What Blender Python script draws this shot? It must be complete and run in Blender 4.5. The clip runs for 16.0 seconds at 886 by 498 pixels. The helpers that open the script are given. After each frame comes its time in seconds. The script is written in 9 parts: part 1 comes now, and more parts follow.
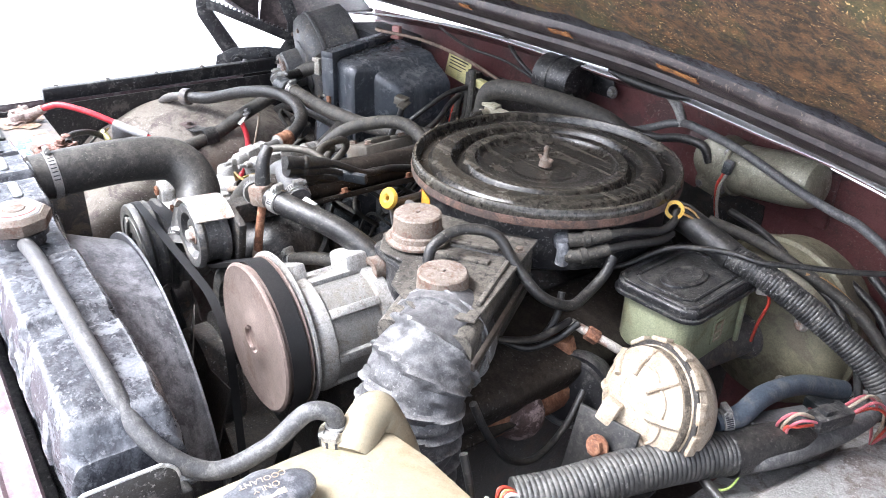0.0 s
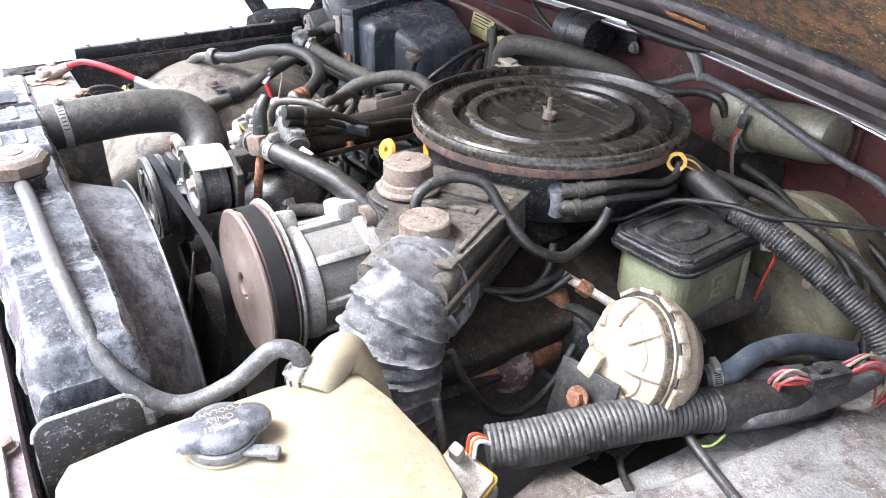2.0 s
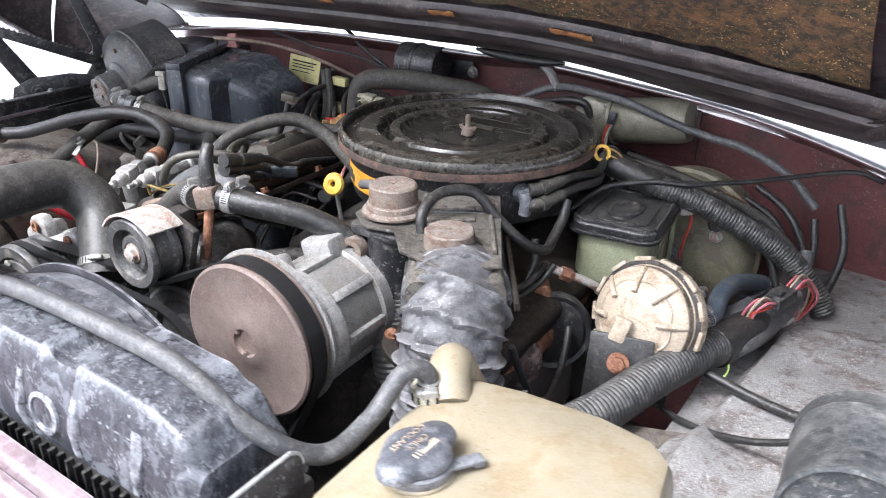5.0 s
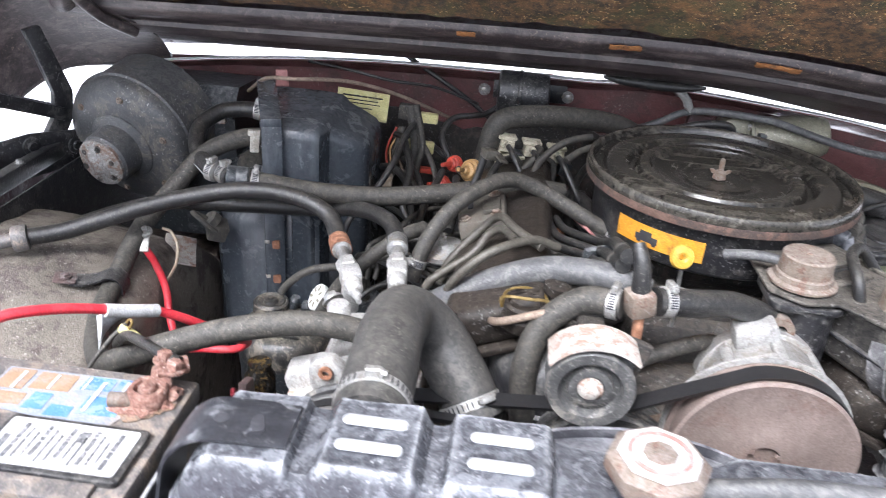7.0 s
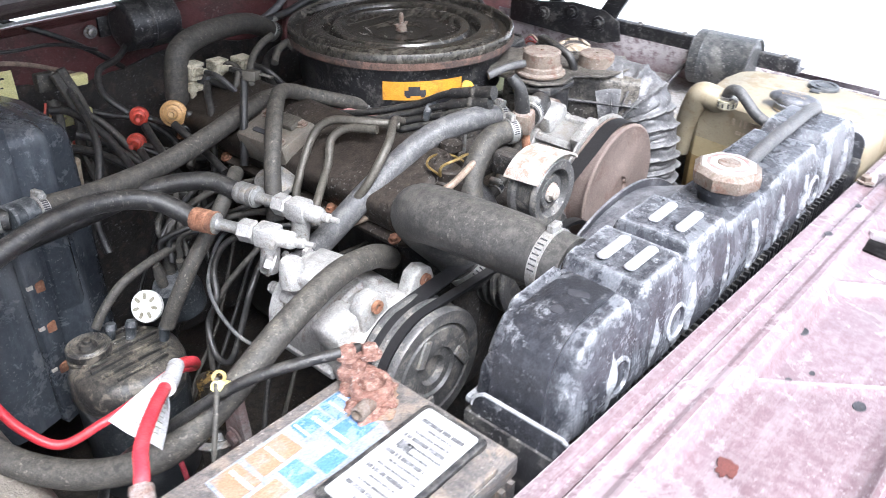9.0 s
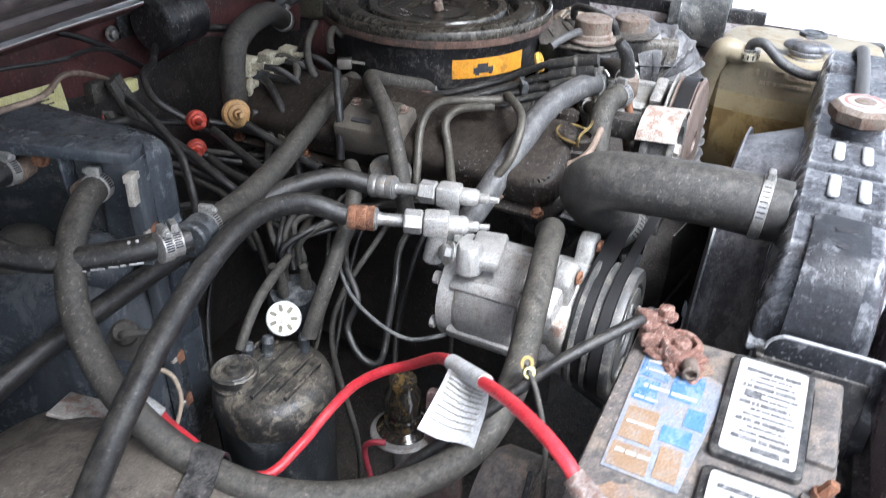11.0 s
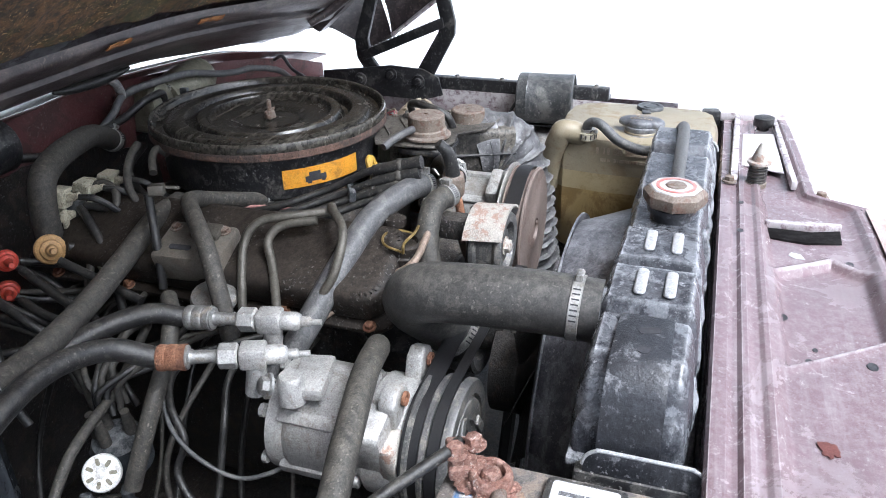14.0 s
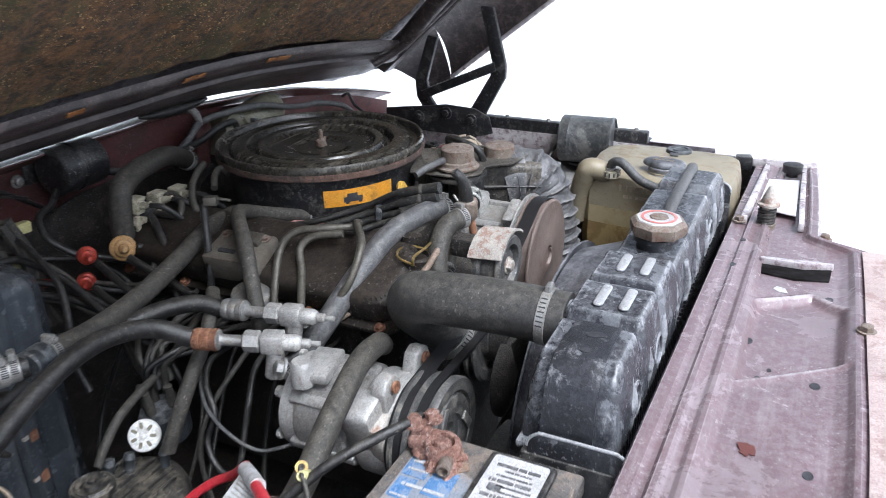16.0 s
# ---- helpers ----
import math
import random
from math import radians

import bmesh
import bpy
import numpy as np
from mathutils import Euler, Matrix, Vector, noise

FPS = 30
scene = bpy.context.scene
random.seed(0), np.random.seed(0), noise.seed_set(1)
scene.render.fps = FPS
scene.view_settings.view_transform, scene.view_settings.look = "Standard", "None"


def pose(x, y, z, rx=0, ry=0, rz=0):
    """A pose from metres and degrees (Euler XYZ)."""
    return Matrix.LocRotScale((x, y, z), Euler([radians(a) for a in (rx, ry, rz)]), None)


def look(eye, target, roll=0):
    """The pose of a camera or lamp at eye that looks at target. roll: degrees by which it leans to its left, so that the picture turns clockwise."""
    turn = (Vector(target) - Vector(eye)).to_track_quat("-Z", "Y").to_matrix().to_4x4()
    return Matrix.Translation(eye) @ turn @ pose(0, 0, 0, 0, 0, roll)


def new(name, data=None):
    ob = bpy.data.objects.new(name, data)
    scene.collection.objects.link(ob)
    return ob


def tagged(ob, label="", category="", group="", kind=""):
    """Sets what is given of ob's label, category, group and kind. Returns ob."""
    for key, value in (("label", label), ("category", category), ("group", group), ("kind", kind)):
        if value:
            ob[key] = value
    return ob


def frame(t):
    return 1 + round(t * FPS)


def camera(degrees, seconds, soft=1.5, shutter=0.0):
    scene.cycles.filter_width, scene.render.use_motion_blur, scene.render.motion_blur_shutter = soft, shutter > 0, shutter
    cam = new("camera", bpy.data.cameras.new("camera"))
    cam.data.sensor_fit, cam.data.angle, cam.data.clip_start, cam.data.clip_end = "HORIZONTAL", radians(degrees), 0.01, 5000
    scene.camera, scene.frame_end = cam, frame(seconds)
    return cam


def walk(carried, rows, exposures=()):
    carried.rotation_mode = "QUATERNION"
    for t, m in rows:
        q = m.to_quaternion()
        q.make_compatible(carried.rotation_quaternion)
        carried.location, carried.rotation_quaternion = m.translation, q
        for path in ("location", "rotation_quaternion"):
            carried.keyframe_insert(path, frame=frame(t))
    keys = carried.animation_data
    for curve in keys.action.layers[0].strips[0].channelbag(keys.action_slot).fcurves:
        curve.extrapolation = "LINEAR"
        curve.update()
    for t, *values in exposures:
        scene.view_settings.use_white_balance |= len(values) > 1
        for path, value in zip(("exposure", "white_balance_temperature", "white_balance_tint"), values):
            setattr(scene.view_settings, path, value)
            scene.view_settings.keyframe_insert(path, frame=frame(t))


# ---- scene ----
cam = camera(58.9, 16.0, soft=0.7, shutter=0.3)
PATH = [
    (0, (0.771, -0.019, 1.502), (-0.655, 1.027, 0.568), 1.8),
    (0.5, (0.786, 0.013, 1.489), (-0.692, 0.975, 0.546), 1.1),
    (1, (0.788, 0.03, 1.472), (-0.698, 0.954, 0.503), 0.5),
    (1.5, (0.804, 0.041, 1.472), (-0.683, 0.946, 0.486), 0.3),
    (2, (0.822, 0.049, 1.47), (-0.661, 0.954, 0.479), 0.3),
    (2.5, (0.828, 0.049, 1.47), (-0.659, 0.942, 0.474), -0.0),
    (3, (0.831, 0.053, 1.47), (-0.649, 0.964, 0.481), 0.2),
    (3.2, (0.833, 0.054, 1.471), (-0.644, 0.969, 0.48), 0.2),
    (5.3, (0.471, -0.269, 1.431), (-0.397, 1.3, 0.546), 0.8),
    (5.5, (0.37, -0.266, 1.435), (-0.433, 1.299, 0.483), 0.7),
    (6, (0.129, -0.314, 1.458), (-0.528, 1.321, 0.511), 2.3),
    (6.5, (-0.117, -0.435, 1.486), (-0.395, 1.305, 0.539), 3.3),
    (7, (-0.306, -0.395, 1.487), (-0.453, 1.381, 0.58), 4.3),
    (7.5, (-0.417, -0.312, 1.495), (-0.368, 1.444, 0.539), 4.2),
    (8, (-0.561, -0.28, 1.467), (0.043, 1.376, 0.522), 3.4),
    (8.2, (-0.655, -0.279, 1.466), (0.143, 1.263, 0.474), 2.6),
    (10.3, (-1.19, 0.025, 1.486), (0.381, 0.8, 0.522), 1.1),
    (10.5, (-1.185, 0.057, 1.48), (0.359, 0.886, 0.515), 0.1),
    (11, (-1.202, 0.128, 1.452), (0.322, 0.857, 0.381), 1.6),
    (11.5, (-1.252, 0.203, 1.428), (0.283, 0.802, 0.293), 1.4),
    (12, (-1.238, 0.206, 1.413), (0.29, 0.82, 0.277), 1.4),
    (12.5, (-1.205, 0.176, 1.409), (0.312, 0.821, 0.276), 1.4),
    (13, (-1.173, 0.127, 1.422), (0.373, 0.763, 0.323), 0.8),
    (13.5, (-1.125, 0.071, 1.464), (0.513, 0.655, 0.476), -0.6),
    (14, (-1.099, 0.041, 1.485), (0.576, 0.627, 0.563), -1.2),
    (14.5, (-1.089, 0.017, 1.495), (0.586, 0.643, 0.599), -1.2),
    (15, (-1.077, -0.009, 1.5), (0.595, 0.644, 0.618), -1.3),
    (15.5, (-1.084, -0.038, 1.503), (0.569, 0.669, 0.626), -1.3),
    (16, (-1.178, -0.112, 1.509), (0.453, 0.7, 0.685), -1.2),
]
EXPOSURES = [(0, 2.26), (3.2, 2.3), (5.3, 1.64), (6.5, 1.62), (7.5, 1.94), (8.2, 2.06), (10.3, 1.4), (11, 1.5), (11.5, 1.6), (12.5, 1.63), (13.2, 1.64), (13.6, 1.48), (14.2, 1.0), (16, 0.79)]
walk(cam, [(t, look(eye, target, roll)) for t, eye, target, roll in PATH], [(t, stops, 5850 if t < 9 else 5700, 12 if t < 9 else 9) for t, stops in EXPOSURES])

# ---- world, sun, exposure ----
world = bpy.data.worlds.new("sky")
scene.world = world
world.use_nodes = True
wn, wl = world.node_tree.nodes, world.node_tree.links
wn.clear()
sky = wn.new("ShaderNodeTexSky")
sky.sky_type, sky.sun_disc = "NISHITA", False
sky.sun_elevation, sky.sun_rotation = radians(56), radians(207)
sky.air_density, sky.dust_density, sky.ozone_density = 1.0, 6.0, 0.6
pale = wn.new("ShaderNodeHueSaturation")
pale.inputs["Saturation"].default_value = 0.35
back = wn.new("ShaderNodeBackground")
back.inputs["Strength"].default_value = 0.15
wout = wn.new("ShaderNodeOutputWorld")
wl.new(sky.outputs[0], pale.inputs["Color"])
wl.new(pale.outputs[0], back.inputs["Color"])
wl.new(back.outputs[0], wout.inputs["Surface"])
sun = new("sun", bpy.data.lights.new("sun", "SUN"))
sun.data.energy, sun.data.angle, sun.data.color = 1.8, radians(24), (1.0, 0.97, 0.93)
sun.matrix_world = look((0, 0, 10), (2.8, 5.4, 1.0))


# ---- materials ----
def material(name, color, rough=0.6, metal=0.0, second=None, amount=0.5, scale=60.0, dirt=None, dirt_amount=0.4,
             dirt_scale=14.0, bump=0.15, bump_scale=None, spec=0.5, top=None, top_amount=0.0, fleck=None, fleck_amount=0.5, edge=None, edge_amount=0.7, streak=None, uneven=0.3):
    """A worn surface: base colour broken by a fine second colour, by sharp patches of dirt and by small flecks, with a
    top colour on faces that look up, for dust and for some skylight.
    """
    m = bpy.data.materials.new(name)
    m.use_nodes = True
    nt = m.node_tree
    N, L = nt.nodes, nt.links
    b = N["Principled BSDF"]
    co = N.new("ShaderNodeTexCoord")

    def noise_node(sc, detail=5.0, rough_=0.6, warp=0.0):
        n = N.new("ShaderNodeTexNoise")
        n.inputs["Scale"].default_value, n.inputs["Detail"].default_value = sc, detail
        n.inputs["Roughness"].default_value, n.inputs["Distortion"].default_value = rough_, warp
        L.new(co.outputs["Object"], n.inputs["Vector"])
        return n

    def ramp(src, lo, hi, to0=0.0, to1=1.0):
        r = N.new("ShaderNodeMapRange")
        for k, v in (("From Min", lo), ("From Max", hi), ("To Min", to0), ("To Max", to1)):
            r.inputs[k].default_value = v
        L.new(src, r.inputs["Value"])
        return r.outputs["Result"]

    def mix(fac, a, c):
        x = N.new("ShaderNodeMix")
        x.data_type = "RGBA"
        L.new(fac, x.inputs["Factor"])
        for k, v in (("A", a), ("B", c)):
            s = [i for i in x.inputs if i.name == k and i.type == "RGBA"][0]
            if isinstance(v, tuple):
                s.default_value = (*v, 1)
            else:
                L.new(v, s)
        return [o for o in x.outputs if o.type == "RGBA"][0]

    def times(src, k):
        t = N.new("ShaderNodeMath")
        t.operation = "MULTIPLY"
        L.new(src, t.inputs[0])
        if isinstance(k, float):
            t.inputs[1].default_value = k
        else:
            L.new(k, t.inputs[1])
        return t.outputs[0]

    fine = noise_node(scale, 8.0, 0.72)
    second = second or tuple(min(1, c * 1.5 + 0.02) for c in color)
    colr = mix(times(ramp(fine.outputs["Fac"], 0.44, 0.60), amount), color, second)
    if dirt:
        broad = noise_node(dirt_scale, 14.0, 0.74, 0.4)
        lo = 0.58 - 0.16 * dirt_amount
        mask = times(ramp(broad.outputs["Fac"], lo, lo + 0.075), min(1.0, 0.35 + dirt_amount * 0.75))
        colr = mix(mask, colr, dirt)
        L.new(ramp(mask, 0, 1, rough, min(1.0, rough + 0.3)), b.inputs["Roughness"])
        if metal > 0:
            L.new(ramp(mask, 0, 1, metal, 0.0), b.inputs["Metallic"])
    else:
        b.inputs["Roughness"].default_value = rough
        b.inputs["Metallic"].default_value = metal
    if top and top_amount > 0:
        geo = N.new("ShaderNodeNewGeometry")
        sep = N.new("ShaderNodeSeparateXYZ")
        L.new(geo.outputs["Normal"], sep.inputs[0])
        dust = noise_node(95.0, 12.0, 0.78, 0.3)
        colr = mix(times(times(ramp(sep.outputs["Z"], 0.1, 0.9), ramp(dust.outputs["Fac"], 0.43, 0.60)), top_amount), colr, top)
    if fleck:
        fl = noise_node(230.0, 4.0, 0.6)
        wide = noise_node(12.0, 3.0, 0.5)
        colr = mix(times(times(ramp(fl.outputs["Fac"], 0.60, 0.66), ramp(wide.outputs["Fac"], 0.4, 0.6)), fleck_amount), colr, fleck)
    if edge:
        worn = N.new("ShaderNodeNewGeometry")
        colr = mix(times(times(ramp(worn.outputs["Pointiness"], 0.515, 0.57), ramp(fine.outputs["Fac"], 0.36, 0.52)), edge_amount), colr, edge)
    if streak:
        mp = N.new("ShaderNodeMapping")
        mp.inputs["Scale"].default_value = streak[0]
        L.new(co.outputs["Object"], mp.inputs["Vector"])
        st = N.new("ShaderNodeTexNoise")
        st.inputs["Scale"].default_value, st.inputs["Detail"].default_value, st.inputs["Roughness"].default_value = 1.0, 6.0, 0.65
        L.new(mp.outputs[0], st.inputs["Vector"])
        colr = mix(times(ramp(st.outputs["Fac"], 0.52, 0.66), streak[2]), colr, streak[1])
    grain, tone = noise_node(520.0, 3.0, 0.6), noise_node(8.0, 4.0, 0.6)
    shade = N.new("ShaderNodeVectorMath")
    shade.operation = "SCALE"
    L.new(colr, shade.inputs[0])
    L.new(times(ramp(grain.outputs["Fac"], 0.28, 0.72, 1.0 - uneven, 1.0 + uneven), ramp(tone.outputs["Fac"], 0.3, 0.7, 0.84, 1.16)), shade.inputs["Scale"])
    L.new(shade.outputs[0], b.inputs["Base Color"])
    b.inputs["Specular IOR Level"].default_value = spec
    if bump > 0:
        bn = noise_node(bump_scale or scale * 3.0, 8.0, 0.65)
        bp = N.new("ShaderNodeBump")
        bp.inputs["Strength"].default_value, bp.inputs["Distance"].default_value = min(1.0, bump * 2.2), 0.0025
        L.new(bn.outputs["Fac"], bp.inputs["Height"])
        L.new(bp.outputs["Normal"], b.inputs["Normal"])
    return m


GRIT = (0.42, 0.41, 0.40)
RUBBER = material("rubber", (0.012, 0.012, 0.013), 0.32, second=(0.026, 0.025, 0.024), amount=0.6, scale=160, dirt=(0.062, 0.058, 0.05), dirt_amount=0.30, dirt_scale=90, top=(0.11, 0.103, 0.09), top_amount=0.42, fleck=(0.30, 0.28, 0.25), fleck_amount=0.3)
RUBBER_DUSTY = material("dusty_rubber", (0.028, 0.026, 0.0235), 0.62, second=(0.056, 0.052, 0.045), amount=0.8, scale=150, dirt=(0.092, 0.083, 0.068), dirt_amount=0.40, dirt_scale=110, top=(0.135, 0.123, 0.103), top_amount=0.5, fleck=(0.32, 0.29, 0.24), fleck_amount=0.4)
RAD_HOSE = material("weathered_hose", (0.034, 0.033, 0.032), 0.45, second=(0.062, 0.06, 0.057), amount=0.7, scale=170, dirt=(0.105, 0.098, 0.087), dirt_amount=0.36, dirt_scale=60, top=(0.17, 0.16, 0.142), top_amount=0.42, fleck=(0.33, 0.31, 0.27), fleck_amount=0.4, bump=0.08)
RUBBER_GREY = material("grey_rubber", (0.066, 0.066, 0.068), 0.45, second=(0.105, 0.104, 0.106), scale=130, dirt=(0.155, 0.151, 0.146), dirt_amount=0.5, dirt_scale=90, fleck=(0.04, 0.04, 0.04))
BELT = material("belt_rubber", (0.012, 0.012, 0.013), 0.45, second=(0.02, 0.02, 0.021), amount=0.5, scale=200, bump=0.05)
CAP_GREY = material("cap_grey", (0.050, 0.053, 0.062), 0.36, second=(0.085, 0.088, 0.098), scale=90, dirt=(0.19, 0.19, 0.20), dirt_amount=0.3, dirt_scale=70, edge=(0.30, 0.305, 0.32), edge_amount=0.5)
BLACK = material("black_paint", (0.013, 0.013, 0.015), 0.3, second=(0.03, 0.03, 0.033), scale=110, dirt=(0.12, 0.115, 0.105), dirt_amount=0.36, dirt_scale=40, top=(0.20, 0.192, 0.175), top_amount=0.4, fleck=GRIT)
# the tan top colour is dust plus the lid's gloss reflection, painted in
LID = material("lid_black", (0.010, 0.0095, 0.009), 0.17, second=(0.022, 0.020, 0.018), amount=0.7, scale=150, dirt=(0.085, 0.074, 0.058), dirt_amount=0.16, dirt_scale=20, top=(0.155, 0.14, 0.115), top_amount=0.27, fleck=(0.45, 0.41, 0.35), fleck_amount=0.12, bump=0.05, edge=(0.26, 0.235, 0.19), edge_amount=0.22, streak=((4.0, 70.0, 70.0), (0.17, 0.155, 0.13), 0.45), uneven=0.12)
PLASTIC = material("black_plastic", (0.02, 0.024, 0.028), 0.34, second=(0.04, 0.045, 0.05), scale=110, dirt=(0.12, 0.122, 0.125), dirt_amount=0.36, dirt_scale=22, top=(0.26, 0.262, 0.265), top_amount=0.45, fleck=GRIT)
CONDUIT = material("conduit_plastic", (0.022, 0.022, 0.023), 0.38, second=(0.04, 0.039, 0.038), scale=150, dirt=(0.10, 0.095, 0.088), dirt_amount=0.42, dirt_scale=70, top=(0.20, 0.192, 0.18), top_amount=0.4, fleck=GRIT)
# the pale top colour holds chalky dust and a painted sky sheen
TANK = material("radiator_tank", (0.030, 0.031, 0.037), 0.24, second=(0.062, 0.065, 0.075), amount=0.7, scale=110, dirt=(0.17, 0.178, 0.197), dirt_amount=0.32, dirt_scale=26, bump=0.06, top=(0.235, 0.24, 0.255), top_amount=0.30, fleck=(0.55, 0.55, 0.57), fleck_amount=0.35, edge=(0.44, 0.45, 0.47), edge_amount=0.6, streak=((34.0, 34.0, 6.0), (0.30, 0.312, 0.335), 0.32))
TANK_BLACK = material("tank_black_paint", (0.02, 0.021, 0.025), 0.3, second=(0.05, 0.052, 0.06), scale=120, dirt=(0.26, 0.265, 0.28), dirt_amount=0.2, dirt_scale=34, fleck=(0.5, 0.5, 0.5))
SHROUD = material("shroud_plastic", (0.05, 0.05, 0.058), 0.36, second=(0.085, 0.085, 0.096), dirt=(0.235, 0.235, 0.25), dirt_amount=0.42, dirt_scale=20, bump=0.06, top=(0.30, 0.30, 0.315), top_amount=0.45, fleck=GRIT, streak=((12.0, 40.0, 12.0), (0.28, 0.28, 0.295), 0.5))
ALU = material("cast_aluminium", (0.33, 0.325, 0.315), 0.42, metal=0.4, second=(0.43, 0.425, 0.415), scale=140, dirt=(0.175, 0.15, 0.12), dirt_amount=0.46, dirt_scale=30, bump=0.22, top=(0.40, 0.385, 0.36), top_amount=0.35, fleck=(0.14, 0.075, 0.04), fleck_amount=0.8, edge=(0.55, 0.545, 0.53), edge_amount=0.4)
# the cast aluminium again with darker tones and the same dirt, for the pump
ALU_DARK = material("darker_aluminium", (0.24, 0.235, 0.225), 0.42, metal=0.4, second=(0.31, 0.305, 0.295), scale=140, dirt=(0.175, 0.15, 0.12), dirt_amount=0.46, dirt_scale=30, bump=0.22, top=(0.28, 0.265, 0.245), top_amount=0.35, fleck=(0.14, 0.075, 0.04), fleck_amount=0.8, edge=(0.55, 0.545, 0.53), edge_amount=0.4)
STEEL = material("dull_steel", (0.30, 0.298, 0.29), 0.4, metal=0.65, second=(0.42, 0.415, 0.40), dirt=(0.20, 0.165, 0.125), dirt_amount=0.46, dirt_scale=70, fleck=(0.1, 0.07, 0.05))
ZINC = material("zinc_clamp", (0.40, 0.395, 0.38), 0.36, metal=0.65, second=(0.52, 0.515, 0.50), dirt=(0.24, 0.215, 0.175), dirt_amount=0.42, dirt_scale=110, fleck=(0.1, 0.08, 0.06))
PULLEY = material("rusty_pulley", (0.185, 0.143, 0.125), 0.55, metal=0.2, second=(0.235, 0.188, 0.168), dirt=(0.15, 0.095, 0.075), dirt_amount=0.3, dirt_scale=18, bump=0.05, fleck=(0.08, 0.05, 0.04))
PULLEY_GREY = material("grey_pulley", (0.09, 0.09, 0.09), 0.45, metal=0.4, second=(0.17, 0.165, 0.16), dirt=(0.25, 0.23, 0.2), dirt_amount=0.4, dirt_scale=40, fleck=GRIT)
RUST = material("rust", (0.20, 0.085, 0.045), 0.85, second=(0.33, 0.17, 0.10), amount=0.9, scale=90, dirt=(0.11, 0.05, 0.035), dirt_amount=0.5, dirt_scale=40, bump=0.4)
RUSTY_STEEL = material("rusty_steel", (0.46, 0.43, 0.39), 0.55, metal=0.3, second=(0.55, 0.52, 0.48), dirt=(0.27, 0.13, 0.08), dirt_amount=0.5, dirt_scale=45, bump=0.3)
RUST_CAP = material("rusty_cap", (0.150, 0.116, 0.090), 0.66, second=(0.225, 0.195, 0.165), scale=120, dirt=(0.125, 0.062, 0.04), dirt_amount=0.46, dirt_scale=60, bump=0.35, top=(0.31, 0.272, 0.25), top_amount=0.5, fleck=(0.48, 0.44, 0.41), fleck_amount=0.4)
CREAM = material("cream_plastic", (0.255, 0.218, 0.150), 0.34, second=(0.285, 0.25, 0.184), amount=0.6, scale=40, dirt=(0.22, 0.165, 0.095), dirt_amount=0.46, dirt_scale=11, bump=0.05, top=(0.28, 0.246, 0.182), top_amount=0.3, fleck=(0.17, 0.12, 0.07), fleck_amount=0.7, uneven=0.1)
CREAM_TIDE = material("yellowed_plastic", (0.33, 0.265, 0.15), 0.32, second=(0.37, 0.305, 0.19), amount=0.6, scale=30, dirt=(0.25, 0.185, 0.09), dirt_amount=0.45, dirt_scale=20, bump=0.05, uneven=0.1)
IVORY = material("old_ivory_plastic", (0.40, 0.375, 0.33), 0.45, second=(0.47, 0.445, 0.40), scale=90, dirt=(0.21, 0.185, 0.15), dirt_amount=0.45, dirt_scale=45)
CREAM_AMBER = material("tinted_plastic", (0.31, 0.22, 0.09), 0.3, second=(0.30, 0.225, 0.11), amount=0.6, scale=30, dirt=(0.165, 0.10, 0.035), dirt_amount=0.45, dirt_scale=14, bump=0.05, fleck=(0.1, 0.06, 0.03), uneven=0.1)
CREAM_LIGHT = material("canister_cream", (0.36, 0.295, 0.22), 0.5, second=(0.42, 0.36, 0.285), scale=90, dirt=(0.19, 0.135, 0.085), dirt_amount=0.45, dirt_scale=30, bump=0.15, top=(0.46, 0.41, 0.34), top_amount=0.3, fleck=(0.16, 0.11, 0.07), fleck_amount=0.7)
RESERVOIR = material("reservoir_green", (0.255, 0.27, 0.175), 0.32, second=(0.315, 0.325, 0.225), scale=12, dirt=(0.19, 0.17, 0.10), dirt_amount=0.45, dirt_scale=10, bump=0.04, fleck=(0.1, 0.09, 0.06), fleck_amount=0.35)
PAINT = material("maroon_paint", (0.164, 0.110, 0.121), 0.2, second=(0.195, 0.144, 0.154), amount=0.5, scale=60, dirt=(0.255, 0.207, 0.22), dirt_amount=0.36, dirt_scale=9, bump=0.03, top=(0.34, 0.30, 0.318), top_amount=0.32, fleck=(0.62, 0.60, 0.61), fleck_amount=0.25, edge=(0.62, 0.59, 0.60), edge_amount=0.8, streak=((3.0, 60.0, 30.0), (0.34, 0.305, 0.32), 0.28), uneven=0.1)
FIREWALL = material("firewall_maroon", (0.125, 0.048, 0.048), 0.3, second=(0.155, 0.072, 0.068), scale=90, dirt=(0.062, 0.038, 0.036), dirt_amount=0.45, dirt_scale=14, fleck=(0.36, 0.30, 0.26))
APRON = material("apron_grey", (0.145, 0.125, 0.102), 0.55, second=(0.20, 0.18, 0.15), scale=100, dirt=(0.062, 0.046, 0.045), dirt_amount=0.56, dirt_scale=13, bump=0.5, top=(0.235, 0.21, 0.175), top_amount=0.36, fleck=(0.55, 0.52, 0.48))
APRON_PALE = material("apron_pale", (0.22, 0.213, 0.205), 0.5, second=(0.29, 0.283, 0.275), scale=90, dirt=(0.115, 0.085, 0.075), dirt_amount=0.6, dirt_scale=24, bump=0.5, top=(0.36, 0.352, 0.345), top_amount=0.4, fleck=(0.7, 0.68, 0.66))
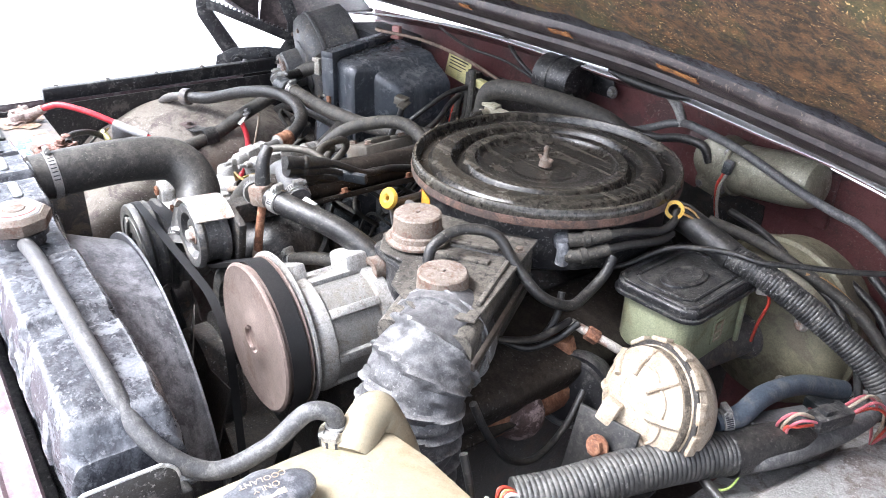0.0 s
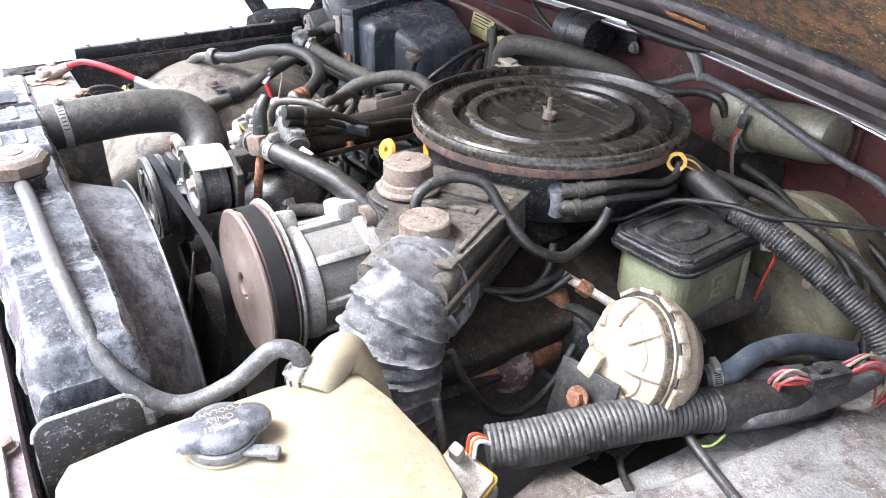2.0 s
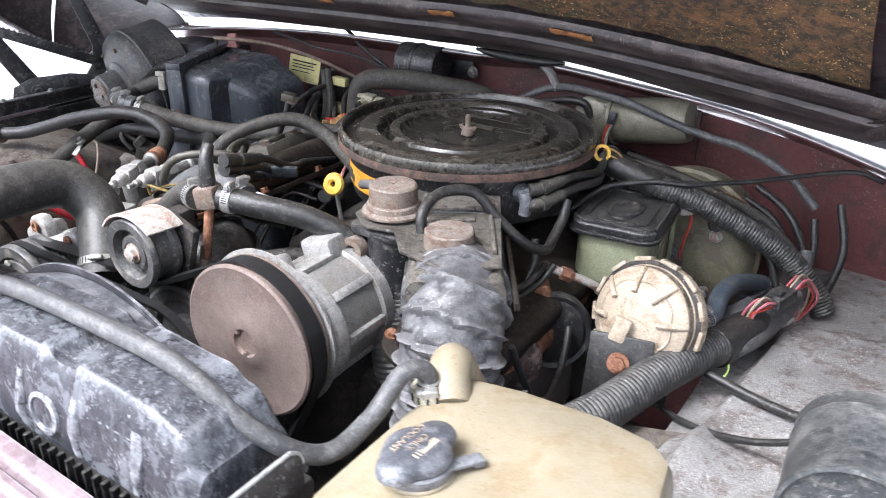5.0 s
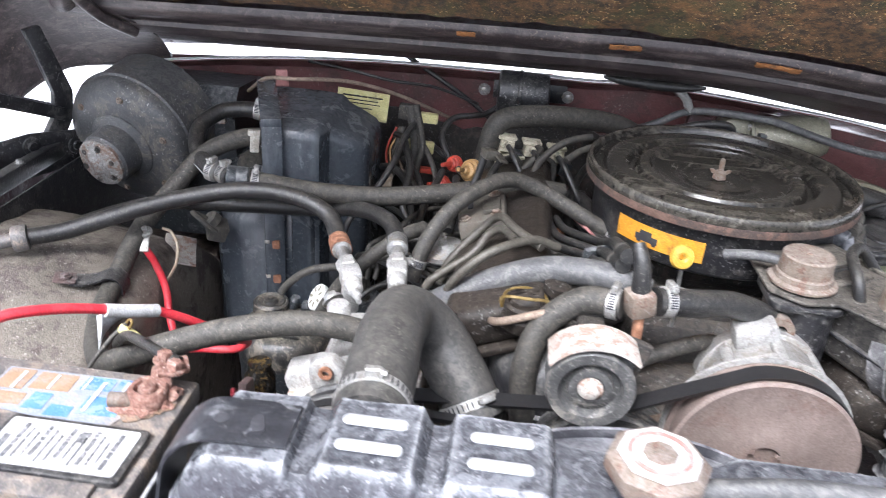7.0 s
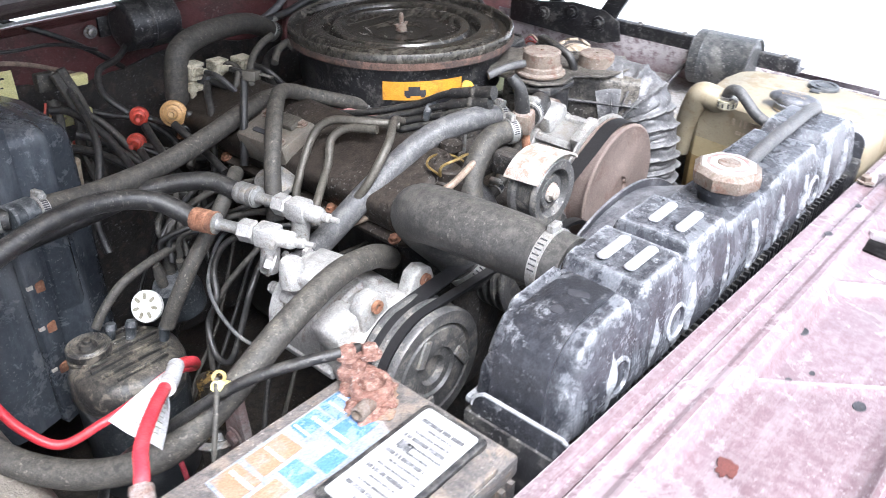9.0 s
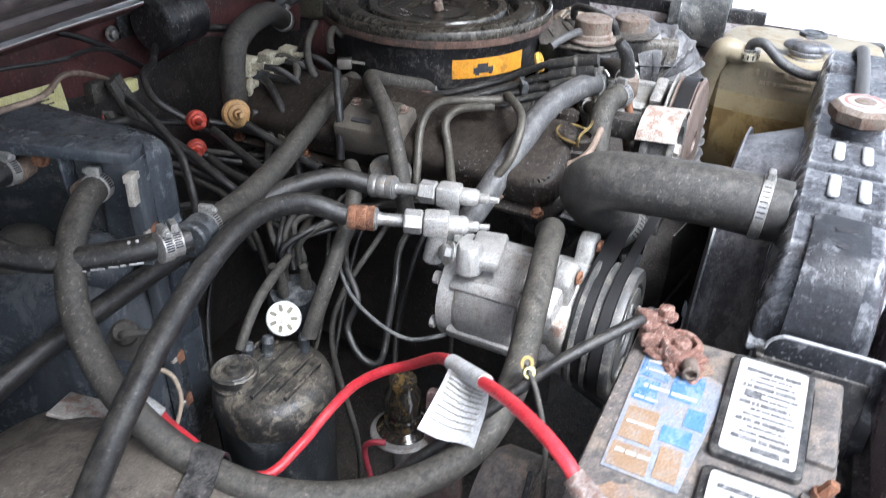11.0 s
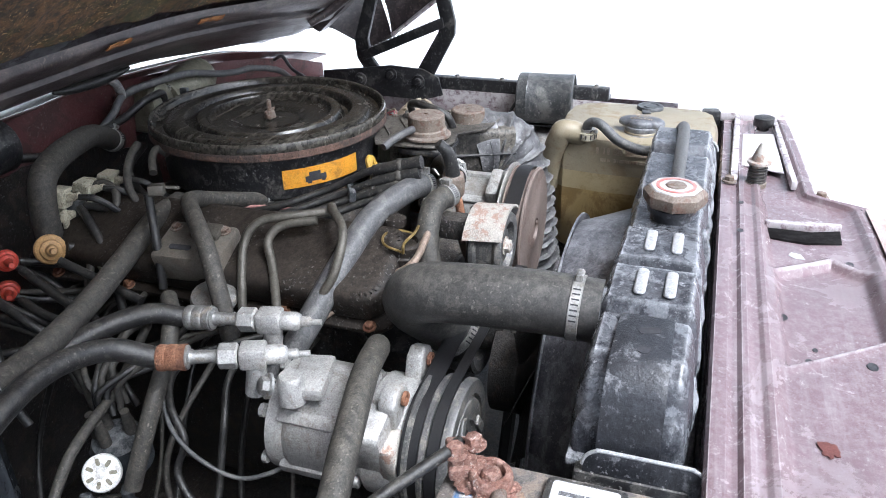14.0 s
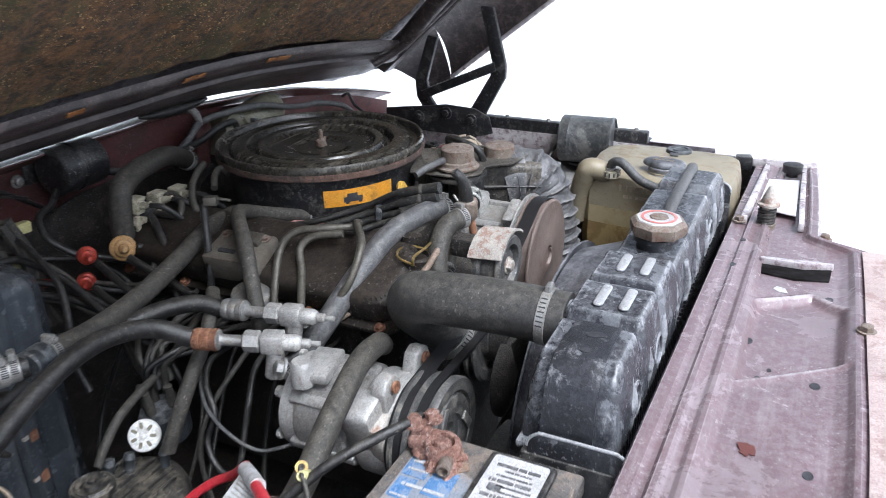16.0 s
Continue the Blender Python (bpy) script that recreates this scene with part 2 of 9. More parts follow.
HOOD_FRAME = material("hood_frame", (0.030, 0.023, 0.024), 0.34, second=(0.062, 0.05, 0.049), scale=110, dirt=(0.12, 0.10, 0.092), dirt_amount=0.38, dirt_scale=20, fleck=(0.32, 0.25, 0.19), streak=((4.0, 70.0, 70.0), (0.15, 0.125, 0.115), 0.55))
HOOD_PAD = material("hood_insulation", (0.042, 0.030, 0.020), 0.95, second=(0.15, 0.082, 0.035), amount=0.9, scale=70, dirt=(0.07, 0.066, 0.026), dirt_amount=0.40, dirt_scale=6, bump=1.0, bump_scale=70, fleck=(0.62, 0.40, 0.17), fleck_amount=0.95, streak=((26.0, 26.0, 60.0), (0.22, 0.105, 0.04), 0.6), uneven=0.4)
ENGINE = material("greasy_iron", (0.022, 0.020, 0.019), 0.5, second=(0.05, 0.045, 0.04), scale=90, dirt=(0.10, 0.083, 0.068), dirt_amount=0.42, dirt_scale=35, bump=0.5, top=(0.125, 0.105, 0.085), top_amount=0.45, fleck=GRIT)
VALVE = material("valve_cover_brown", (0.014, 0.0115, 0.0098), 0.5, second=(0.034, 0.027, 0.022), scale=120, dirt=(0.045, 0.037, 0.029), dirt_amount=0.3, dirt_scale=38, top=(0.062, 0.05, 0.04), top_amount=0.5, fleck=GRIT, fleck_amount=0.3, spec=0.25)
VALVE_GRIME = material("oily_grime", (0.085, 0.07, 0.052), 0.6, second=(0.20, 0.165, 0.125), amount=0.9, scale=130, dirt=(0.03, 0.025, 0.02), dirt_amount=0.5, dirt_scale=60)
SNORKEL = material("dusty_black_steel", (0.011, 0.011, 0.012), 0.34, second=(0.024, 0.023, 0.022), scale=110, dirt=(0.10, 0.09, 0.078), dirt_amount=0.30, dirt_scale=40, top=(0.20, 0.178, 0.148), top_amount=0.12, fleck=GRIT, edge=(0.26, 0.235, 0.20), edge_amount=0.5, spec=0.22)
ORANGE = material("orange_sticker", (0.66, 0.29, 0.025), 0.45, second=(0.72, 0.38, 0.06), dirt=(0.3, 0.15, 0.04), dirt_amount=0.35, dirt_scale=30, bump=0.02)
YELLOW = material("yellow_plastic", (0.46, 0.28, 0.035), 0.42, dirt=(0.4, 0.26, 0.06), dirt_amount=0.35, dirt_scale=60)
YELLOW_TAG = material("yellow_paper", (0.52, 0.48, 0.22), 0.75, second=(0.6, 0.57, 0.33), dirt=(0.3, 0.27, 0.15), dirt_amount=0.4, dirt_scale=25)
RED = material("red_insulation", (0.56, 0.03, 0.045), 0.34, second=(0.62, 0.08, 0.09), dirt=(0.36, 0.07, 0.075), dirt_amount=0.3, dirt_scale=40)
RED_DARK = material("red_plastic", (0.42, 0.05, 0.03), 0.42, dirt=(0.2, 0.035, 0.025), dirt_amount=0.4, dirt_scale=70)
TAN = material("tan_plastic", (0.38, 0.225, 0.09), 0.45, dirt=(0.2, 0.12, 0.055), dirt_amount=0.4, dirt_scale=70)
WHITE = material("white_label", (0.46, 0.46, 0.465), 0.5, second=(0.40, 0.40, 0.41), scale=110, dirt=(0.33, 0.305, 0.28), dirt_amount=0.36, dirt_scale=45, bump=0.05, fleck=(0.2, 0.18, 0.16))
BLUE = material("blue_label", (0.085, 0.185, 0.37), 0.25, second=(0.14, 0.24, 0.40), amount=0.9, scale=60, dirt=(0.24, 0.27, 0.32), dirt_amount=0.44, dirt_scale=45, bump=0.03)
PEACH = material("faded_label", (0.245, 0.165, 0.105), 0.3, second=(0.28, 0.21, 0.155), scale=50, dirt=(0.26, 0.24, 0.23), dirt_amount=0.4, dirt_scale=40, bump=0.03)
LABEL_PALE = material("bleached_label", (0.235, 0.255, 0.29), 0.3, second=(0.19, 0.215, 0.265), amount=0.8, scale=70, dirt=(0.30, 0.25, 0.205), dirt_amount=0.46, dirt_scale=32, bump=0.03, fleck=(0.2, 0.16, 0.13))
BATTERY = material("battery_grey", (0.085, 0.08, 0.08), 0.4, second=(0.14, 0.132, 0.13), scale=120, dirt=(0.27, 0.215, 0.165), dirt_amount=0.44, dirt_scale=30, top=(0.30, 0.26, 0.225), top_amount=0.5, fleck=(0.6, 0.55, 0.5))
CORRODED = material("corroded_terminal", (0.24, 0.115, 0.085), 0.5, second=(0.42, 0.27, 0.22), amount=0.9, scale=170, dirt=(0.12, 0.05, 0.035), dirt_amount=0.5, dirt_scale=90, bump=1.0, fleck=(0.75, 0.70, 0.66), fleck_amount=1.0)
STAIN = material("acid_stain", (0.24, 0.155, 0.10), 0.4, second=(0.30, 0.21, 0.15), amount=0.9, scale=130, dirt=(0.20, 0.18, 0.17), dirt_amount=0.5, dirt_scale=60, bump=0.4)
LEAD = material("corroded_lead", (0.26, 0.205, 0.185), 0.4, metal=0.3, second=(0.38, 0.33, 0.31), amount=0.8, scale=150, dirt=(0.17, 0.085, 0.06), dirt_amount=0.5, dirt_scale=80, bump=0.6, fleck=(0.72, 0.68, 0.66), fleck_amount=0.9)
# light grey puts the gloss highlight of the tank's bars into the colour
RIB_LIGHT = material("light_rib", (0.42, 0.425, 0.435), 0.35, metal=0.3, second=(0.55, 0.555, 0.56), scale=120, dirt=(0.20, 0.205, 0.22), dirt_amount=0.4, dirt_scale=60)
CREAM_OLD = material("aged_cream", (0.43, 0.40, 0.30), 0.5, second=(0.52, 0.49, 0.40), scale=120, dirt=(0.16, 0.14, 0.10), dirt_amount=0.45, dirt_scale=80)
COPPER = material("copper_pipe", (0.24, 0.18, 0.14), 0.55, metal=0.3, second=(0.33, 0.26, 0.2), dirt=(0.14, 0.105, 0.08), dirt_amount=0.5, dirt_scale=60)
WHITE_PLASTIC = material("white_plastic", (0.70, 0.70, 0.68), 0.42, dirt=(0.36, 0.34, 0.3), dirt_amount=0.4, dirt_scale=60)
GREY_MOTOR = material("grey_motor", (0.205, 0.195, 0.145), 0.38, metal=0.2, second=(0.27, 0.257, 0.20), scale=110, dirt=(0.13, 0.112, 0.08), dirt_amount=0.4, dirt_scale=32, fleck=(0.55, 0.54, 0.48))
DUCT = material("grey_duct", (0.062, 0.061, 0.065), 0.42, second=(0.105, 0.104, 0.108), amount=0.8, scale=120, dirt=(0.20, 0.195, 0.195), dirt_amount=0.36, dirt_scale=30, bump=0.08, top=(0.22, 0.216, 0.216), top_amount=0.3, fleck=(0.5, 0.5, 0.5), fleck_amount=0.5, edge=(0.30, 0.298, 0.295), edge_amount=0.5)
CONCRETE = material("pale_ground", (0.78, 0.78, 0.8), 0.9, second=(0.82, 0.82, 0.83), scale=3, dirt=(0.66, 0.66, 0.67), dirt_amount=0.35, dirt_scale=0.6, bump=0.1)
# near-white colour stands in for overbright light on the cowl strip
COWL = material("glare_cowl", (0.78, 0.77, 0.77), 0.35, second=(0.82, 0.81, 0.81), dirt=(0.68, 0.65, 0.65), dirt_amount=0.3, dirt_scale=8)
CAN_TOP = material("canister_top", (0.018, 0.018, 0.019), 0.3, second=(0.04, 0.037, 0.033), scale=130, dirt=(0.19, 0.165, 0.13), dirt_amount=0.46, dirt_scale=48, top=(0.22, 0.195, 0.155), top_amount=0.4, fleck=(0.5, 0.48, 0.45))
PIPE_GREY = material("pipe_grey", (0.078, 0.072, 0.060), 0.42, metal=0.3, second=(0.125, 0.116, 0.098), scale=120, dirt=(0.06, 0.05, 0.04), dirt_amount=0.5, dirt_scale=80)
FADED_PINK = material("faded_pink", (0.36, 0.16, 0.15), 0.55, second=(0.42, 0.24, 0.22), scale=120)
BRASS = material("brass", (0.22, 0.155, 0.055), 0.4, metal=0.7, dirt=(0.3, 0.22, 0.1), dirt_amount=0.4, dirt_scale=80)
FADED_INK = material("faded_ink", (0.075, 0.075, 0.08), 0.6, second=(0.16, 0.16, 0.165), amount=0.9, scale=190, dirt=(0.40, 0.40, 0.40), dirt_amount=0.26, dirt_scale=140, bump=0)
INK = material("ink", (0.03, 0.03, 0.035), 0.7, bump=0)
GLASS_DARK = material("dark_bowl", (0.012, 0.011, 0.010), 0.08, second=(0.03, 0.022, 0.012), dirt=(0.16, 0.10, 0.03), dirt_amount=0.3, dirt_scale=60, bump=0.03)
# the grey top colour paints skylight on the box's top along with dust
HEATER = material("heater_plastic", (0.040, 0.047, 0.057), 0.26, second=(0.065, 0.074, 0.086), scale=110, dirt=(0.15, 0.155, 0.162), dirt_amount=0.16, dirt_scale=18, top=(0.22, 0.222, 0.226), top_amount=0.42, fleck=GRIT, streak=((14.0, 14.0, 3.0), (0.17, 0.178, 0.188), 0.45), uneven=0.08, bump=0.03, fleck_amount=0.25)
BLOWER = material("blower_steel", (0.05, 0.052, 0.055), 0.42, second=(0.08, 0.08, 0.082), scale=100, dirt=(0.15, 0.135, 0.115), dirt_amount=0.42, dirt_scale=24, top=(0.2, 0.195, 0.185), top_amount=0.4, fleck=GRIT)
BRACKET = material("rusty_bracket", (0.105, 0.068, 0.062), 0.6, second=(0.16, 0.12, 0.115), amount=0.8, scale=90, dirt=(0.17, 0.16, 0.155), dirt_amount=0.5, dirt_scale=30, bump=0.4)


# ---- shapes ----
def thing(name, at, label, category, group="", kind=""):
    e = new(name)
    e.location = at
    return tagged(e, label, category, group, kind)


def part(name, bm, mat, parent=None, label="", smooth=True):
    """Link a bmesh, made in the place's own coordinates, as one mesh object under a thing or part."""
    bmesh.ops.recalc_face_normals(bm, faces=bm.faces)
    me = bpy.data.meshes.new(name)
    bm.to_mesh(me)
    bm.free()
    if smooth:
        for p in me.polygons:
            p.use_smooth = True
        me.set_sharp_from_angle(angle=radians(38))
    me.materials.append(mat)
    ob = new(name, me)
    if parent is not None:
        ob.parent = parent
        ob.matrix_parent_inverse = Matrix.Translation(-parent.location) if parent.data is None else Matrix.Identity(4)
    if label:
        ob["label"] = label
    return ob


def solo(name, bm, mat, label, category, group="", kind="", smooth=True):
    return tagged(part(name, bm, mat, None, "", smooth), label, category, group, kind)


def axis_frame(at, axis, up=(0, 0, 1)):
    """A frame at a point whose z runs along axis."""
    z = Vector(axis).normalized()
    u = Vector(up)
    if abs(z.dot(u.normalized())) > 0.95:
        u = Vector((0, 1, 0))
    x = u.cross(z).normalized()
    y = z.cross(x)
    m = Matrix((x, y, z)).transposed().to_4x4()
    m.translation = Vector(at)
    return m


def lathe(at, axis, profile, seg=40, bm=None, squash=(1, 1), wobble=0.0, closed=False):
    """A turned body: profile of (radius, height along axis)."""
    bm = bm or bmesh.new()
    m = axis_frame(at, axis)
    rings = []
    for r, h in profile:
        if r < 1e-5:
            rings.append([bm.verts.new(m @ Vector((0, 0, h)))])
        else:
            rings.append([bm.verts.new(m @ Vector((r * squash[0] * math.cos(a), r * squash[1] * math.sin(a), h + wobble * math.sin(3 * a + 1))))
                          for a in (2 * math.pi * k / seg for k in range(seg))])
    if closed:
        rings.append(rings[0])
    for a, b in zip(rings, rings[1:]):
        for k in range(seg):
            q = [a[k % len(a)], a[(k + 1) % len(a)], b[(k + 1) % len(b)], b[k % len(b)]]
            q = list(dict.fromkeys(q))
            if len(q) > 2:
                bm.faces.new(q)
    for ring, flip in ((rings[0], True), (rings[-1], False)):
        if len(ring) > 2 and not closed:
            bm.faces.new(list(reversed(ring)) if flip else ring)
    return bm


def spline(points, steps=10):
    """A smooth line through the points (centripetal-like Catmull-Rom)."""
    P = [Vector(p) for p in points]
    P = [P[0] * 2 - P[1]] + P + [P[-1] * 2 - P[-2]]
    out = []
    for i in range(1, len(P) - 2):
        a, b, c, d = P[i - 1:i + 3]
        for k in range(steps):
            t = k / steps
            out.append(0.5 * ((2 * b) + (c - a) * t + (2 * a - 5 * b + 4 * c - d) * t * t + (3 * b - a - 3 * c + d) * t ** 3))
    out.append(P[-2])
    return out


def tube(points, r, seg=12, steps=10, ribs=0.0, pitch=0.006, bm=None, cap=True, taper=None):
    """A hose along a smooth line; ribs: depth of its rings, pitch: their distance."""
    bm = bm or bmesh.new()
    line = spline(points, steps)
    if ribs:
        # even steps of a quarter pitch along the line
        fine, s = [line[0]], 0.0
        step = pitch / 4
        for a, b in zip(line, line[1:]):
            d = (b - a).length
            while s + step <= d + 1e-9:
                s += step
                fine.append(a.lerp(b, s / d))
            s -= d
        line = fine
    t0 = (line[1] - line[0]).normalized()
    n = t0.orthogonal().normalized()
    rings = []
    for i, p in enumerate(line):
        t = (line[min(i + 1, len(line) - 1)] - line[max(i - 1, 0)]).normalized()
        n = (n - t * n.dot(t)).normalized()
        b = t.cross(n)
        f = i / (len(line) - 1)
        rr = (taper(f) if taper else 1.0) * r
        if ribs:
            rr -= ribs * (1.0, 0.35, 0.0, 0.35)[i % 4]
        rings.append([bm.verts.new(p + (n * math.cos(a) + b * math.sin(a)) * rr) for a in (2 * math.pi * k / seg for k in range(seg))])
    for a, b in zip(rings, rings[1:]):
        for k in range(seg):
            bm.faces.new((a[k], a[(k + 1) % seg], b[(k + 1) % seg], b[k]))
    if cap:
        bm.faces.new(list(reversed(rings[0])))
        bm.faces.new(rings[-1])
    return bm


def box(size, at, turn=(0, 0, 0), bevel=0.003, bm=None, taper=1.0, segs=2):
    """A block with rounded edges; taper narrows its top."""
    sub = bmesh.new()
    bmesh.ops.create_cube(sub, size=1.0)
    for v in sub.verts:
        k = taper if v.co.z > 0 else 1.0
        v.co = Vector((v.co.x * size[0] * k, v.co.y * size[1] * k, v.co.z * size[2]))
    if bevel:
        bmesh.ops.bevel(sub, geom=list(sub.edges), offset=bevel, segments=segs, affect="EDGES", profile=0.5)
    bmesh.ops.transform(sub, matrix=pose(*at, *turn), verts=sub.verts)
    return merge(bm, sub)


def merge(bm, sub):
    if bm is None:
        return sub
    me = bpy.data.meshes.new("tmp")
    sub.to_mesh(me)
    sub.free()
    bm.from_mesh(me)
    bpy.data.meshes.remove(me)
    return bm


def prism(outline, height, m, bevel=0.003, bm=None, segs=2):
    """An outline in a frame's xy plane, raised by height along its z."""
    sub = bmesh.new()
    low = [sub.verts.new((x, y, 0)) for x, y in outline]
    f = sub.faces.new(low)
    ext = bmesh.ops.extrude_face_region(sub, geom=[f])
    for v in ext["geom"]:
        if isinstance(v, bmesh.types.BMVert):
            v.co.z += height
    bmesh.ops.recalc_face_normals(sub, faces=sub.faces)
    if bevel:
        bmesh.ops.bevel(sub, geom=list(sub.edges), offset=bevel, segments=segs, affect="EDGES", profile=0.5)
    bmesh.ops.transform(sub, matrix=m, verts=sub.verts)
    return merge(bm, sub)


def rounded(w, h, r, n=5):
    """The outline of a rectangle with round corners."""
    pts = []
    for cx, cy, a0 in ((w / 2 - r, h / 2 - r, 0), (-w / 2 + r, h / 2 - r, 90), (-w / 2 + r, -h / 2 + r, 180), (w / 2 - r, -h / 2 + r, 270)):
        pts += [(cx + r * math.cos(radians(a0 + 90 * k / n)), cy + r * math.sin(radians(a0 + 90 * k / n))) for k in range(n + 1)]
    return pts


def loft(rings, bm=None, cap=True):
    bm = bm or bmesh.new()
    R = [[bm.verts.new(p) for p in ring] for ring in rings]
    for a, b in zip(R, R[1:]):
        for k in range(len(a)):
            bm.faces.new((a[k], a[(k + 1) % len(a)], b[(k + 1) % len(b)], b[k]))
    if cap:
        bm.faces.new(list(reversed(R[0])))
        bm.faces.new(R[-1])
    return bm


def sheet(fn, nu, nv, thick=0.0015):
    """A bent sheet: fn(u, v) gives a point, u and v from 0 to 1."""
    bm = bmesh.new()
    g = [[bm.verts.new(fn(i / nu, j / nv)) for j in range(nv + 1)] for i in range(nu + 1)]
    for i in range(nu):
        for j in range(nv):
            bm.faces.new((g[i][j], g[i + 1][j], g[i + 1][j + 1], g[i][j + 1]))
    if thick:
        bmesh.ops.recalc_face_normals(bm, faces=bm.faces)
        bmesh.ops.solidify(bm, geom=list(bm.faces), thickness=thick)
    return bm


def crumple(bm, *waves):
    """Push the points about by smooth noise: waves of (depth, scale)."""
    for v in bm.verts:
        v.co += sum((noise.noise_vector(v.co * k) * d for d, k in waves), Vector())
    return bm


def lump(at, size, seed=0, depth=0.35, scale=60, sub=4):
    """A crusty lump: a ball with a broken surface."""
    bm = bmesh.new()
    bmesh.ops.create_icosphere(bm, subdivisions=sub, radius=1.0)
    for v in bm.verts:
        p = Vector((v.co.x * size[0], v.co.y * size[1], v.co.z * size[2]))
        q = p + Vector(at) + Vector((seed * 3.1, seed * 1.7, 0))
        k = 1 + depth * noise.noise(q * scale) + depth * 0.5 * noise.noise(q * scale * 2.3) + depth * 0.3 * noise.noise(q * scale * 5)
        v.co = Vector(at) + p * k
    return bm


def hexagon(at, axis, r, h, bm=None):
    """A hexagonal bolt head with a washer."""
    bm = lathe(at, axis, [(r * 1.45, 0), (r * 1.45, h * 0.25), (r * 1.0, h * 0.25)], 16, bm)
    return lathe(Vector(at) + Vector(axis).normalized() * h * 0.25, axis, [(r, 0), (r, h * 0.65), (r * 0.8, h * 0.75), (0, h * 0.75)], 6, bm)


def clamp(at, axis, r, width=0.012, parent=None, name="hose_clamp", screw=(0, 0, 1)):
    """A worm-drive hose clamp: a band with slots and its screw housing."""
    bm = lathe(Vector(at) - Vector(axis).normalized() * width / 2, axis, [(r, 0), (r + 0.0013, 0.0006), (r + 0.0013, width - 0.0006), (r, width)], 28)
    band = part(name, bm, ZINC, parent)
    a = Vector(axis).normalized()
    s = Vector(screw)
    s = (s - a * s.dot(a)).normalized()
    c = Vector(at) + s * (r + 0.0035)
    sb = prism(rounded(0.0075, width * 0.9, 0.002), 0.014, axis_frame(c - a.cross(s) * 0.007, a.cross(s), s), 0.001)
    sb = hexagon(c + a.cross(s) * 0.007, a.cross(s), 0.0032, 0.005, sb)
    part("screw", sb, ZINC, band)
    sl = bmesh.new()
    u = a.cross(s)
    for k in range(-9, 10):
        q = 0.16 * k
        if abs(k) > 2:
            d = s * math.cos(q) + u * math.sin(q)
            prism([(-0.0008, -width * 0.32), (0.0008, -width * 0.32), (0.0008, width * 0.32), (-0.0008, width * 0.32)], 0.0004, axis_frame(Vector(at) + d * (r + 0.0012), d, a), 0, sl)
    tagged(part("slots", sl, INK, band), kind="stuff")
    return band


def writing(text, m, size, mat, parent, name="lettering", depth=0.0003):
    c = bpy.data.curves.new(name, "FONT")
    c.body, c.size, c.extrude, c.align_x, c.align_y = text, size, depth, "CENTER", "CENTER"
    tmp = new(name, c)
    dg = bpy.context.evaluated_depsgraph_get()
    me = bpy.data.meshes.new_from_object(tmp.evaluated_get(dg))
    bpy.data.objects.remove(tmp)
    bpy.data.curves.remove(c)
    bm = bmesh.new()
    bm.from_mesh(me)
    bpy.data.meshes.remove(me)
    bmesh.ops.transform(bm, matrix=m, verts=bm.verts)
    return part(name, bm, mat, parent, smooth=False)


def bars(m, rows, mat, parent, name="print_block", seed=1):
    """Lines of print too worn to read, as plain bars: rows of (y, height, x0, x1, words)."""
    rnd = random.Random(seed)
    bm = bmesh.new()
    for y, h, x0, x1, words in rows:
        cuts = sorted(rnd.uniform(x0, x1) for _ in range(words - 1))
        edges = [x0] + cuts + [x1]
        for a, b in zip(edges, edges[1:]):
            if b - a > h * 0.5:
                box((b - a - h * 0.35, h, 0.0006), ((a + b) / 2, y, 0.0003), bevel=0, bm=bm)
    bmesh.ops.transform(bm, matrix=m, verts=bm.verts)
    return tagged(part(name, bm, mat, parent, smooth=False), kind="stuff")


# ---- the large structure ----
MID = -0.22  # the car's middle line
ground = solo("ground", sheet(lambda u, v: ((u - 0.5) * 3000, (v - 0.5) * 3000, 0.0), 8, 8, 0), CONCRETE, "pale bright ground under and around the car", "ground", kind="structure")


def header_z(x):
    """The panel's height across the car: a little lower on the driver's side."""
    return 0.985 - 0.062 * x


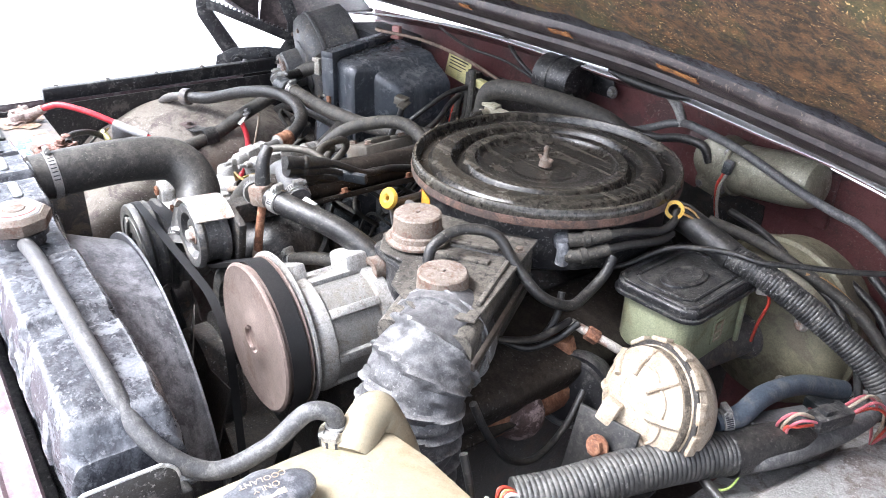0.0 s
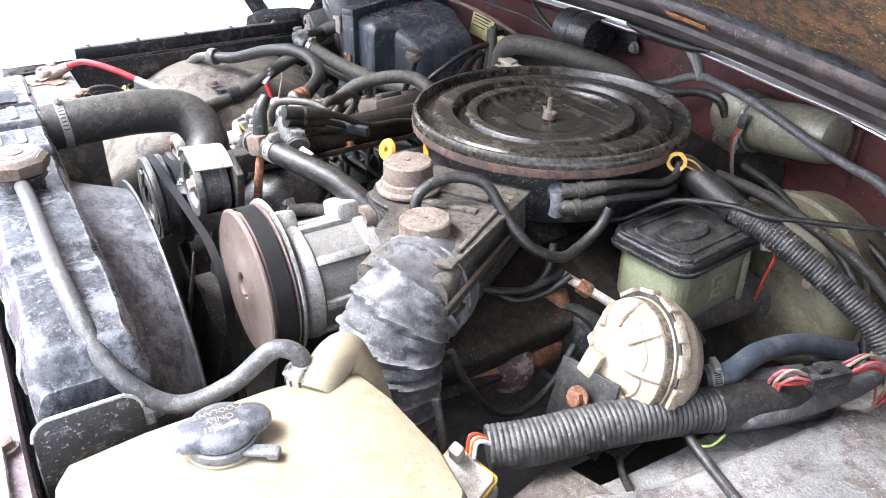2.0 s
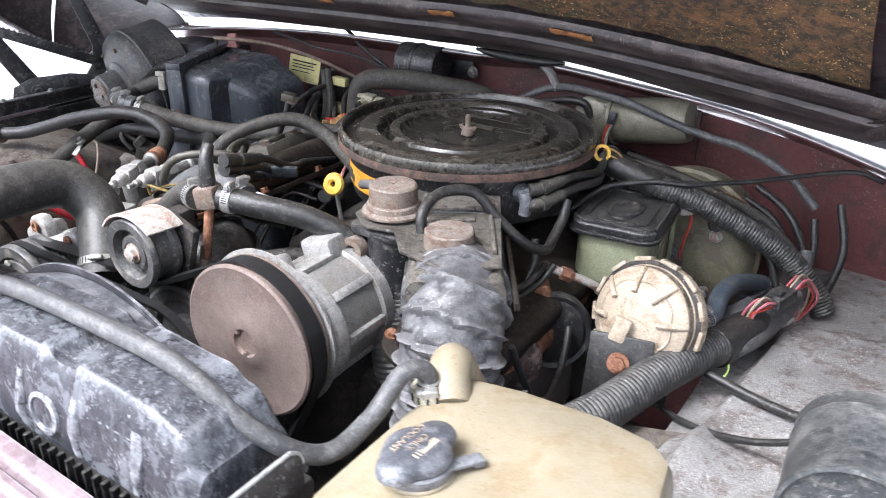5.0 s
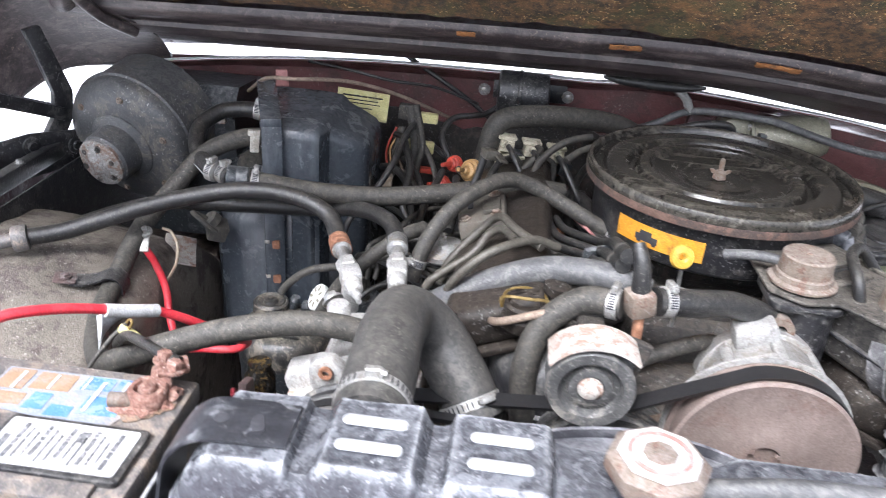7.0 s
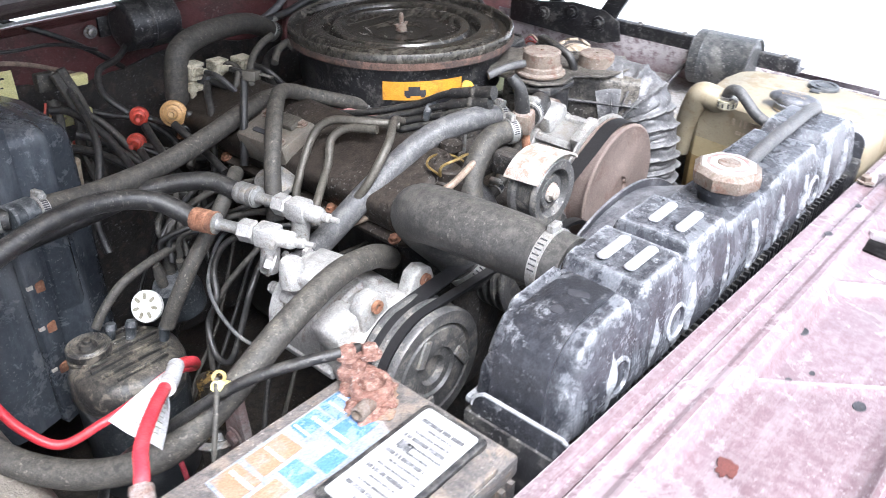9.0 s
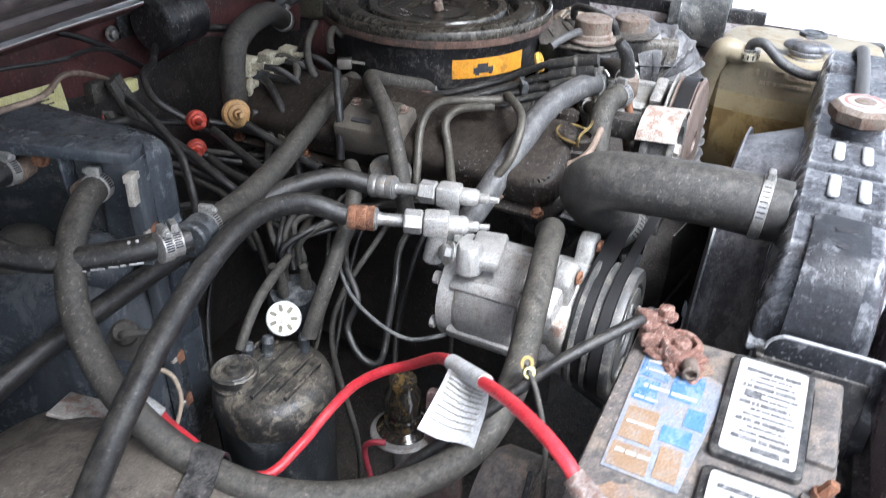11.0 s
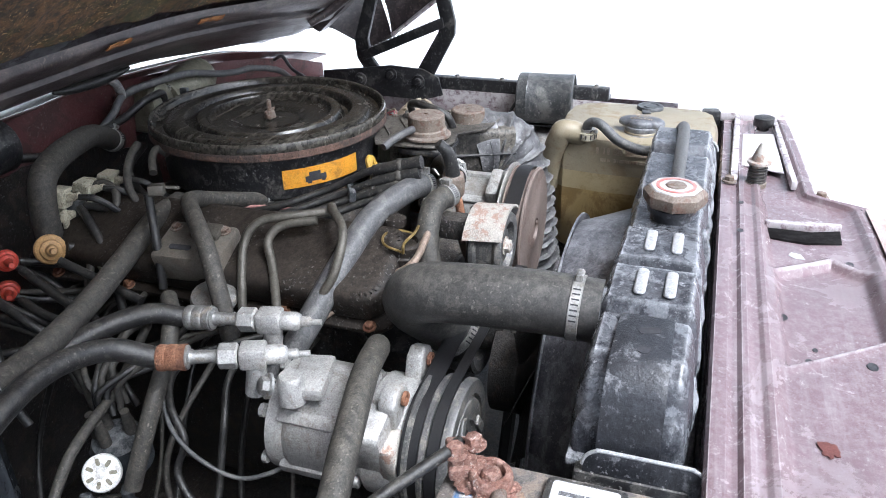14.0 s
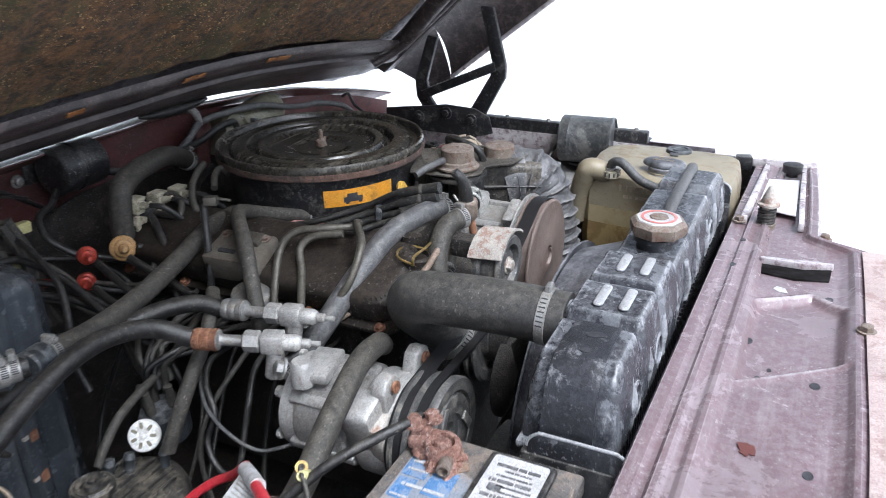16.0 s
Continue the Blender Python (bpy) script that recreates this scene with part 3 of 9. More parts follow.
def header_panel():
    """Painted front panel over the grille: rear flange with beads, a sunk middle, a latch slot and a rusty front strip."""
    prof = [(0.003, -0.06), (0.003, -0.004), (0.0, 0.001), (-0.006, 0.0015), (-0.014, 0.0012), (-0.019, -0.0015), (-0.024, -0.0015), (-0.028, 0.0045), (-0.034, 0.005), (-0.040, 0.002), (-0.046, 0.0015), (-0.051, 0.0045), (-0.056, 0.005),
            (-0.062, 0.001), (-0.070, -0.005), (-0.085, -0.0055), (-0.10, -0.0055), (-0.115, -0.0055), (-0.13, -0.005), (-0.145, -0.0045), (-0.16, -0.004), (-0.175, -0.003), (-0.186, 0.001), (-0.194, 0.008), (-0.199, 0.009), (-0.204, 0.007), (-0.222, 0.008),
            (-0.232, 0.002), (-0.238, -0.02), (-0.245, -0.12), (-0.25, -0.30)]
    field = [(-0.376, -0.068), (-0.134, -0.068), (-0.078, -0.142), (-0.122, -0.187), (-0.286, -0.185)]

    def island(x, y):
        """The field pressed into the middle, with a rolled lip."""
        a = 1.0
        for (xa, ya), (xb, yb) in zip(field, field[1:] + field[:1]):
            a = min(a, ((xb - xa) * (ya - y) + (yb - ya) * (x - xa)) / math.hypot(xb - xa, yb - ya))
        k = min(1.0, max(0.0, a / 0.012))
        return -0.008 * k * k * (3 - 2 * k) + 0.0034 * math.exp(-(a / 0.006) ** 2)

    def at(u, v):
        x = -0.98 + u * 1.62
        k = v * (len(prof) - 1)
        i = min(int(k), len(prof) - 2)
        f = k - i
        y = prof[i][0] * (1 - f) + prof[i + 1][0] * f
        z = prof[i][1] * (1 - f) + prof[i + 1][1] * f
        s = (x - MID) / 0.8
        if y < -0.06:
            y += (0.055 * max(0.0, abs(s) - 0.2) ** 2) * min(1.0, (-0.06 - y) / 0.1)
            n = min(1.0, max(0.0, (x - 0.10) / 0.06))
            y = -0.06 + (y + 0.06) * (1 - 0.5 * n * n * (3 - 2 * n))
        return (x, y, header_z(x) + z + (island(x, y) if -0.2 < y < -0.055 else 0.0) + 0.0012 * noise.noise(Vector((x * 6, y * 9, 2))))
    t = thing("header_panel", (MID, -0.1, 0.9), "faded maroon sheet metal panel over the grille, dusty and chipped", "body panel", kind="structure")
    part("panel", sheet(at, 420, 150, 0.0), PAINT, t)

    def on(x, y, dz=0.004):
        return Vector((x, y, header_z(x) + dz))
    # latch slot with its rolled edge
    m = pose(0.0, -0.114, header_z(0.0) - 0.0075, 0, 3.5, 4)
    part("latch_slot", prism([(-0.022, -0.046), (0.026, -0.052), (0.012, -0.012), (0.016, 0.047), (-0.022, 0.047), (-0.030, 0.0)], 0.006, m, 0.001), material("slot_dark", (0.006, 0.005, 0.005), 0.95, spec=0.1, bump=0), t, "dark latch slot")
    part("slot_edge", prism([(0.020, 0.05), (0.030, 0.05), (0.036, -0.055), (0.028, -0.054), (0.016, -0.012)], 0.014, m, 0.003), PAINT, t)
    def lying(x, y):
        """A place on the pressed surface itself."""
        p = min((at((x + 0.98) / 1.62, 0.04 + 0.86 * k / 400) for k in range(401)), key=lambda q: abs(q[1] - y))
        return Vector(p)
    for x, y, r in ((-0.250, -0.075, 0.0060), (-0.345, -0.155, 0.0062), (-0.085, -0.163, 0.0055), (-0.311, -0.105, 0.0030), (-0.350, -0.095, 0.0036), (-0.03, -0.028, 0.005), (-0.017, -0.156, 0.003), (-0.52, -0.155, 0.0055), (0.09, -0.03, 0.0045)):
        part("hole", lathe(lying(x, y) + Vector((0, 0, 0.0002)), (0, 0, 1), [(r * 1.25, 0.0), (r * 1.15, 0.0008), (r, 0.0006), (r * 0.9, 0.0002), (0, 0.0002)], 12, squash=(1, 0.75)), INK, t)
    for x, y, z in ((-0.20, -0.205, 0.010), (0.19, -0.012, 0.004), (0.165, -0.15, 0.0), (-0.62, -0.20, 0.01)):
        part("panel_bolt", hexagon(on(x, y, z), (0, 0, 1), 0.008, 0.010), RUST_CAP, t, "rusty hexagon bolt")
    part("paint_chip", prism([(-0.012, -0.006), (0.004, -0.01), (0.014, -0.002), (0.006, 0.007), (-0.006, 0.004)], 0.0006, pose(-0.077, -0.099, header_z(-0.077) - 0.0048, 0, 3.5, 30), 0), WHITE, t, "white scuff")
    part("rust_spot", prism([((0.011 + 0.006 * noise.noise(Vector((math.cos(q * 0.26) * 2, math.sin(q * 0.26) * 2, 1)))) * math.cos(q * 0.26), (0.008 + 0.006 * noise.noise(Vector((math.cos(q * 0.26) * 2, math.sin(q * 0.26) * 2, 1)))) * math.sin(q * 0.26)) for q in range(24)], 0.0006, pose(-0.50, -0.10, header_z(-0.50) - 0.0045, 0, 3.5, 10), 0), material("primer_red", (0.11, 0.035, 0.03), 0.6, second=(0.15, 0.05, 0.04)), t, "dark rust spot")
    strip = sheet(lambda u, v: on(-0.78 + 0.88 * u, -0.205 - 0.034 * v + 0.055 * max(0.0, abs((-0.78 + 0.88 * u - MID) / 0.8) - 0.2) ** 2, 0.0115 + 0.0015 * v), 40, 2, 0.001)
    part("front_strip", strip, material("bleached_strip", (0.42, 0.33, 0.31), 0.55, second=(0.52, 0.44, 0.42), dirt=(0.26, 0.17, 0.15), dirt_amount=0.4, dirt_scale=14, fleck=(0.2, 0.1, 0.07)), t, "sun-bleached rusty strip")
    # flat near-white patch: glare at the driver's end put into colour, no lamp
    lamp = prism([(-0.085, -0.028), (0.165, -0.022), (0.150, 0.036), (-0.060, 0.040)], 0.003, pose(0.345, -0.072, header_z(0.345) + 0.003, 0, 3.5, 0), 0.001)
    for y, w in ((-0.022, 0.012), (-0.104, 0.010)):
        part("end_fold", box((0.42, w, 0.016), (0.40, y, header_z(0.40) + 0.007), (0, 3.5, 2 if y < -0.05 else -1), 0.003), PAINT, t)
    part("end_fold", box((0.016, 0.13, 0.018), (0.625, -0.055, header_z(0.625) + 0.008), (0, 3.5, 6), 0.003), PAINT, t)
    part("corner_plate", box((0.03, 0.034, 0.03), (0.615, 0.028, header_z(0.615) + 0.006), (0, 3.5, 12), 0.003), BLACK, t, "dark corner bracket")
    part("glare_patch", lamp, material("glare_white", (0.70, 0.68, 0.69), 0.35, second=(0.76, 0.74, 0.75), dirt=(0.55, 0.5, 0.51), dirt_amount=0.4, dirt_scale=16), t, "near-white patch standing in for glare at the driver's end")
    return t


def hood_bumper():
    p = Vector((0.205, -0.054, header_z(0.205)))
    t = thing("hood_bumper", p, "rusty hood latch pin with a coil spring on the header panel", "latch pin")
    part("base", lathe(p, (0, 0, 1), [(0.017, -0.004), (0.017, 0.003), (0.013, 0.004)], 20), RUST_CAP, t)
    pts = [p + Vector((0.0135 * math.cos(k * 0.55), 0.0135 * math.sin(k * 0.55), 0.002 + 0.030 * k / 60)) for k in range(61)]
    part("spring", tube(pts, 0.0022, 7, 1), ENGINE, t)
    part("pin", lathe(p, (0, 0, 1), [(0.010, 0.0), (0.010, 0.034), (0.019, 0.036), (0.019, 0.040), (0.012, 0.041), (0.012, 0.046), (0.008, 0.058), (0.003, 0.070), (0, 0.071)], 20), RUSTY_STEEL, t)
    q = Vector((0.56, -0.075, header_z(0.56)))
    b = thing("rubber_stop", q, "dark rubber hood stop at the end of the header panel", "rubber stop")
    part("stop", lathe(q, (0, 0, 1), [(0.012, 0), (0.012, 0.008), (0.02, 0.010), (0.02, 0.026), (0.014, 0.028), (0, 0.028)], 20), RUBBER, b)


header = header_panel()
# black panels added so that the gap before the radiator stays dark
support = thing("gap_shade_panel", (-0.05, -0.014, 0.70), "black panel added below the header to keep the gap before the radiator dark", "body panel", kind="structure")
part("cross_panel", box((1.30, 0.040, 0.42), (-0.02, -0.016, 0.70), bevel=0.004), BLACK, support)
part("end_wall", box((0.012, 0.12, 0.36), (0.634, 0.012, 0.775), bevel=0.003), BLACK, support)
part("cross_lip", box((0.84, 0.016, 0.012), (-0.18, 0.010, 0.893), bevel=0.003), BLACK, support)
hood_bumper()


def wall_sheet(name, pts, mat, label, thick=0.003):
    """An upright sheet through plan points (x, y, z low, z high)."""
    n = len(pts) - 1

    def at(u, v):
        k = min(int(u * n), n - 1)
        f = u * n - k
        a, b = pts[k], pts[k + 1]
        x, y, lo, hi = (a[i] * (1 - f) + b[i] * f for i in range(4))
        return (x, y, lo + (hi - lo) * v)
    return solo(name, sheet(at, n * 4, 6, thick), mat, label, "body panel", kind="structure")


firewall = wall_sheet("firewall", [(-1.06, 1.08, 0.35, 1.09), (-0.85, 1.09, 0.35, 1.10), (-0.55, 1.105, 0.35, 1.115), (-0.25, 1.11, 0.35, 1.118), (0.05, 1.10, 0.35, 1.10), (0.3, 1.085, 0.35, 1.07), (0.46, 1.065, 0.35, 1.05), (0.60, 1.02, 0.35, 1.02), (0.69, 0.985, 0.35, 0.99)],
                      FIREWALL, "dark maroon steel firewall behind the engine", 0.004)
# dark sheet added in place of the shade low on the firewall
shade_sheet = sheet(lambda u, v: (-0.66 + 0.80 * u, 1.088 + 0.006 * math.sin(9 * u) * v, 0.42 + (0.595 + 0.012 * math.sin(14 * u)) * v + 0.006 * noise.noise(Vector((u * 30, v * 4, 1)))), 60, 40, 0.004)
solo("firewall_shade_sheet", crumple(shade_sheet, (0.006, 14), (0.002, 60)), ENGINE, "dark sheet standing in for the shade on the lower firewall", "insulation", kind="structure")
EDGE = [(-1.08, 0.99, 1.09), (-0.85, 1.03, 1.112), (-0.60, 1.04, 1.128), (-0.40, 1.04, 1.131), (-0.25, 1.035, 1.1315), (-0.10, 1.02, 1.133), (0.05, 1.02, 1.122), (0.15, 1.02, 1.113), (0.25, 1.03, 1.101), (0.35, 1.03, 1.086), (0.46, 1.03, 1.062), (0.60, 1.0, 1.032), (0.69, 0.968, 1.008)]
EDGE_LINE = spline(EDGE, 4)


def cowl_edge(u):
    k = u * (len(EDGE_LINE) - 1)
    i = min(int(k), len(EDGE_LINE) - 2)
    p = EDGE_LINE[i].lerp(EDGE_LINE[i + 1], k - i)
    return p + Vector((0, 0, 0.011 - 0.008 * min(1.0, max(0.0, (-0.08 - p.x) / 0.08))))


def under_flange(u, v):
    p = cowl_edge(u)
    return (p.x, p.y + (1.112 - 0.12 * max(0.0, p.x - 0.3) - p.y) * v, p.z - 0.006 - 0.035 * v)


flange = solo("cowl_flange", sheet(under_flange, 40, 4, 0.002), FIREWALL, "maroon flange under the cowl's front edge", "body panel", kind="structure")


def cowl_at(u, v):
    p = cowl_edge(u)
    return (p.x, p.y + 0.12 * v, p.z - 0.004 + 0.004 * min(1.0, 8 * v) - 0.03 * v)


cowl = solo("cowl_panel", sheet(cowl_at, 40, 9, 0.003), COWL, "cowl panel coloured near white for its sunlit glare, behind the hood's rear edge", "body panel", kind="structure")


def apron(name, x0, x1, label, mat=None):
    """Inner wing: a wheel arch dome that runs out into a flat ledge and an upright wall."""
    def at(u, v):
        y = -0.02 + 1.08 * v
        x = x0 + (x1 - x0) * u
        dome = math.sqrt(max(0.0, 0.42 ** 2 - min(0.42, abs(y - 0.56)) ** 2))
        z = max(0.70, 0.47 + dome)
        edge = max(0.0, 1 - u / 0.16)
        return (x, y, z - 0.06 * edge ** 2 - (0.45 * max(0.0, 1 - u / 0.04) if u < 0.04 else 0) + 0.05 * u + 0.004 * math.sin(9 * y + 4 * u) + 0.006 * max(0.0, math.sin(5.5 * (y + 0.5 * u) * math.pi)) ** 8 + 0.004 * noise.noise(Vector((x * 14, y * 14, 4))))
    return solo(name, sheet(at, 26, 60, 0.003), mat or APRON, label, "body panel", kind="structure")


apron_p = apron("inner_wing_passenger", -0.80, -1.06, "dirty grey inner wing dome beside the battery")
def driver_wing():
    """A flat dirty ledge with pressed steps, a mound in front and an upright inner face."""
    def at(u, v):
        y = 0.12 + 0.94 * v
        x = 0.405 + 0.26 * u
        step = min(1.0, max(0.0, (x - 0.445 - 0.10 * (y - 0.5)) / 0.012))
        z = 0.862 + 0.014 * step + 0.02 * u
        z += 0.022 * math.exp(-((x - 0.45) / 0.035) ** 2 - ((y - 0.44) / 0.07) ** 2)
        z -= 0.010 * min(1.0, max(0.0, (y - 0.80) / 0.01)) + 0.30 * max(0.0, 1 - u / 0.05)
        z -= 0.007 * math.exp(-((x - 0.52) / 0.010) ** 2 - ((y - 0.69) / 0.03) ** 2)
        return (x, y, z + 0.003 * noise.noise(Vector((x * 18, y * 18, 4))) + 0.0012 * noise.noise(Vector((x * 60, y * 60, 2))))
    return solo("inner_wing_driver", sheet(at, 60, 110, 0.003), APRON_PALE, "pale grey inner wing with dirt stains on the driver's side", "body panel", kind="structure")


apron_d = driver_wing()


def fender(name, x, side, label):
    """Outer wing: a black gutter rail, the painted top and the outer skin."""
    t = thing(name, (x, 0.4, 0.9), label, "body panel", kind="structure")
    bm = box((0.022, 0.62, 0.03), (x, 0.56, 0.972), bevel=0.004)
    box((0.05, 0.62, 0.004), (x + side * 0.02, 0.56, 0.958), bevel=0.001, bm=bm)
    part("rail", bm, BLACK, t, "black painted gutter rail")

    def at(u, v):
        y = 0.10 + 0.95 * v
        a = min(1.57, u * 3.2)
        return (x + side * (0.016 + 0.03 * math.sin(a)), y, 0.958 - 0.03 * (1 - math.cos(a)) - 0.5 * max(0, u - 0.49))
    part("skin", sheet(at, 20, 8, 0.0015), PAINT, t)
    for k in range(6):
        part("rail_bolt", hexagon((x - side * 0.002, 0.28 + 0.11 * k, 0.987), (0, 0, 1), 0.005, 0.006), STEEL, t)
    return t


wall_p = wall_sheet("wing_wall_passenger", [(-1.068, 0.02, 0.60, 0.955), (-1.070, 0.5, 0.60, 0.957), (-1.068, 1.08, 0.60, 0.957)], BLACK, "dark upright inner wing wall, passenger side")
wall_d = wall_sheet("wing_wall_driver", [(0.648, 0.05, 0.60, 0.955), (0.650, 0.5, 0.60, 0.957), (0.648, 1.0, 0.60, 0.957)], PAINT, "faded maroon upright inner wing wall, driver's side")
fender_d = fender("fender_driver", 0.66, 1, "maroon front wing with a black gutter rail")
fender_p = fender("fender_passenger", -1.10, -1, "maroon front wing with a black gutter rail, passenger side")


def hood():
    t = thing("hood", (MID, 1.0, 1.15), "raised hood with dark frame and crumbling rusty brown insulation", "hood")
    x0, x1 = -1.24, 0.755
    rot = (-41, 0, 0)
    up = Vector((0, -math.cos(radians(41)), math.sin(radians(41))))
    nrm = Vector((0, -math.sin(radians(41)), -math.cos(radians(41))))
    foot = Vector((0, 0.886, 1.235))

    def on(x, s, d=0.0):
        """A point of the hood's underside: x across, s up the slope, d below it."""
        k = x + 0.25
        return Vector((x, 0, 0)) + foot + up * s + nrm * d - Vector((0, 0, 0.114 * min(k, 0.85) ** 2 - 0.005 * min(1.0, k / 0.25) if k > 0 else 0.035 * min(-k, 0.85) ** 2))
    part("outer_skin", sheet(lambda u, v: on(x0 + (x1 - x0) * u, -0.22 + 1.5 * v, -0.05 - 0.02 * math.sin(math.pi * u)), 12, 10, 0.002), PAINT, t)

    def pad(u, v):
        x = x0 + 0.25 + (x1 - x0 - 0.50) * u
        s = 0.008 + 1.12 * v
        w = noise.noise(Vector((x * 9, s * 9, 3))) * 0.008 + noise.noise(Vector((x * 31, s * 31, 1))) * 0.005
        return on(x, s + (0.006 * noise.noise(Vector((x * 22, 0, 7))) if v == 0 else 0), -0.012 + w)
    part("insulation_pad", sheet(pad, 130, 90, 0.0), HOOD_PAD, t, "rotten brown fibre insulation flecked with rust and moss")
    # rear cross frame: stepped channel
    prof = [(0.012, 0.0), (0.004, 0.011), (-0.020, 0.013), (-0.027, 0.003), (-0.045, 0.003), (-0.050, 0.011), (-0.072, 0.013), (-0.080, 0.003), (-0.110, -0.003), (-0.142, -0.012), (-0.156, -0.0245), (-0.160, -0.05)]

    def lip(u, v):
        k = min(int(v * (len(prof) - 1)), len(prof) - 2)
        f = v * (len(prof) - 1) - k
        s = prof[k][0] * (1 - f) + prof[k + 1][0] * f
        d = prof[k][1] * (1 - f) + prof[k + 1][1] * f
        x = x0 + (x1 - x0) * u
        w = 0.018 * max(0, abs((x - MID) / 0.8) - 0.35) ** 2 * 6
        f = min(1.0, max(0.0, (x - 0.02) / 0.25)) * min(1.0, max(0.0, (-s - 0.085) / 0.06))
        return on(x, s * (1 - 0.3 * max(0, abs((x - MID) / 0.86) - 0.75)) + w * 0.3, d) + Vector((0, 0.020, -0.013)) * (f * f * (3 - 2 * f))
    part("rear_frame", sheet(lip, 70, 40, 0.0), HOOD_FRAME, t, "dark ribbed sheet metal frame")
    for x in (x0 + 0.07, x1 - 0.07):
        bm = loft([[on(x - 0.068, s, 0), on(x - 0.055, s, 0.016), on(x - 0.012, s, 0.016), on(x - 0.006, s, 0.006), on(x + 0.006, s, 0.006), on(x + 0.012, s, 0.016), on(x + 0.055, s, 0.016), on(x + 0.068, s, 0), on(x + 0.068, s, -0.03), on(x - 0.068, s, -0.03)] for s in (-0.10, 0.05, 0.3, 0.6, 0.9, 1.2)])
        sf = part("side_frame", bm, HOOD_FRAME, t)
        e = 1 if x > 0 else -1
        rib = tube([on(x - e * 0.10, 0.02, 0.004), on(x - e * 0.14, 0.22, 0.006), on(x - e * 0.15, 0.6, 0.006), on(x - e * 0.15, 1.1, 0.006)], 0.022, 10, 6)
        part("inner_rib", rib, HOOD_FRAME, sf)
    # deep side skirts, and the arched gusset at each rear corner
    for e, xe in ((1, 0.758), (-1, -1.215)):
        def edge(y):
            return Vector((xe, y, 1.147 + (0.691 - y) * 0.757))

        def skirt(u, v):
            y = 0.815 - 0.95 * v
            top = on(xe - e * 0.135, (0.886 - y) / math.cos(radians(41)) * 0.985, 0.004)
            low = edge(y)
            k = u ** 0.8
            return Vector((top.x + (low.x - top.x) * (1 - (1 - k) ** 1.6), top.y + (low.y - top.y) * k, top.z + (low.z - top.z) * k ** 1.35))
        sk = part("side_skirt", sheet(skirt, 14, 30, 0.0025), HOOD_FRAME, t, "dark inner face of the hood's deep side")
        part("skirt_hem", tube([edge(0.815 - 0.95 * k / 8) for k in range(9)], 0.006, 8, 4), PAINT, sk, "faded maroon rolled edge")
        arch = spline([edge(0.815), Vector((xe - e * 0.008, 0.872, 1.028)), Vector((xe - e * 0.030, 0.915, 1.052)), Vector((xe - e * 0.085, 0.95, 1.088)), Vector((xe - e * 0.16, 0.995, 1.092)), Vector((xe - e * 0.26, 1.004, 1.100 + (0.012 if e < 0 else 0)))], 6)

        def gusset(u, v):
            a = arch[round(v * (len(arch) - 1))]
            f = v * v * (3 - 2 * v)
            b = skirt(0.0, 0.0).lerp(on(xe - e * 0.26, -0.05, 0.008), f)
            m = a.lerp(b, u) + (skirt(1 - u, 0.0) - skirt(1.0, 0.0).lerp(skirt(0.0, 0.0), u)) * (1 - v)
            return m + Vector((0, 0.012 * math.sin(math.pi * u), 0.01 * math.sin(math.pi * u) * (1 - v)))
        gs = part("corner_gusset", sheet(gusset, 8, len(arch) - 1, 0.0025), HOOD_FRAME, t, "arched pressed steel corner of the hood")
        part("gusset_hem", tube(arch[::2], 0.005, 8, 3), HOOD_FRAME, gs)
        part("corner_rib", tube([on(xe - e * 0.24, -0.055, 0.016), on(xe - e * 0.20, 0.02, 0.02), on(xe - e * 0.185, 0.2, 0.018), on(xe - e * 0.185, 0.8, 0.018)], 0.010, 10, 6), HOOD_FRAME, sk)
    part("weather_strip", tube([on(-0.16, -0.152, -0.014), on(-0.11, -0.158, -0.012), on(-0.03, -0.159, -0.012), on(0.02, -0.152, -0.014)], 0.008, 10, 6, taper=lambda f: 0.35 + 0.9 * math.sin(math.pi * f)), RUBBER, t, "sagging black rubber weather strip")
    glue = material("orange_glue", (0.30, 0.12, 0.035), 0.8, second=(0.42, 0.2, 0.07), scale=140, dirt=(0.1, 0.05, 0.03), dirt_amount=0.5, dirt_scale=90)
    for n, (x, w) in enumerate(((0.089, 0.07), (-0.148, 0.05), (-0.40, 0.03))):
        def smear(u, v, x=x, w=w, n=n):
            return on(x + w * (u - 0.5), 0.004 + (v - 0.5) * (0.012 + 0.008 * noise.noise(Vector((u * 4, n, v)))) + 0.004 * noise.noise(Vector((u * 3, n, 2))), 0.0135 + 0.001 * math.sin(math.pi * v))
        part("glue_patch", sheet(smear, 14, 4, 0.0015), glue, t, "orange patch of old adhesive")
    return t


hood_ob = hood()


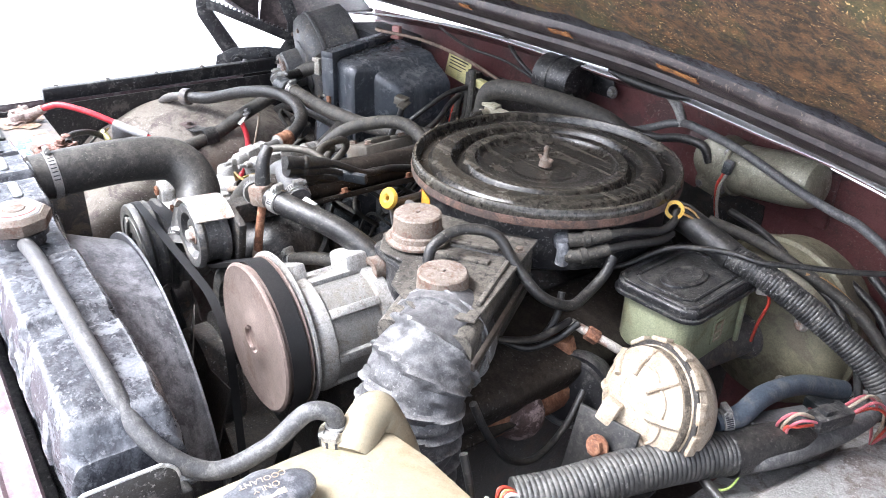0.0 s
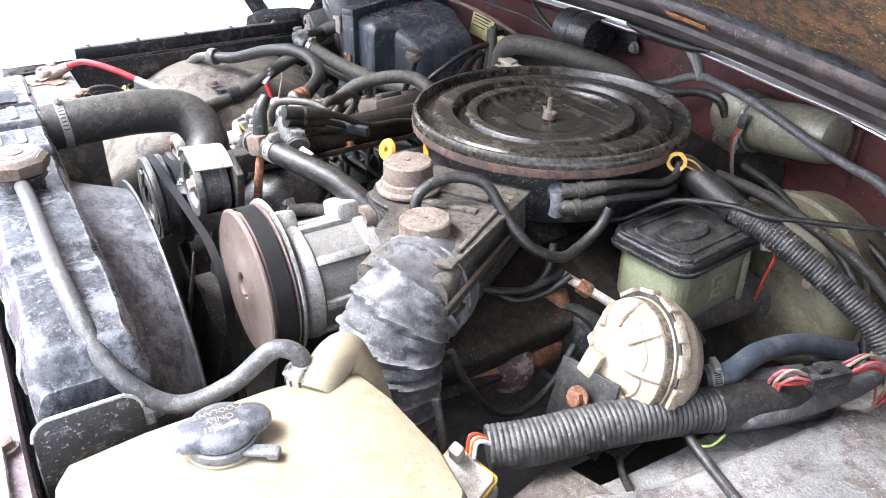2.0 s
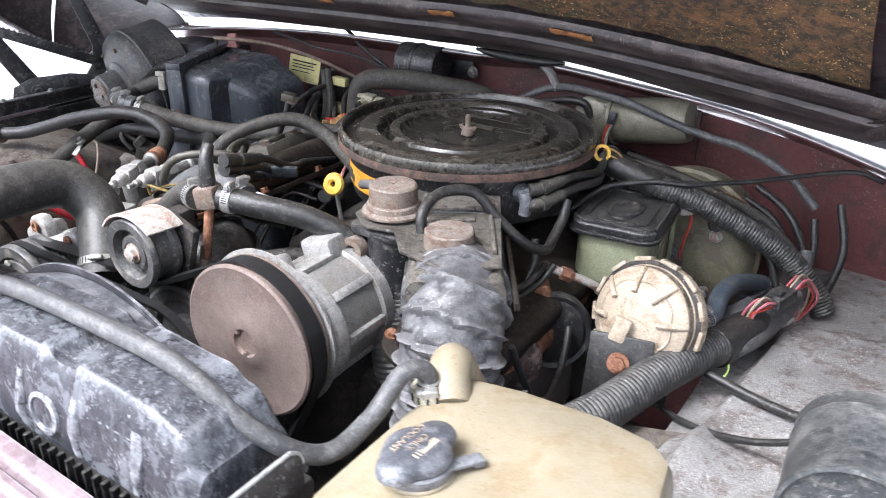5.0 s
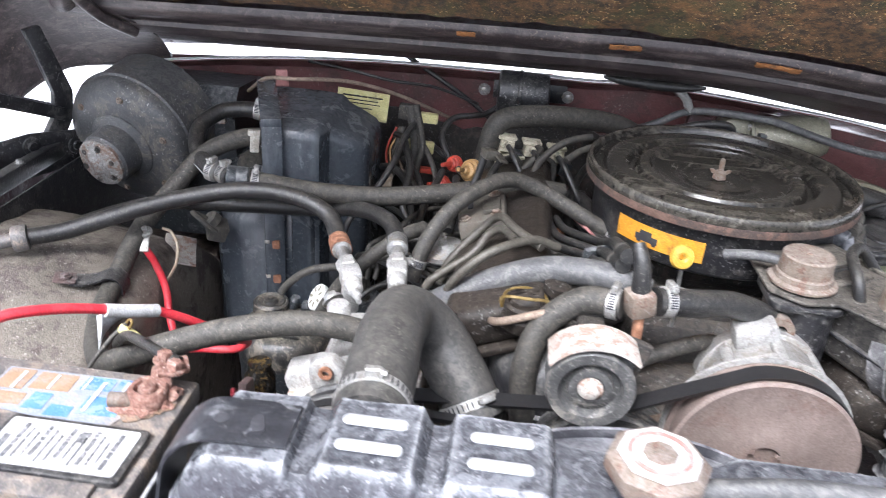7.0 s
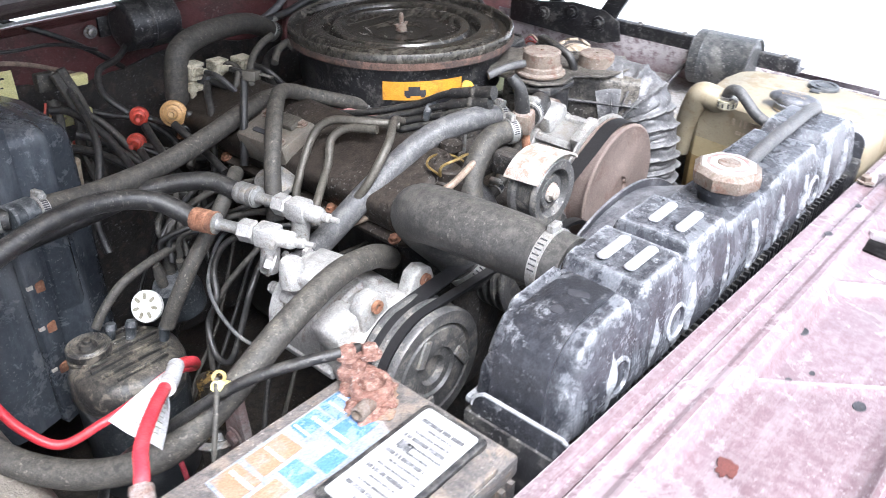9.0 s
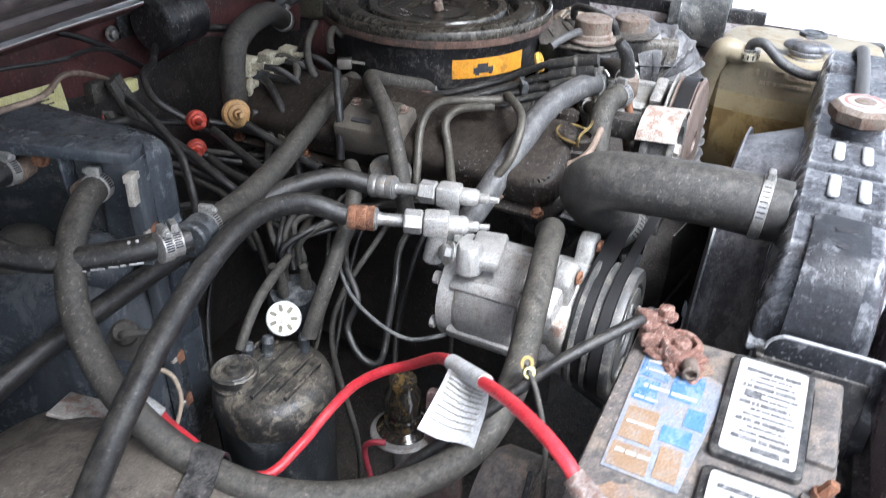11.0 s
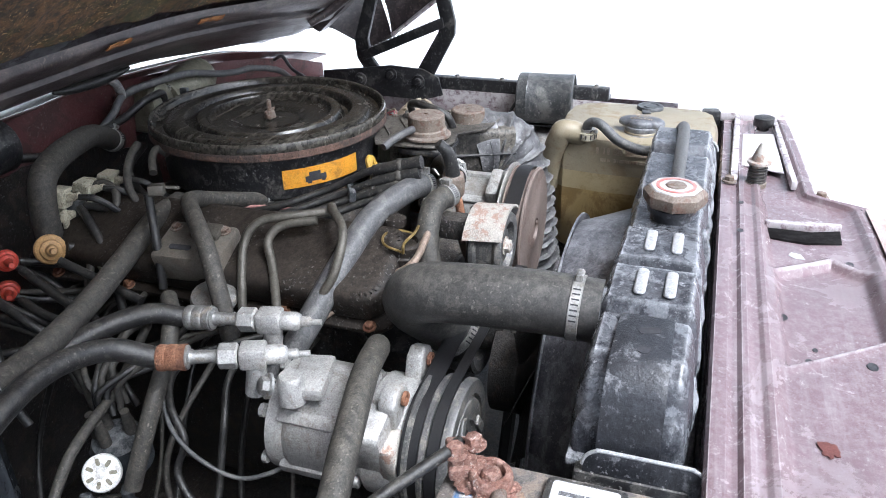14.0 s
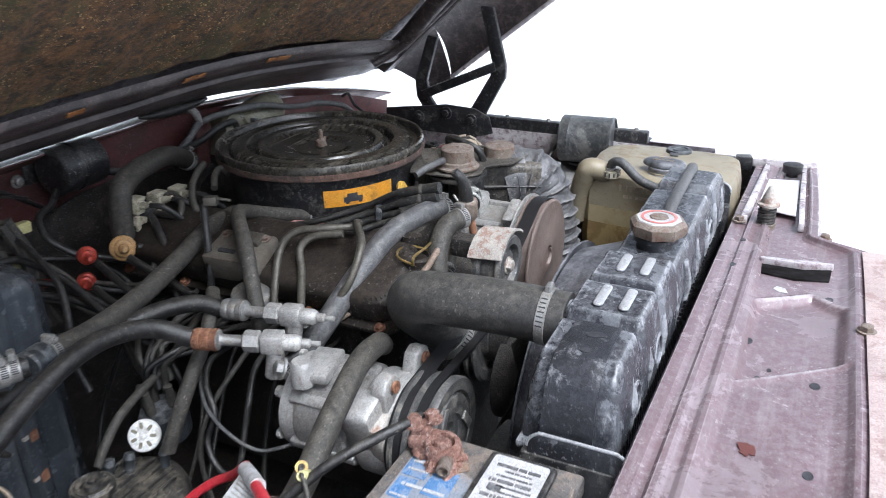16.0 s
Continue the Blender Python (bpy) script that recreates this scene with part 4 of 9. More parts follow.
def hinge(x, y, side, label, turn=0):
    """Hood hinge: a base plate with bolt bosses, two arms and a coil spring."""
    t = thing("hinge_assembly", (x, y, 0.98), label, "hinge", "hood hinges")
    f = Matrix.Translation((x, y, 0)) @ Matrix.Rotation(radians(turn), 4, "Z") @ Matrix(((0, 0, side, 0), (1, 0, 0, 0), (0, 1, 0, 0.98), (0, 0, 0, 1)))
    plate = [(-0.15, -0.03), (-0.14, 0.012), (-0.10, 0.030), (-0.02, 0.034), (0.05, 0.024), (0.16, 0.010), (0.16, -0.04), (-0.1, -0.045)]
    part("base_plate", prism(plate, 0.005, f, 0.0015), BLACK, t)
    for a, b in ((-0.09, 0.0), (-0.02, 0.012), (0.06, -0.005)):
        bm = lathe(f @ Vector((a, b, 0.0)), f.to_3x3() @ Vector((0, 0, -1)), [(0.016, 0), (0.015, 0.003), (0.009, 0.004), (0.008, 0.010), (0, 0.010)], 18)
        part("boss", bm, BLACK, t)
    for pts in ([(-0.006, -0.006), (0.034, 0.05), (0.04, 0.09), (0.006, 0.20), (0.034, 0.205), (0.074, 0.09), (0.070, 0.045), (0.038, -0.006)], [(-0.115, -0.004), (-0.178, 0.11), (-0.180, 0.14), (-0.145, 0.28), (-0.112, 0.28), (-0.145, 0.14), (-0.138, 0.115), (-0.066, -0.004)]):
        part("arm", prism(pts, 0.014, f @ Matrix.Translation((0, 0, 0.008)), 0.002), BLACK, t)
    part("link", prism([(-0.15, 0.150), (-0.155, 0.128), (0.05, 0.040), (0.055, 0.062)], 0.004, f @ Matrix.Translation((0, 0, 0.004)), 0.0015), BLACK, t)
    a, b = f @ Vector((0.045, 0.055, 0.024)), f @ Vector((-0.145, 0.135, 0.024))
    d = (b - a)
    m = axis_frame(a, d)
    pts = [m @ Vector((0.011 * math.cos(k * 0.8), 0.011 * math.sin(k * 0.8), d.length * k / 150)) for k in range(151)]
    part("spring", tube(pts, 0.0024, 6, 1), BLACK, t)
    return t


hinge_d = hinge(0.62, 0.785, 1, "black steel hood hinge with coil spring on the driver's side")
hinge_p = hinge(-1.105, 0.80, -1, "black steel hood hinge with bolt bosses beside the blower", -28)

# dark under-tray and frame that close the bay below
tray = solo("under_tray", box((1.76, 1.36, 0.01), (-0.22, 0.44, 0.40), bevel=0.002), ENGINE, "dark greasy tray under the engine", "panel", kind="structure")


# ---- engine ----
def engine():
    t = thing("engine_block", (-0.03, 0.7, 0.5), "greasy dark iron engine block and intake below the air cleaner", "engine")
    part("block", box((0.30, 0.62, 0.40), (-0.05, 0.70, 0.66), bevel=0.03), ENGINE, t)
    for k in range(6):
        part("head_rib", box((0.34, 0.05, 0.10), (-0.05, 0.47 + 0.09 * k, 0.80), bevel=0.012), ENGINE, t)
    part("intake_manifold", box((0.22, 0.42, 0.10), (-0.02, 0.72, 0.90), bevel=0.02), ENGINE, t)
    for k in range(4):
        part("runner", tube([(-0.02, 0.56 + 0.11 * k, 0.95), (-0.12, 0.56 + 0.11 * k, 0.95), (-0.2, 0.56 + 0.11 * k, 0.90)], 0.024, 12, 6), ENGINE, t)
        part("runner", tube([(-0.02, 0.56 + 0.11 * k, 0.95), (0.08, 0.56 + 0.11 * k, 0.95), (0.16, 0.56 + 0.11 * k, 0.89)], 0.024, 12, 6), ENGINE, t)
    part("carburettor", merge(box((0.12, 0.15, 0.06), (0.0, 0.725, 0.975), bevel=0.008), lathe((0, 0.725, 0.99), (0, 0, 1), [(0.055, 0), (0.055, 0.03), (0.065, 0.03)], 28)), ENGINE, t)
    for s, x in ((-1, -0.29), (1, 0.16)):
        f = pose(x, 0.64, 0.975 if s < 0 else 0.90, 0, s * 22, 0)
        bm = prism(rounded(0.13, 0.52, 0.03), 0.05, f, 0.014, segs=3)
        prism(rounded(0.15, 0.54, 0.03), 0.008, f @ Matrix.Translation((0, 0, -0.006)), 0.002, bm)
        vc = part("valve_cover", bm, VALVE, t, "oily brown pressed steel valve cover")
        for k in range(5):
            for e in (-1, 1):
                part("cover_bolt", hexagon(f @ Vector((e * 0.069, -0.24 + 0.12 * k, 0.002)), f.to_3x3() @ Vector((0, 0, 1)), 0.006, 0.008), RUST, vc)
    # front timing cover and water pump
    bm = box((0.34, 0.10, 0.30), (-0.12, 0.40, 0.80), bevel=0.03)
    lathe((-0.15, 0.36, 0.86), (0, -1, 0), [(0.085, 0), (0.08, 0.03), (0.05, 0.04), (0.045, 0.09), (0, 0.09)], 30, bm)
    part("timing_cover", bm, ENGINE, t)
    return t


engine_ob = engine()


def air_cleaner():
    c = Vector((0, 0.725, 0))
    t = thing("air_cleaner", (0, 0.725, 1.0), "round black air cleaner with a dusty rust-edged lid on the carburettor", "air cleaner")
    z = 1.10
    part("housing", lathe((0, 0.725, 0), (0, 0, 1), [(0.06, 1.0), (0.165, 1.002), (0.174, 1.008), (0.176, 1.02), (0.176, z - 0.022)], 72), BLACK, t)
    lid = part("lid", lathe((0, 0.725, 0), (0, 0, 1), [
        (0.172, z - 0.021), (0.1915, z - 0.020), (0.193, z - 0.012), (0.1925, z - 0.003), (0.1905, z + 0.0008), (0.187, z + 0.0010), (0.184, z - 0.003), (0.181, z - 0.0115), (0.177, z - 0.013),
        (0.170, z - 0.012), (0.165, z - 0.006), (0.161, z - 0.0035), (0.150, z - 0.003), (0.137, z - 0.0035), (0.133, z - 0.008), (0.129, z - 0.017), (0.123, z - 0.018), (0.119, z - 0.010), (0.116, z - 0.006),
        (0.108, z - 0.0055), (0.102, z - 0.007), (0.098, z - 0.014), (0.093, z - 0.0165), (0.070, z - 0.0165), (0.050, z - 0.018), (0.042, z - 0.025), (0.025, z - 0.026), (0.012, z - 0.021), (0, z - 0.020)], 96), LID, t)
    part("rust_rim", lathe((0, 0.725, 0), (0, 0, 1), [(0.1895, z - 0.0245), (0.1935, z - 0.0235), (0.1942, z - 0.016), (0.1932, z - 0.0125), (0.191, z - 0.0125)], 96, closed=True),
         material("rust_edge", (0.095, 0.055, 0.041), 0.85, second=(0.16, 0.10, 0.076), dirt=(0.05, 0.04, 0.036), dirt_amount=0.6, dirt_scale=25, bump=0.4), lid, "rusted lower edge of the lid")
    bm = lathe((0, 0.725, z - 0.02), (0, 0, 1), [(0.004, 0), (0.004, 0.030), (0.0025, 0.033), (0, 0.033)], 10)
    part("stud", bm, RUST_CAP, lid)
    bm = lathe((0, 0.725, z - 0.017), (0, 0, 1), [(0.010, 0), (0.008, 0.010), (0.005, 0.012)], 14)
    for s in (-1, 1):
        prism([(0.003, 0.002), (0.013, 0.007), (0.016, 0.012), (0.011, 0.013), (0.004, 0.008)], 0.003, pose(0, 0.7265, z - 0.016, 90, 0, 0 if s > 0 else 180) if s > 0 else pose(0, 0.7235, z - 0.016, 90, 0, 180), 0.0008, bm)
    part("wing_nut", bm, RUST_CAP, lid, "rusty wing nut")
    def sticker(u, v):
        a = radians(214 + 42 * u)
        r = 0.1775
        return (r * math.cos(a), 0.725 + r * math.sin(a), 1.024 + 0.030 * v)
    st = part("sticker", sheet(sticker, 16, 2, 0.0004), ORANGE, t, "orange warning sticker with a small car drawing")

    def on_sticker(a0, a1, z0, z1):
        def at(u, v):
            a = radians(a0 + 18 + (a1 - a0) * u)
            return (0.1784 * math.cos(a), 0.725 + 0.1784 * math.sin(a), z0 + (z1 - z0) * v)
        return sheet(at, 5, 1, 0.0003)
    bm = on_sticker(207, 218, 1.031, 1.040)
    merge(bm, on_sticker(209, 215, 1.040, 1.046))
    for a in (208, 215.5):
        merge(bm, on_sticker(a, a + 2, 1.028, 1.031))
    part("car_drawing", bm, INK, st)
    return t


air_cleaner()


def snorkel():
    t = thing("intake_snorkel", (0.15, 0.47, 1.0), "black sheet steel intake snorkel with two rusty vacuum motors", "air intake")
    a, b = Vector((0.085, 0.56, 1.012)), Vector((0.205, 0.375, 1.000))
    d = (b - a).normalized()
    side = Vector((0, 0, 1)).cross(d).normalized()
    up = d.cross(side)

    def ring(p, w, h0, h1, r=0.012):
        o = []
        for x, y in rounded(w, h1 - h0, r, 3):
            o.append(p + side * x + up * (y + (h0 + h1) / 2))
        return o
    L = (b - a).length
    part("box", loft([ring(a + d * L * f, 0.112 - 0.004 * f, -0.035, 0.0445) for f in (0, 0.3, 0.31, 0.7, 0.71, 1.0)]), SNORKEL, t)
    bm = loft([ring(a + d * L * f, 0.122, 0.000, 0.004, 0.0015) for f in (0.05, 0.5, 1.0)])
    part("seam_flange", bm, BLACK, t)
    # stiffening ribs across the top
    for f in (0.22, 0.38):
        p = a + d * L * f + up * 0.042
        part("rib", tube([p - side * 0.035, p, p + side * 0.035], 0.005, 8, 4), BLACK, t)

    def motor(x, y, z, r, lab):
        bm = lathe((x, y, z - 0.036), (0, 0, 1), [(r * 1.32, 0), (r * 1.32, 0.003), (r * 1.14, 0.006), (r * 1.10, 0.012), (r * 1.02, 0.014), (r * 0.99, 0.034), (r * 0.92, 0.036), (0, 0.0365)], 36)
        m = part("vacuum_motor", bm, RUST_CAP, t, lab)
        part("nipple", lathe((x, y, z - 0.002), (0, 0, 1), [(0.003, 0), (0.003, 0.004), (0, 0.005)], 10), RUST_CAP, m)
    motor(0.160, 0.430, 1.074, 0.029, "rusty flat-topped vacuum motor")
    motor(0.053, 0.468, 1.094, 0.030, "rust-brown vacuum motor with a chalky top")
    f = pose(0.055, 0.466, 1.036, 0, 0, 0)
    part("side_branch", merge(prism(rounded(0.088, 0.088, 0.02), 0.010, f, 0.003), lathe((0.062, 0.455, 0.95), (0.0, 0.0, 1), [(0.033, 0), (0.033, 0.09), (0.036, 0.092)], 30)), BLACK, t)
    for q, w in (((0.098, 0.520), 0.07), ((0.118, 0.488), 0.07)):
        part("pressed_bar", box((w, 0.012, 0.005), (q[0], q[1], 1.0555), (0, 0, 33), 0.002), SNORKEL, t)
    part("pressed_bar", box((0.006, 0.13, 0.006), (0.180, 0.492, 1.0555), (0, 0, 33), 0.002), SNORKEL, t)
    for x, y in ((0.060, 0.510), (0.140, 0.560), (0.195, 0.410)):
        part("plate_screw", hexagon((x, y, 1.0535), (0, 0, 1), 0.005, 0.005), RUST_CAP, t)
    pl = [(0.005, 0.540), (0.010, 0.445), (0.045, 0.418), (0.085, 0.425), (0.122, 0.386), (0.188, 0.376), (0.236, 0.418), (0.130, 0.600)]
    part("top_plate", prism(pl, 0.004, Matrix.Translation((0, 0, 1.0500)), 0.0012), SNORKEL, t, "black pressed steel top plate with a chalky rusted edge")
    part("side_strip", box((0.006, 0.20, 0.010), (0.218, 0.472, 1.028), (0, 0, 33), 0.002), VALVE, t, "brown worn edge strip")
    return t


snorkel()

# corrugated ducts
part_duct = thing("intake_duct", (0.21, 0.35, 0.9), "grey corrugated fabric intake duct bending down in front of the snorkel", "duct")


def cord_duct(points, r, pitch, ridge):
    """A limp fabric duct: ridges where the cord runs, sagging a little askew."""
    bm = bmesh.new()
    line = spline(points, 24)
    along, total = [0.0], 0.0
    for a, b in zip(line, line[1:]):
        total += (b - a).length
        along.append(total)
    n = (line[1] - line[0]).orthogonal().normalized()
    rings, seg = [], 72
    steps = int(total / 0.0022)
    for i in range(steps + 1):
        d = total * i / steps
        j = max(1, min(len(line) - 1, next((k for k, v in enumerate(along) if v >= d), len(line) - 1)))
        f = (d - along[j - 1]) / max(1e-6, along[j] - along[j - 1])
        p, t = line[j - 1].lerp(line[j], f), (line[min(j + 1, len(line) - 1)] - line[max(j - 2, 0)]).normalized()
        n = (n - t * n.dot(t)).normalized()
        b = t.cross(n)
        ring = []
        for k in range(seg):
            a = 2 * math.pi * k / seg
            e = d + 0.007 * math.sin(a + 1.3 + 9 * d) + 0.003 * noise.noise(Vector((math.cos(a) * 1.5, math.sin(a) * 1.5, d * 30)))
            m = (e / pitch) % 1.0
            fold = 0.0018 * noise.noise(Vector((math.cos(a) * 0.9, math.sin(a) * 0.9, d * 170))) + 0.0018 * noise.noise(Vector((math.cos(a) * 1.2, math.sin(a) * 1.2, d * 22 + 5)))
            fold -= 0.0034 * max(0.0, 1 - 5 * abs(noise.noise(Vector((math.cos(a) * 1.1 + 3, math.sin(a) * 1.1, d * 75)))))
            ring.append(bm.verts.new(p + (n * math.cos(a) + b * math.sin(a)) * (r - 0.002 + ridge * math.exp(-((m - 0.5) / 0.085) ** 2) + fold)))
        rings.append(ring)
    for a, b in zip(rings, rings[1:]):
        for k in range(seg):
            bm.faces.new((a[k], a[(k + 1) % seg], b[(k + 1) % seg], b[k]))
    return bm


part("duct", cord_duct([(0.178, 0.418, 1.002), (0.195, 0.392, 1.004), (0.207, 0.366, 0.985), (0.211, 0.352, 0.945), (0.213, 0.345, 0.90), (0.218, 0.338, 0.83), (0.226, 0.33, 0.76), (0.236, 0.31, 0.66)], 0.0580, 0.0235, 0.0075), DUCT, part_duct)
part("collar", tube([(0.172, 0.428, 1.000), (0.182, 0.412, 1.004), (0.190, 0.400, 1.004)], 0.0615, 36, 4), DUCT, part_duct, "creased cuff over the snorkel mouth")
hot = thing("hot_air_tube", (0.07, 0.43, 0.85), "bright crinkled metal hot air tube under the side branch", "duct")
part("tube", tube([(0.062, 0.455, 0.975), (0.066, 0.445, 0.93), (0.08, 0.43, 0.87), (0.10, 0.43, 0.78)], 0.030, 22, 10, ribs=0.0022, pitch=0.007), STEEL, hot)


def radiator():
    t = thing("radiator", (-0.17, 0.06, 0.6), "radiator with a battered grey top tank and black fins", "radiator")
    rnd = random.Random(3)
    x0, x1 = -0.545, 0.215

    # pressed black tank: stepped blocks, valleys between them and a rolled edge
    steps = [(x0, 0.0), (x0 + 0.010, 0.045), (x0 + 0.028, 0.073), (-0.505, 0.083), (-0.447, 0.085), (-0.441, 0.076), (-0.428, 0.076), (-0.421, 0.088), (-0.352, 0.089), (-0.345, 0.075), (-0.332, 0.075), (-0.325, 0.087), (-0.252, 0.087),
             (-0.245, 0.073), (-0.22, 0.070), (-0.12, 0.070), (-0.10, 0.080), (0.02, 0.080), (0.035, 0.071), (0.055, 0.071), (0.07, 0.079), (0.15, 0.076), (0.185, 0.066), (0.205, 0.040), (x1, 0.0)]

    def high(x):
        for (a, p), (b, q) in zip(steps, steps[1:]):
            if a <= x <= b:
                f = (x - a) / (b - a)
                return p + (q - p) * f * f * (3 - 2 * f)
        return 0.0

    def tank(u, v):
        x = x0 + (x1 - x0) * u
        h = high(x)
        a = math.pi * v
        w = 0.0535 - 0.25 * max(0.0, 0.085 - h) * (0.6 if -0.5 < x < 0.18 else 0.3)
        c, s = math.cos(a), math.sin(a)
        y = 0.068 - w * math.copysign(abs(c) ** 0.72, c)
        zz = 0.988 + 1.11 * h * (min(1.0, s * 1.35) ** 0.8)
        return (x, y + 0.0012 * noise.noise(Vector((x * 30, v * 6, 1))), zz + 0.0012 * noise.noise(Vector((x * 40, v * 9, 5))))
    part("top_tank", sheet(tank, 170, 36, 0.0), TANK, t)
    part("seam", box((x1 - x0 + 0.02, 0.100, 0.010), ((x0 + x1) / 2, 0.070, 0.986), bevel=0.004), TANK, t)
    for k in range(9):
        x = x0 + 0.06 + k * 0.078
        part("front_rib", crumple(tube([(x, 0.021, 0.993), (x + 0.003, 0.019, 1.02), (x + 0.006, 0.026, 1.048)], 0.0075, 10, 5), (0.002, 60)), TANK, t)
    for xa, w, z0 in ((-0.387, 0.052, 1.0865), (-0.288, 0.050, 1.0845)):
        for e in (-0.016, 0.013):
            part("raised_bar", prism(rounded(w, 0.012, 0.0055), 0.004, pose(xa, 0.066 + e, z0, 0, 0, 0), 0.0022, segs=3), RIB_LIGHT, t, "raised bar in light grey for its gloss highlight")
    # strap plate over the passenger end, bent down to the bracket
    way = spline([Vector((a, 0, b)) for a, b in ((-0.448, 1.0845), (-0.49, 1.0855), (-0.522, 1.081), (-0.545, 1.058), (-0.553, 1.02), (-0.555, 0.995), (-0.556, 0.975), (-0.557, 0.955))], 5)

    def strap(u, v):
        p = way[round(v * (len(way) - 1))]
        f = abs(u - 0.5) * 2
        return (p.x, 0.066 + (u - 0.5) * (0.050 + 0.008 * v), p.z + 0.0015 * (1 - f ** 4) + 0.0006 * noise.noise(Vector((u * 5, v * 9, 0))))
    s = part("strap_plate", sheet(strap, 10, len(way) - 1, 0.003), TANK_BLACK, t, "black steel strap bent over the tank's end")
    part("slot", prism(rounded(0.010, 0.020, 0.004), 0.0006, pose(-0.475, 0.062, 1.0872, 0, 0, 20), 0), INK, s)
    part("hole", lathe((-0.505, 0.064, 1.0850), (0, 0, 1), [(0.006, 0), (0.006, 0.0016), (0, 0.0016)], 14), INK, s)
    for xa in (-0.47, -0.36, 0.02):
        part("dimple", lathe((xa, 0.0165, 1.018), (0, -1, 0.1), [(0.021, -0.004), (0.020, 0.002), (0.016, 0.003), (0.014, 0.0), (0, -0.001)], 24), TANK, t)
    bm = lathe((-0.175, 0.064, 1.055), (0, 0, 1), [(0.026, 0), (0.024, 0.02), (0.030, 0.022), (0.030, 0.028)], 30)
    part("filler_neck", bm, TANK_BLACK, t)
    cap = part("pressure_cap", lathe((-0.175, 0.062, 1.084), (0, 0, 1), [(0.030, 0.0), (0.036, 0.002), (0.0385, 0.008), (0.0385, 0.017), (0.033, 0.0225), (0.014, 0.0235), (0.012, 0.026), (0, 0.0265)], 8), RUST_CAP, t, "rusty eight-sided pressure cap with a faded red and white top")
    part("cap_label", lathe((-0.175, 0.062, 1.1068), (0, 0, 1), [(0.031, 0.0), (0.030, 0.0012), (0.015, 0.0016)], 8), WHITE, cap)
    bm = lathe((-0.175, 0.062, 1.1084), (0, 0, 1), [(0.024, 0), (0.024, 0.0006), (0.02, 0.0006), (0.02, 0.0)], 24, closed=True)
    part("red_ring", bm, material("faded_red", (0.5, 0.16, 0.14), 0.6, second=(0.6, 0.4, 0.38)), cap)
    # core fins
    bm = box((x1 - x0, 0.07, 0.46), ((x0 + x1) / 2, 0.06, 0.745), bevel=0.002)
    part("core", bm, ENGINE, t)
    bm = bmesh.new()
    for k in range(60):
        x = x0 + 0.006 + k * (x1 - x0 - 0.012) / 59
        box((0.004, 0.008, 0.44), (x, 0.022, 0.75), bevel=0, bm=bm)
    tagged(part("fin_block", bm, BLACK, t), kind="stuff")
    for x in (x0 - 0.012, x1 + 0.012):
        part("side_channel", box((0.024, 0.10, 0.50), (x, 0.06, 0.74), bevel=0.004), BLACK, t)
    # outlet for the upper hose
    part("outlet", lathe((-0.40, 0.10, 1.050), (0.0, 1, 0.02), [(0.029, 0), (0.029, 0.05), (0.031, 0.052), (0.029, 0.055)], 30), TANK, t)
    # thin metal brackets at the tank's ends
    for x, s in ((-0.575, 1), (0.235, -1)):
        m = pose(-0.566, 0.050, 0.945, 90, 0, 90) if s > 0 else pose(x, 0.056, 0.955, 90, 0, 90)
        br = part("end_bracket", prism(rounded(0.105, 0.140, 0.018) if s > 0 else rounded(0.088, 0.146, 0.018), 0.003, m, 0.001), TANK_BLACK, t, "thin bent steel bracket")
        o = [p for p in (rounded(0.105, 0.140, 0.018) if s > 0 else rounded(0.088, 0.146, 0.018)) if p[1] > -0.02]
        o.sort(key=lambda p: math.atan2(p[1] + 0.03, p[0]))
        part("rolled_edge", tube([m @ Vector((a, b, 0.0015)) for a, b in o], 0.0019, 8, 2), RIB_LIGHT, br, "light grey edge")
    return t


radiator()


def fan_shroud():
    t = thing("fan_shroud", (-0.16, 0.15, 0.8), "dusty grey plastic fan shroud behind the radiator", "fan shroud")
    cx, cz, R = -0.165, 0.795, 0.232

    def at(u, v):
        a = radians(-50 + 280 * u)
        y = 0.112 + 0.074 * v
        r = R - 0.01 * v
        # squarer towards the radiator
        q = 1 + 0.10 * (1 - v) * (abs(math.cos(a)) * abs(math.sin(a)) * 2)
        return (cx + r * q * math.cos(a) * 1.05, y, cz + r * q * math.sin(a))
    part("ring", sheet(at, 80, 8, 0.004), SHROUD, t)
    bm = sheet(lambda u, v: (cx + (R + 0.004 - 0.02 * v) * math.cos(radians(-50 + 280 * u)) * 1.02, 0.187 + 0.005 * v, cz + (R + 0.002 - 0.02 * v) * math.sin(radians(-50 + 280 * u))), 80, 1, 0.003)
    part("rear_lip", bm, SHROUD, t)
    fan = thing("cooling_fan", (-0.165, 0.24, 0.8), "dark steel cooling fan inside the shroud", "fan")
    part("hub", lathe((-0.165, 0.28, 0.80), (0, -1, 0), [(0.075, 0), (0.075, 0.04), (0.05, 0.05), (0.03, 0.08), (0, 0.08)], 30), ENGINE, fan)
    for k in range(7):
        a = 2 * math.pi * k / 7 + 0.2
        d, s = Vector((math.cos(a), 0, math.sin(a))), Vector((-math.sin(a), 0, math.cos(a)))
        c = Vector((-0.165, 0.225, 0.80))
        bm = sheet(lambda u, v: c + d * (0.05 + 0.09 * u) + s * (0.075 * (v - 0.5)) + Vector((0, 0.03 * (v - 0.5), 0)), 4, 3, 0.002)
        part("blade", bm, ENGINE, fan)
    return t


fan_shroud()


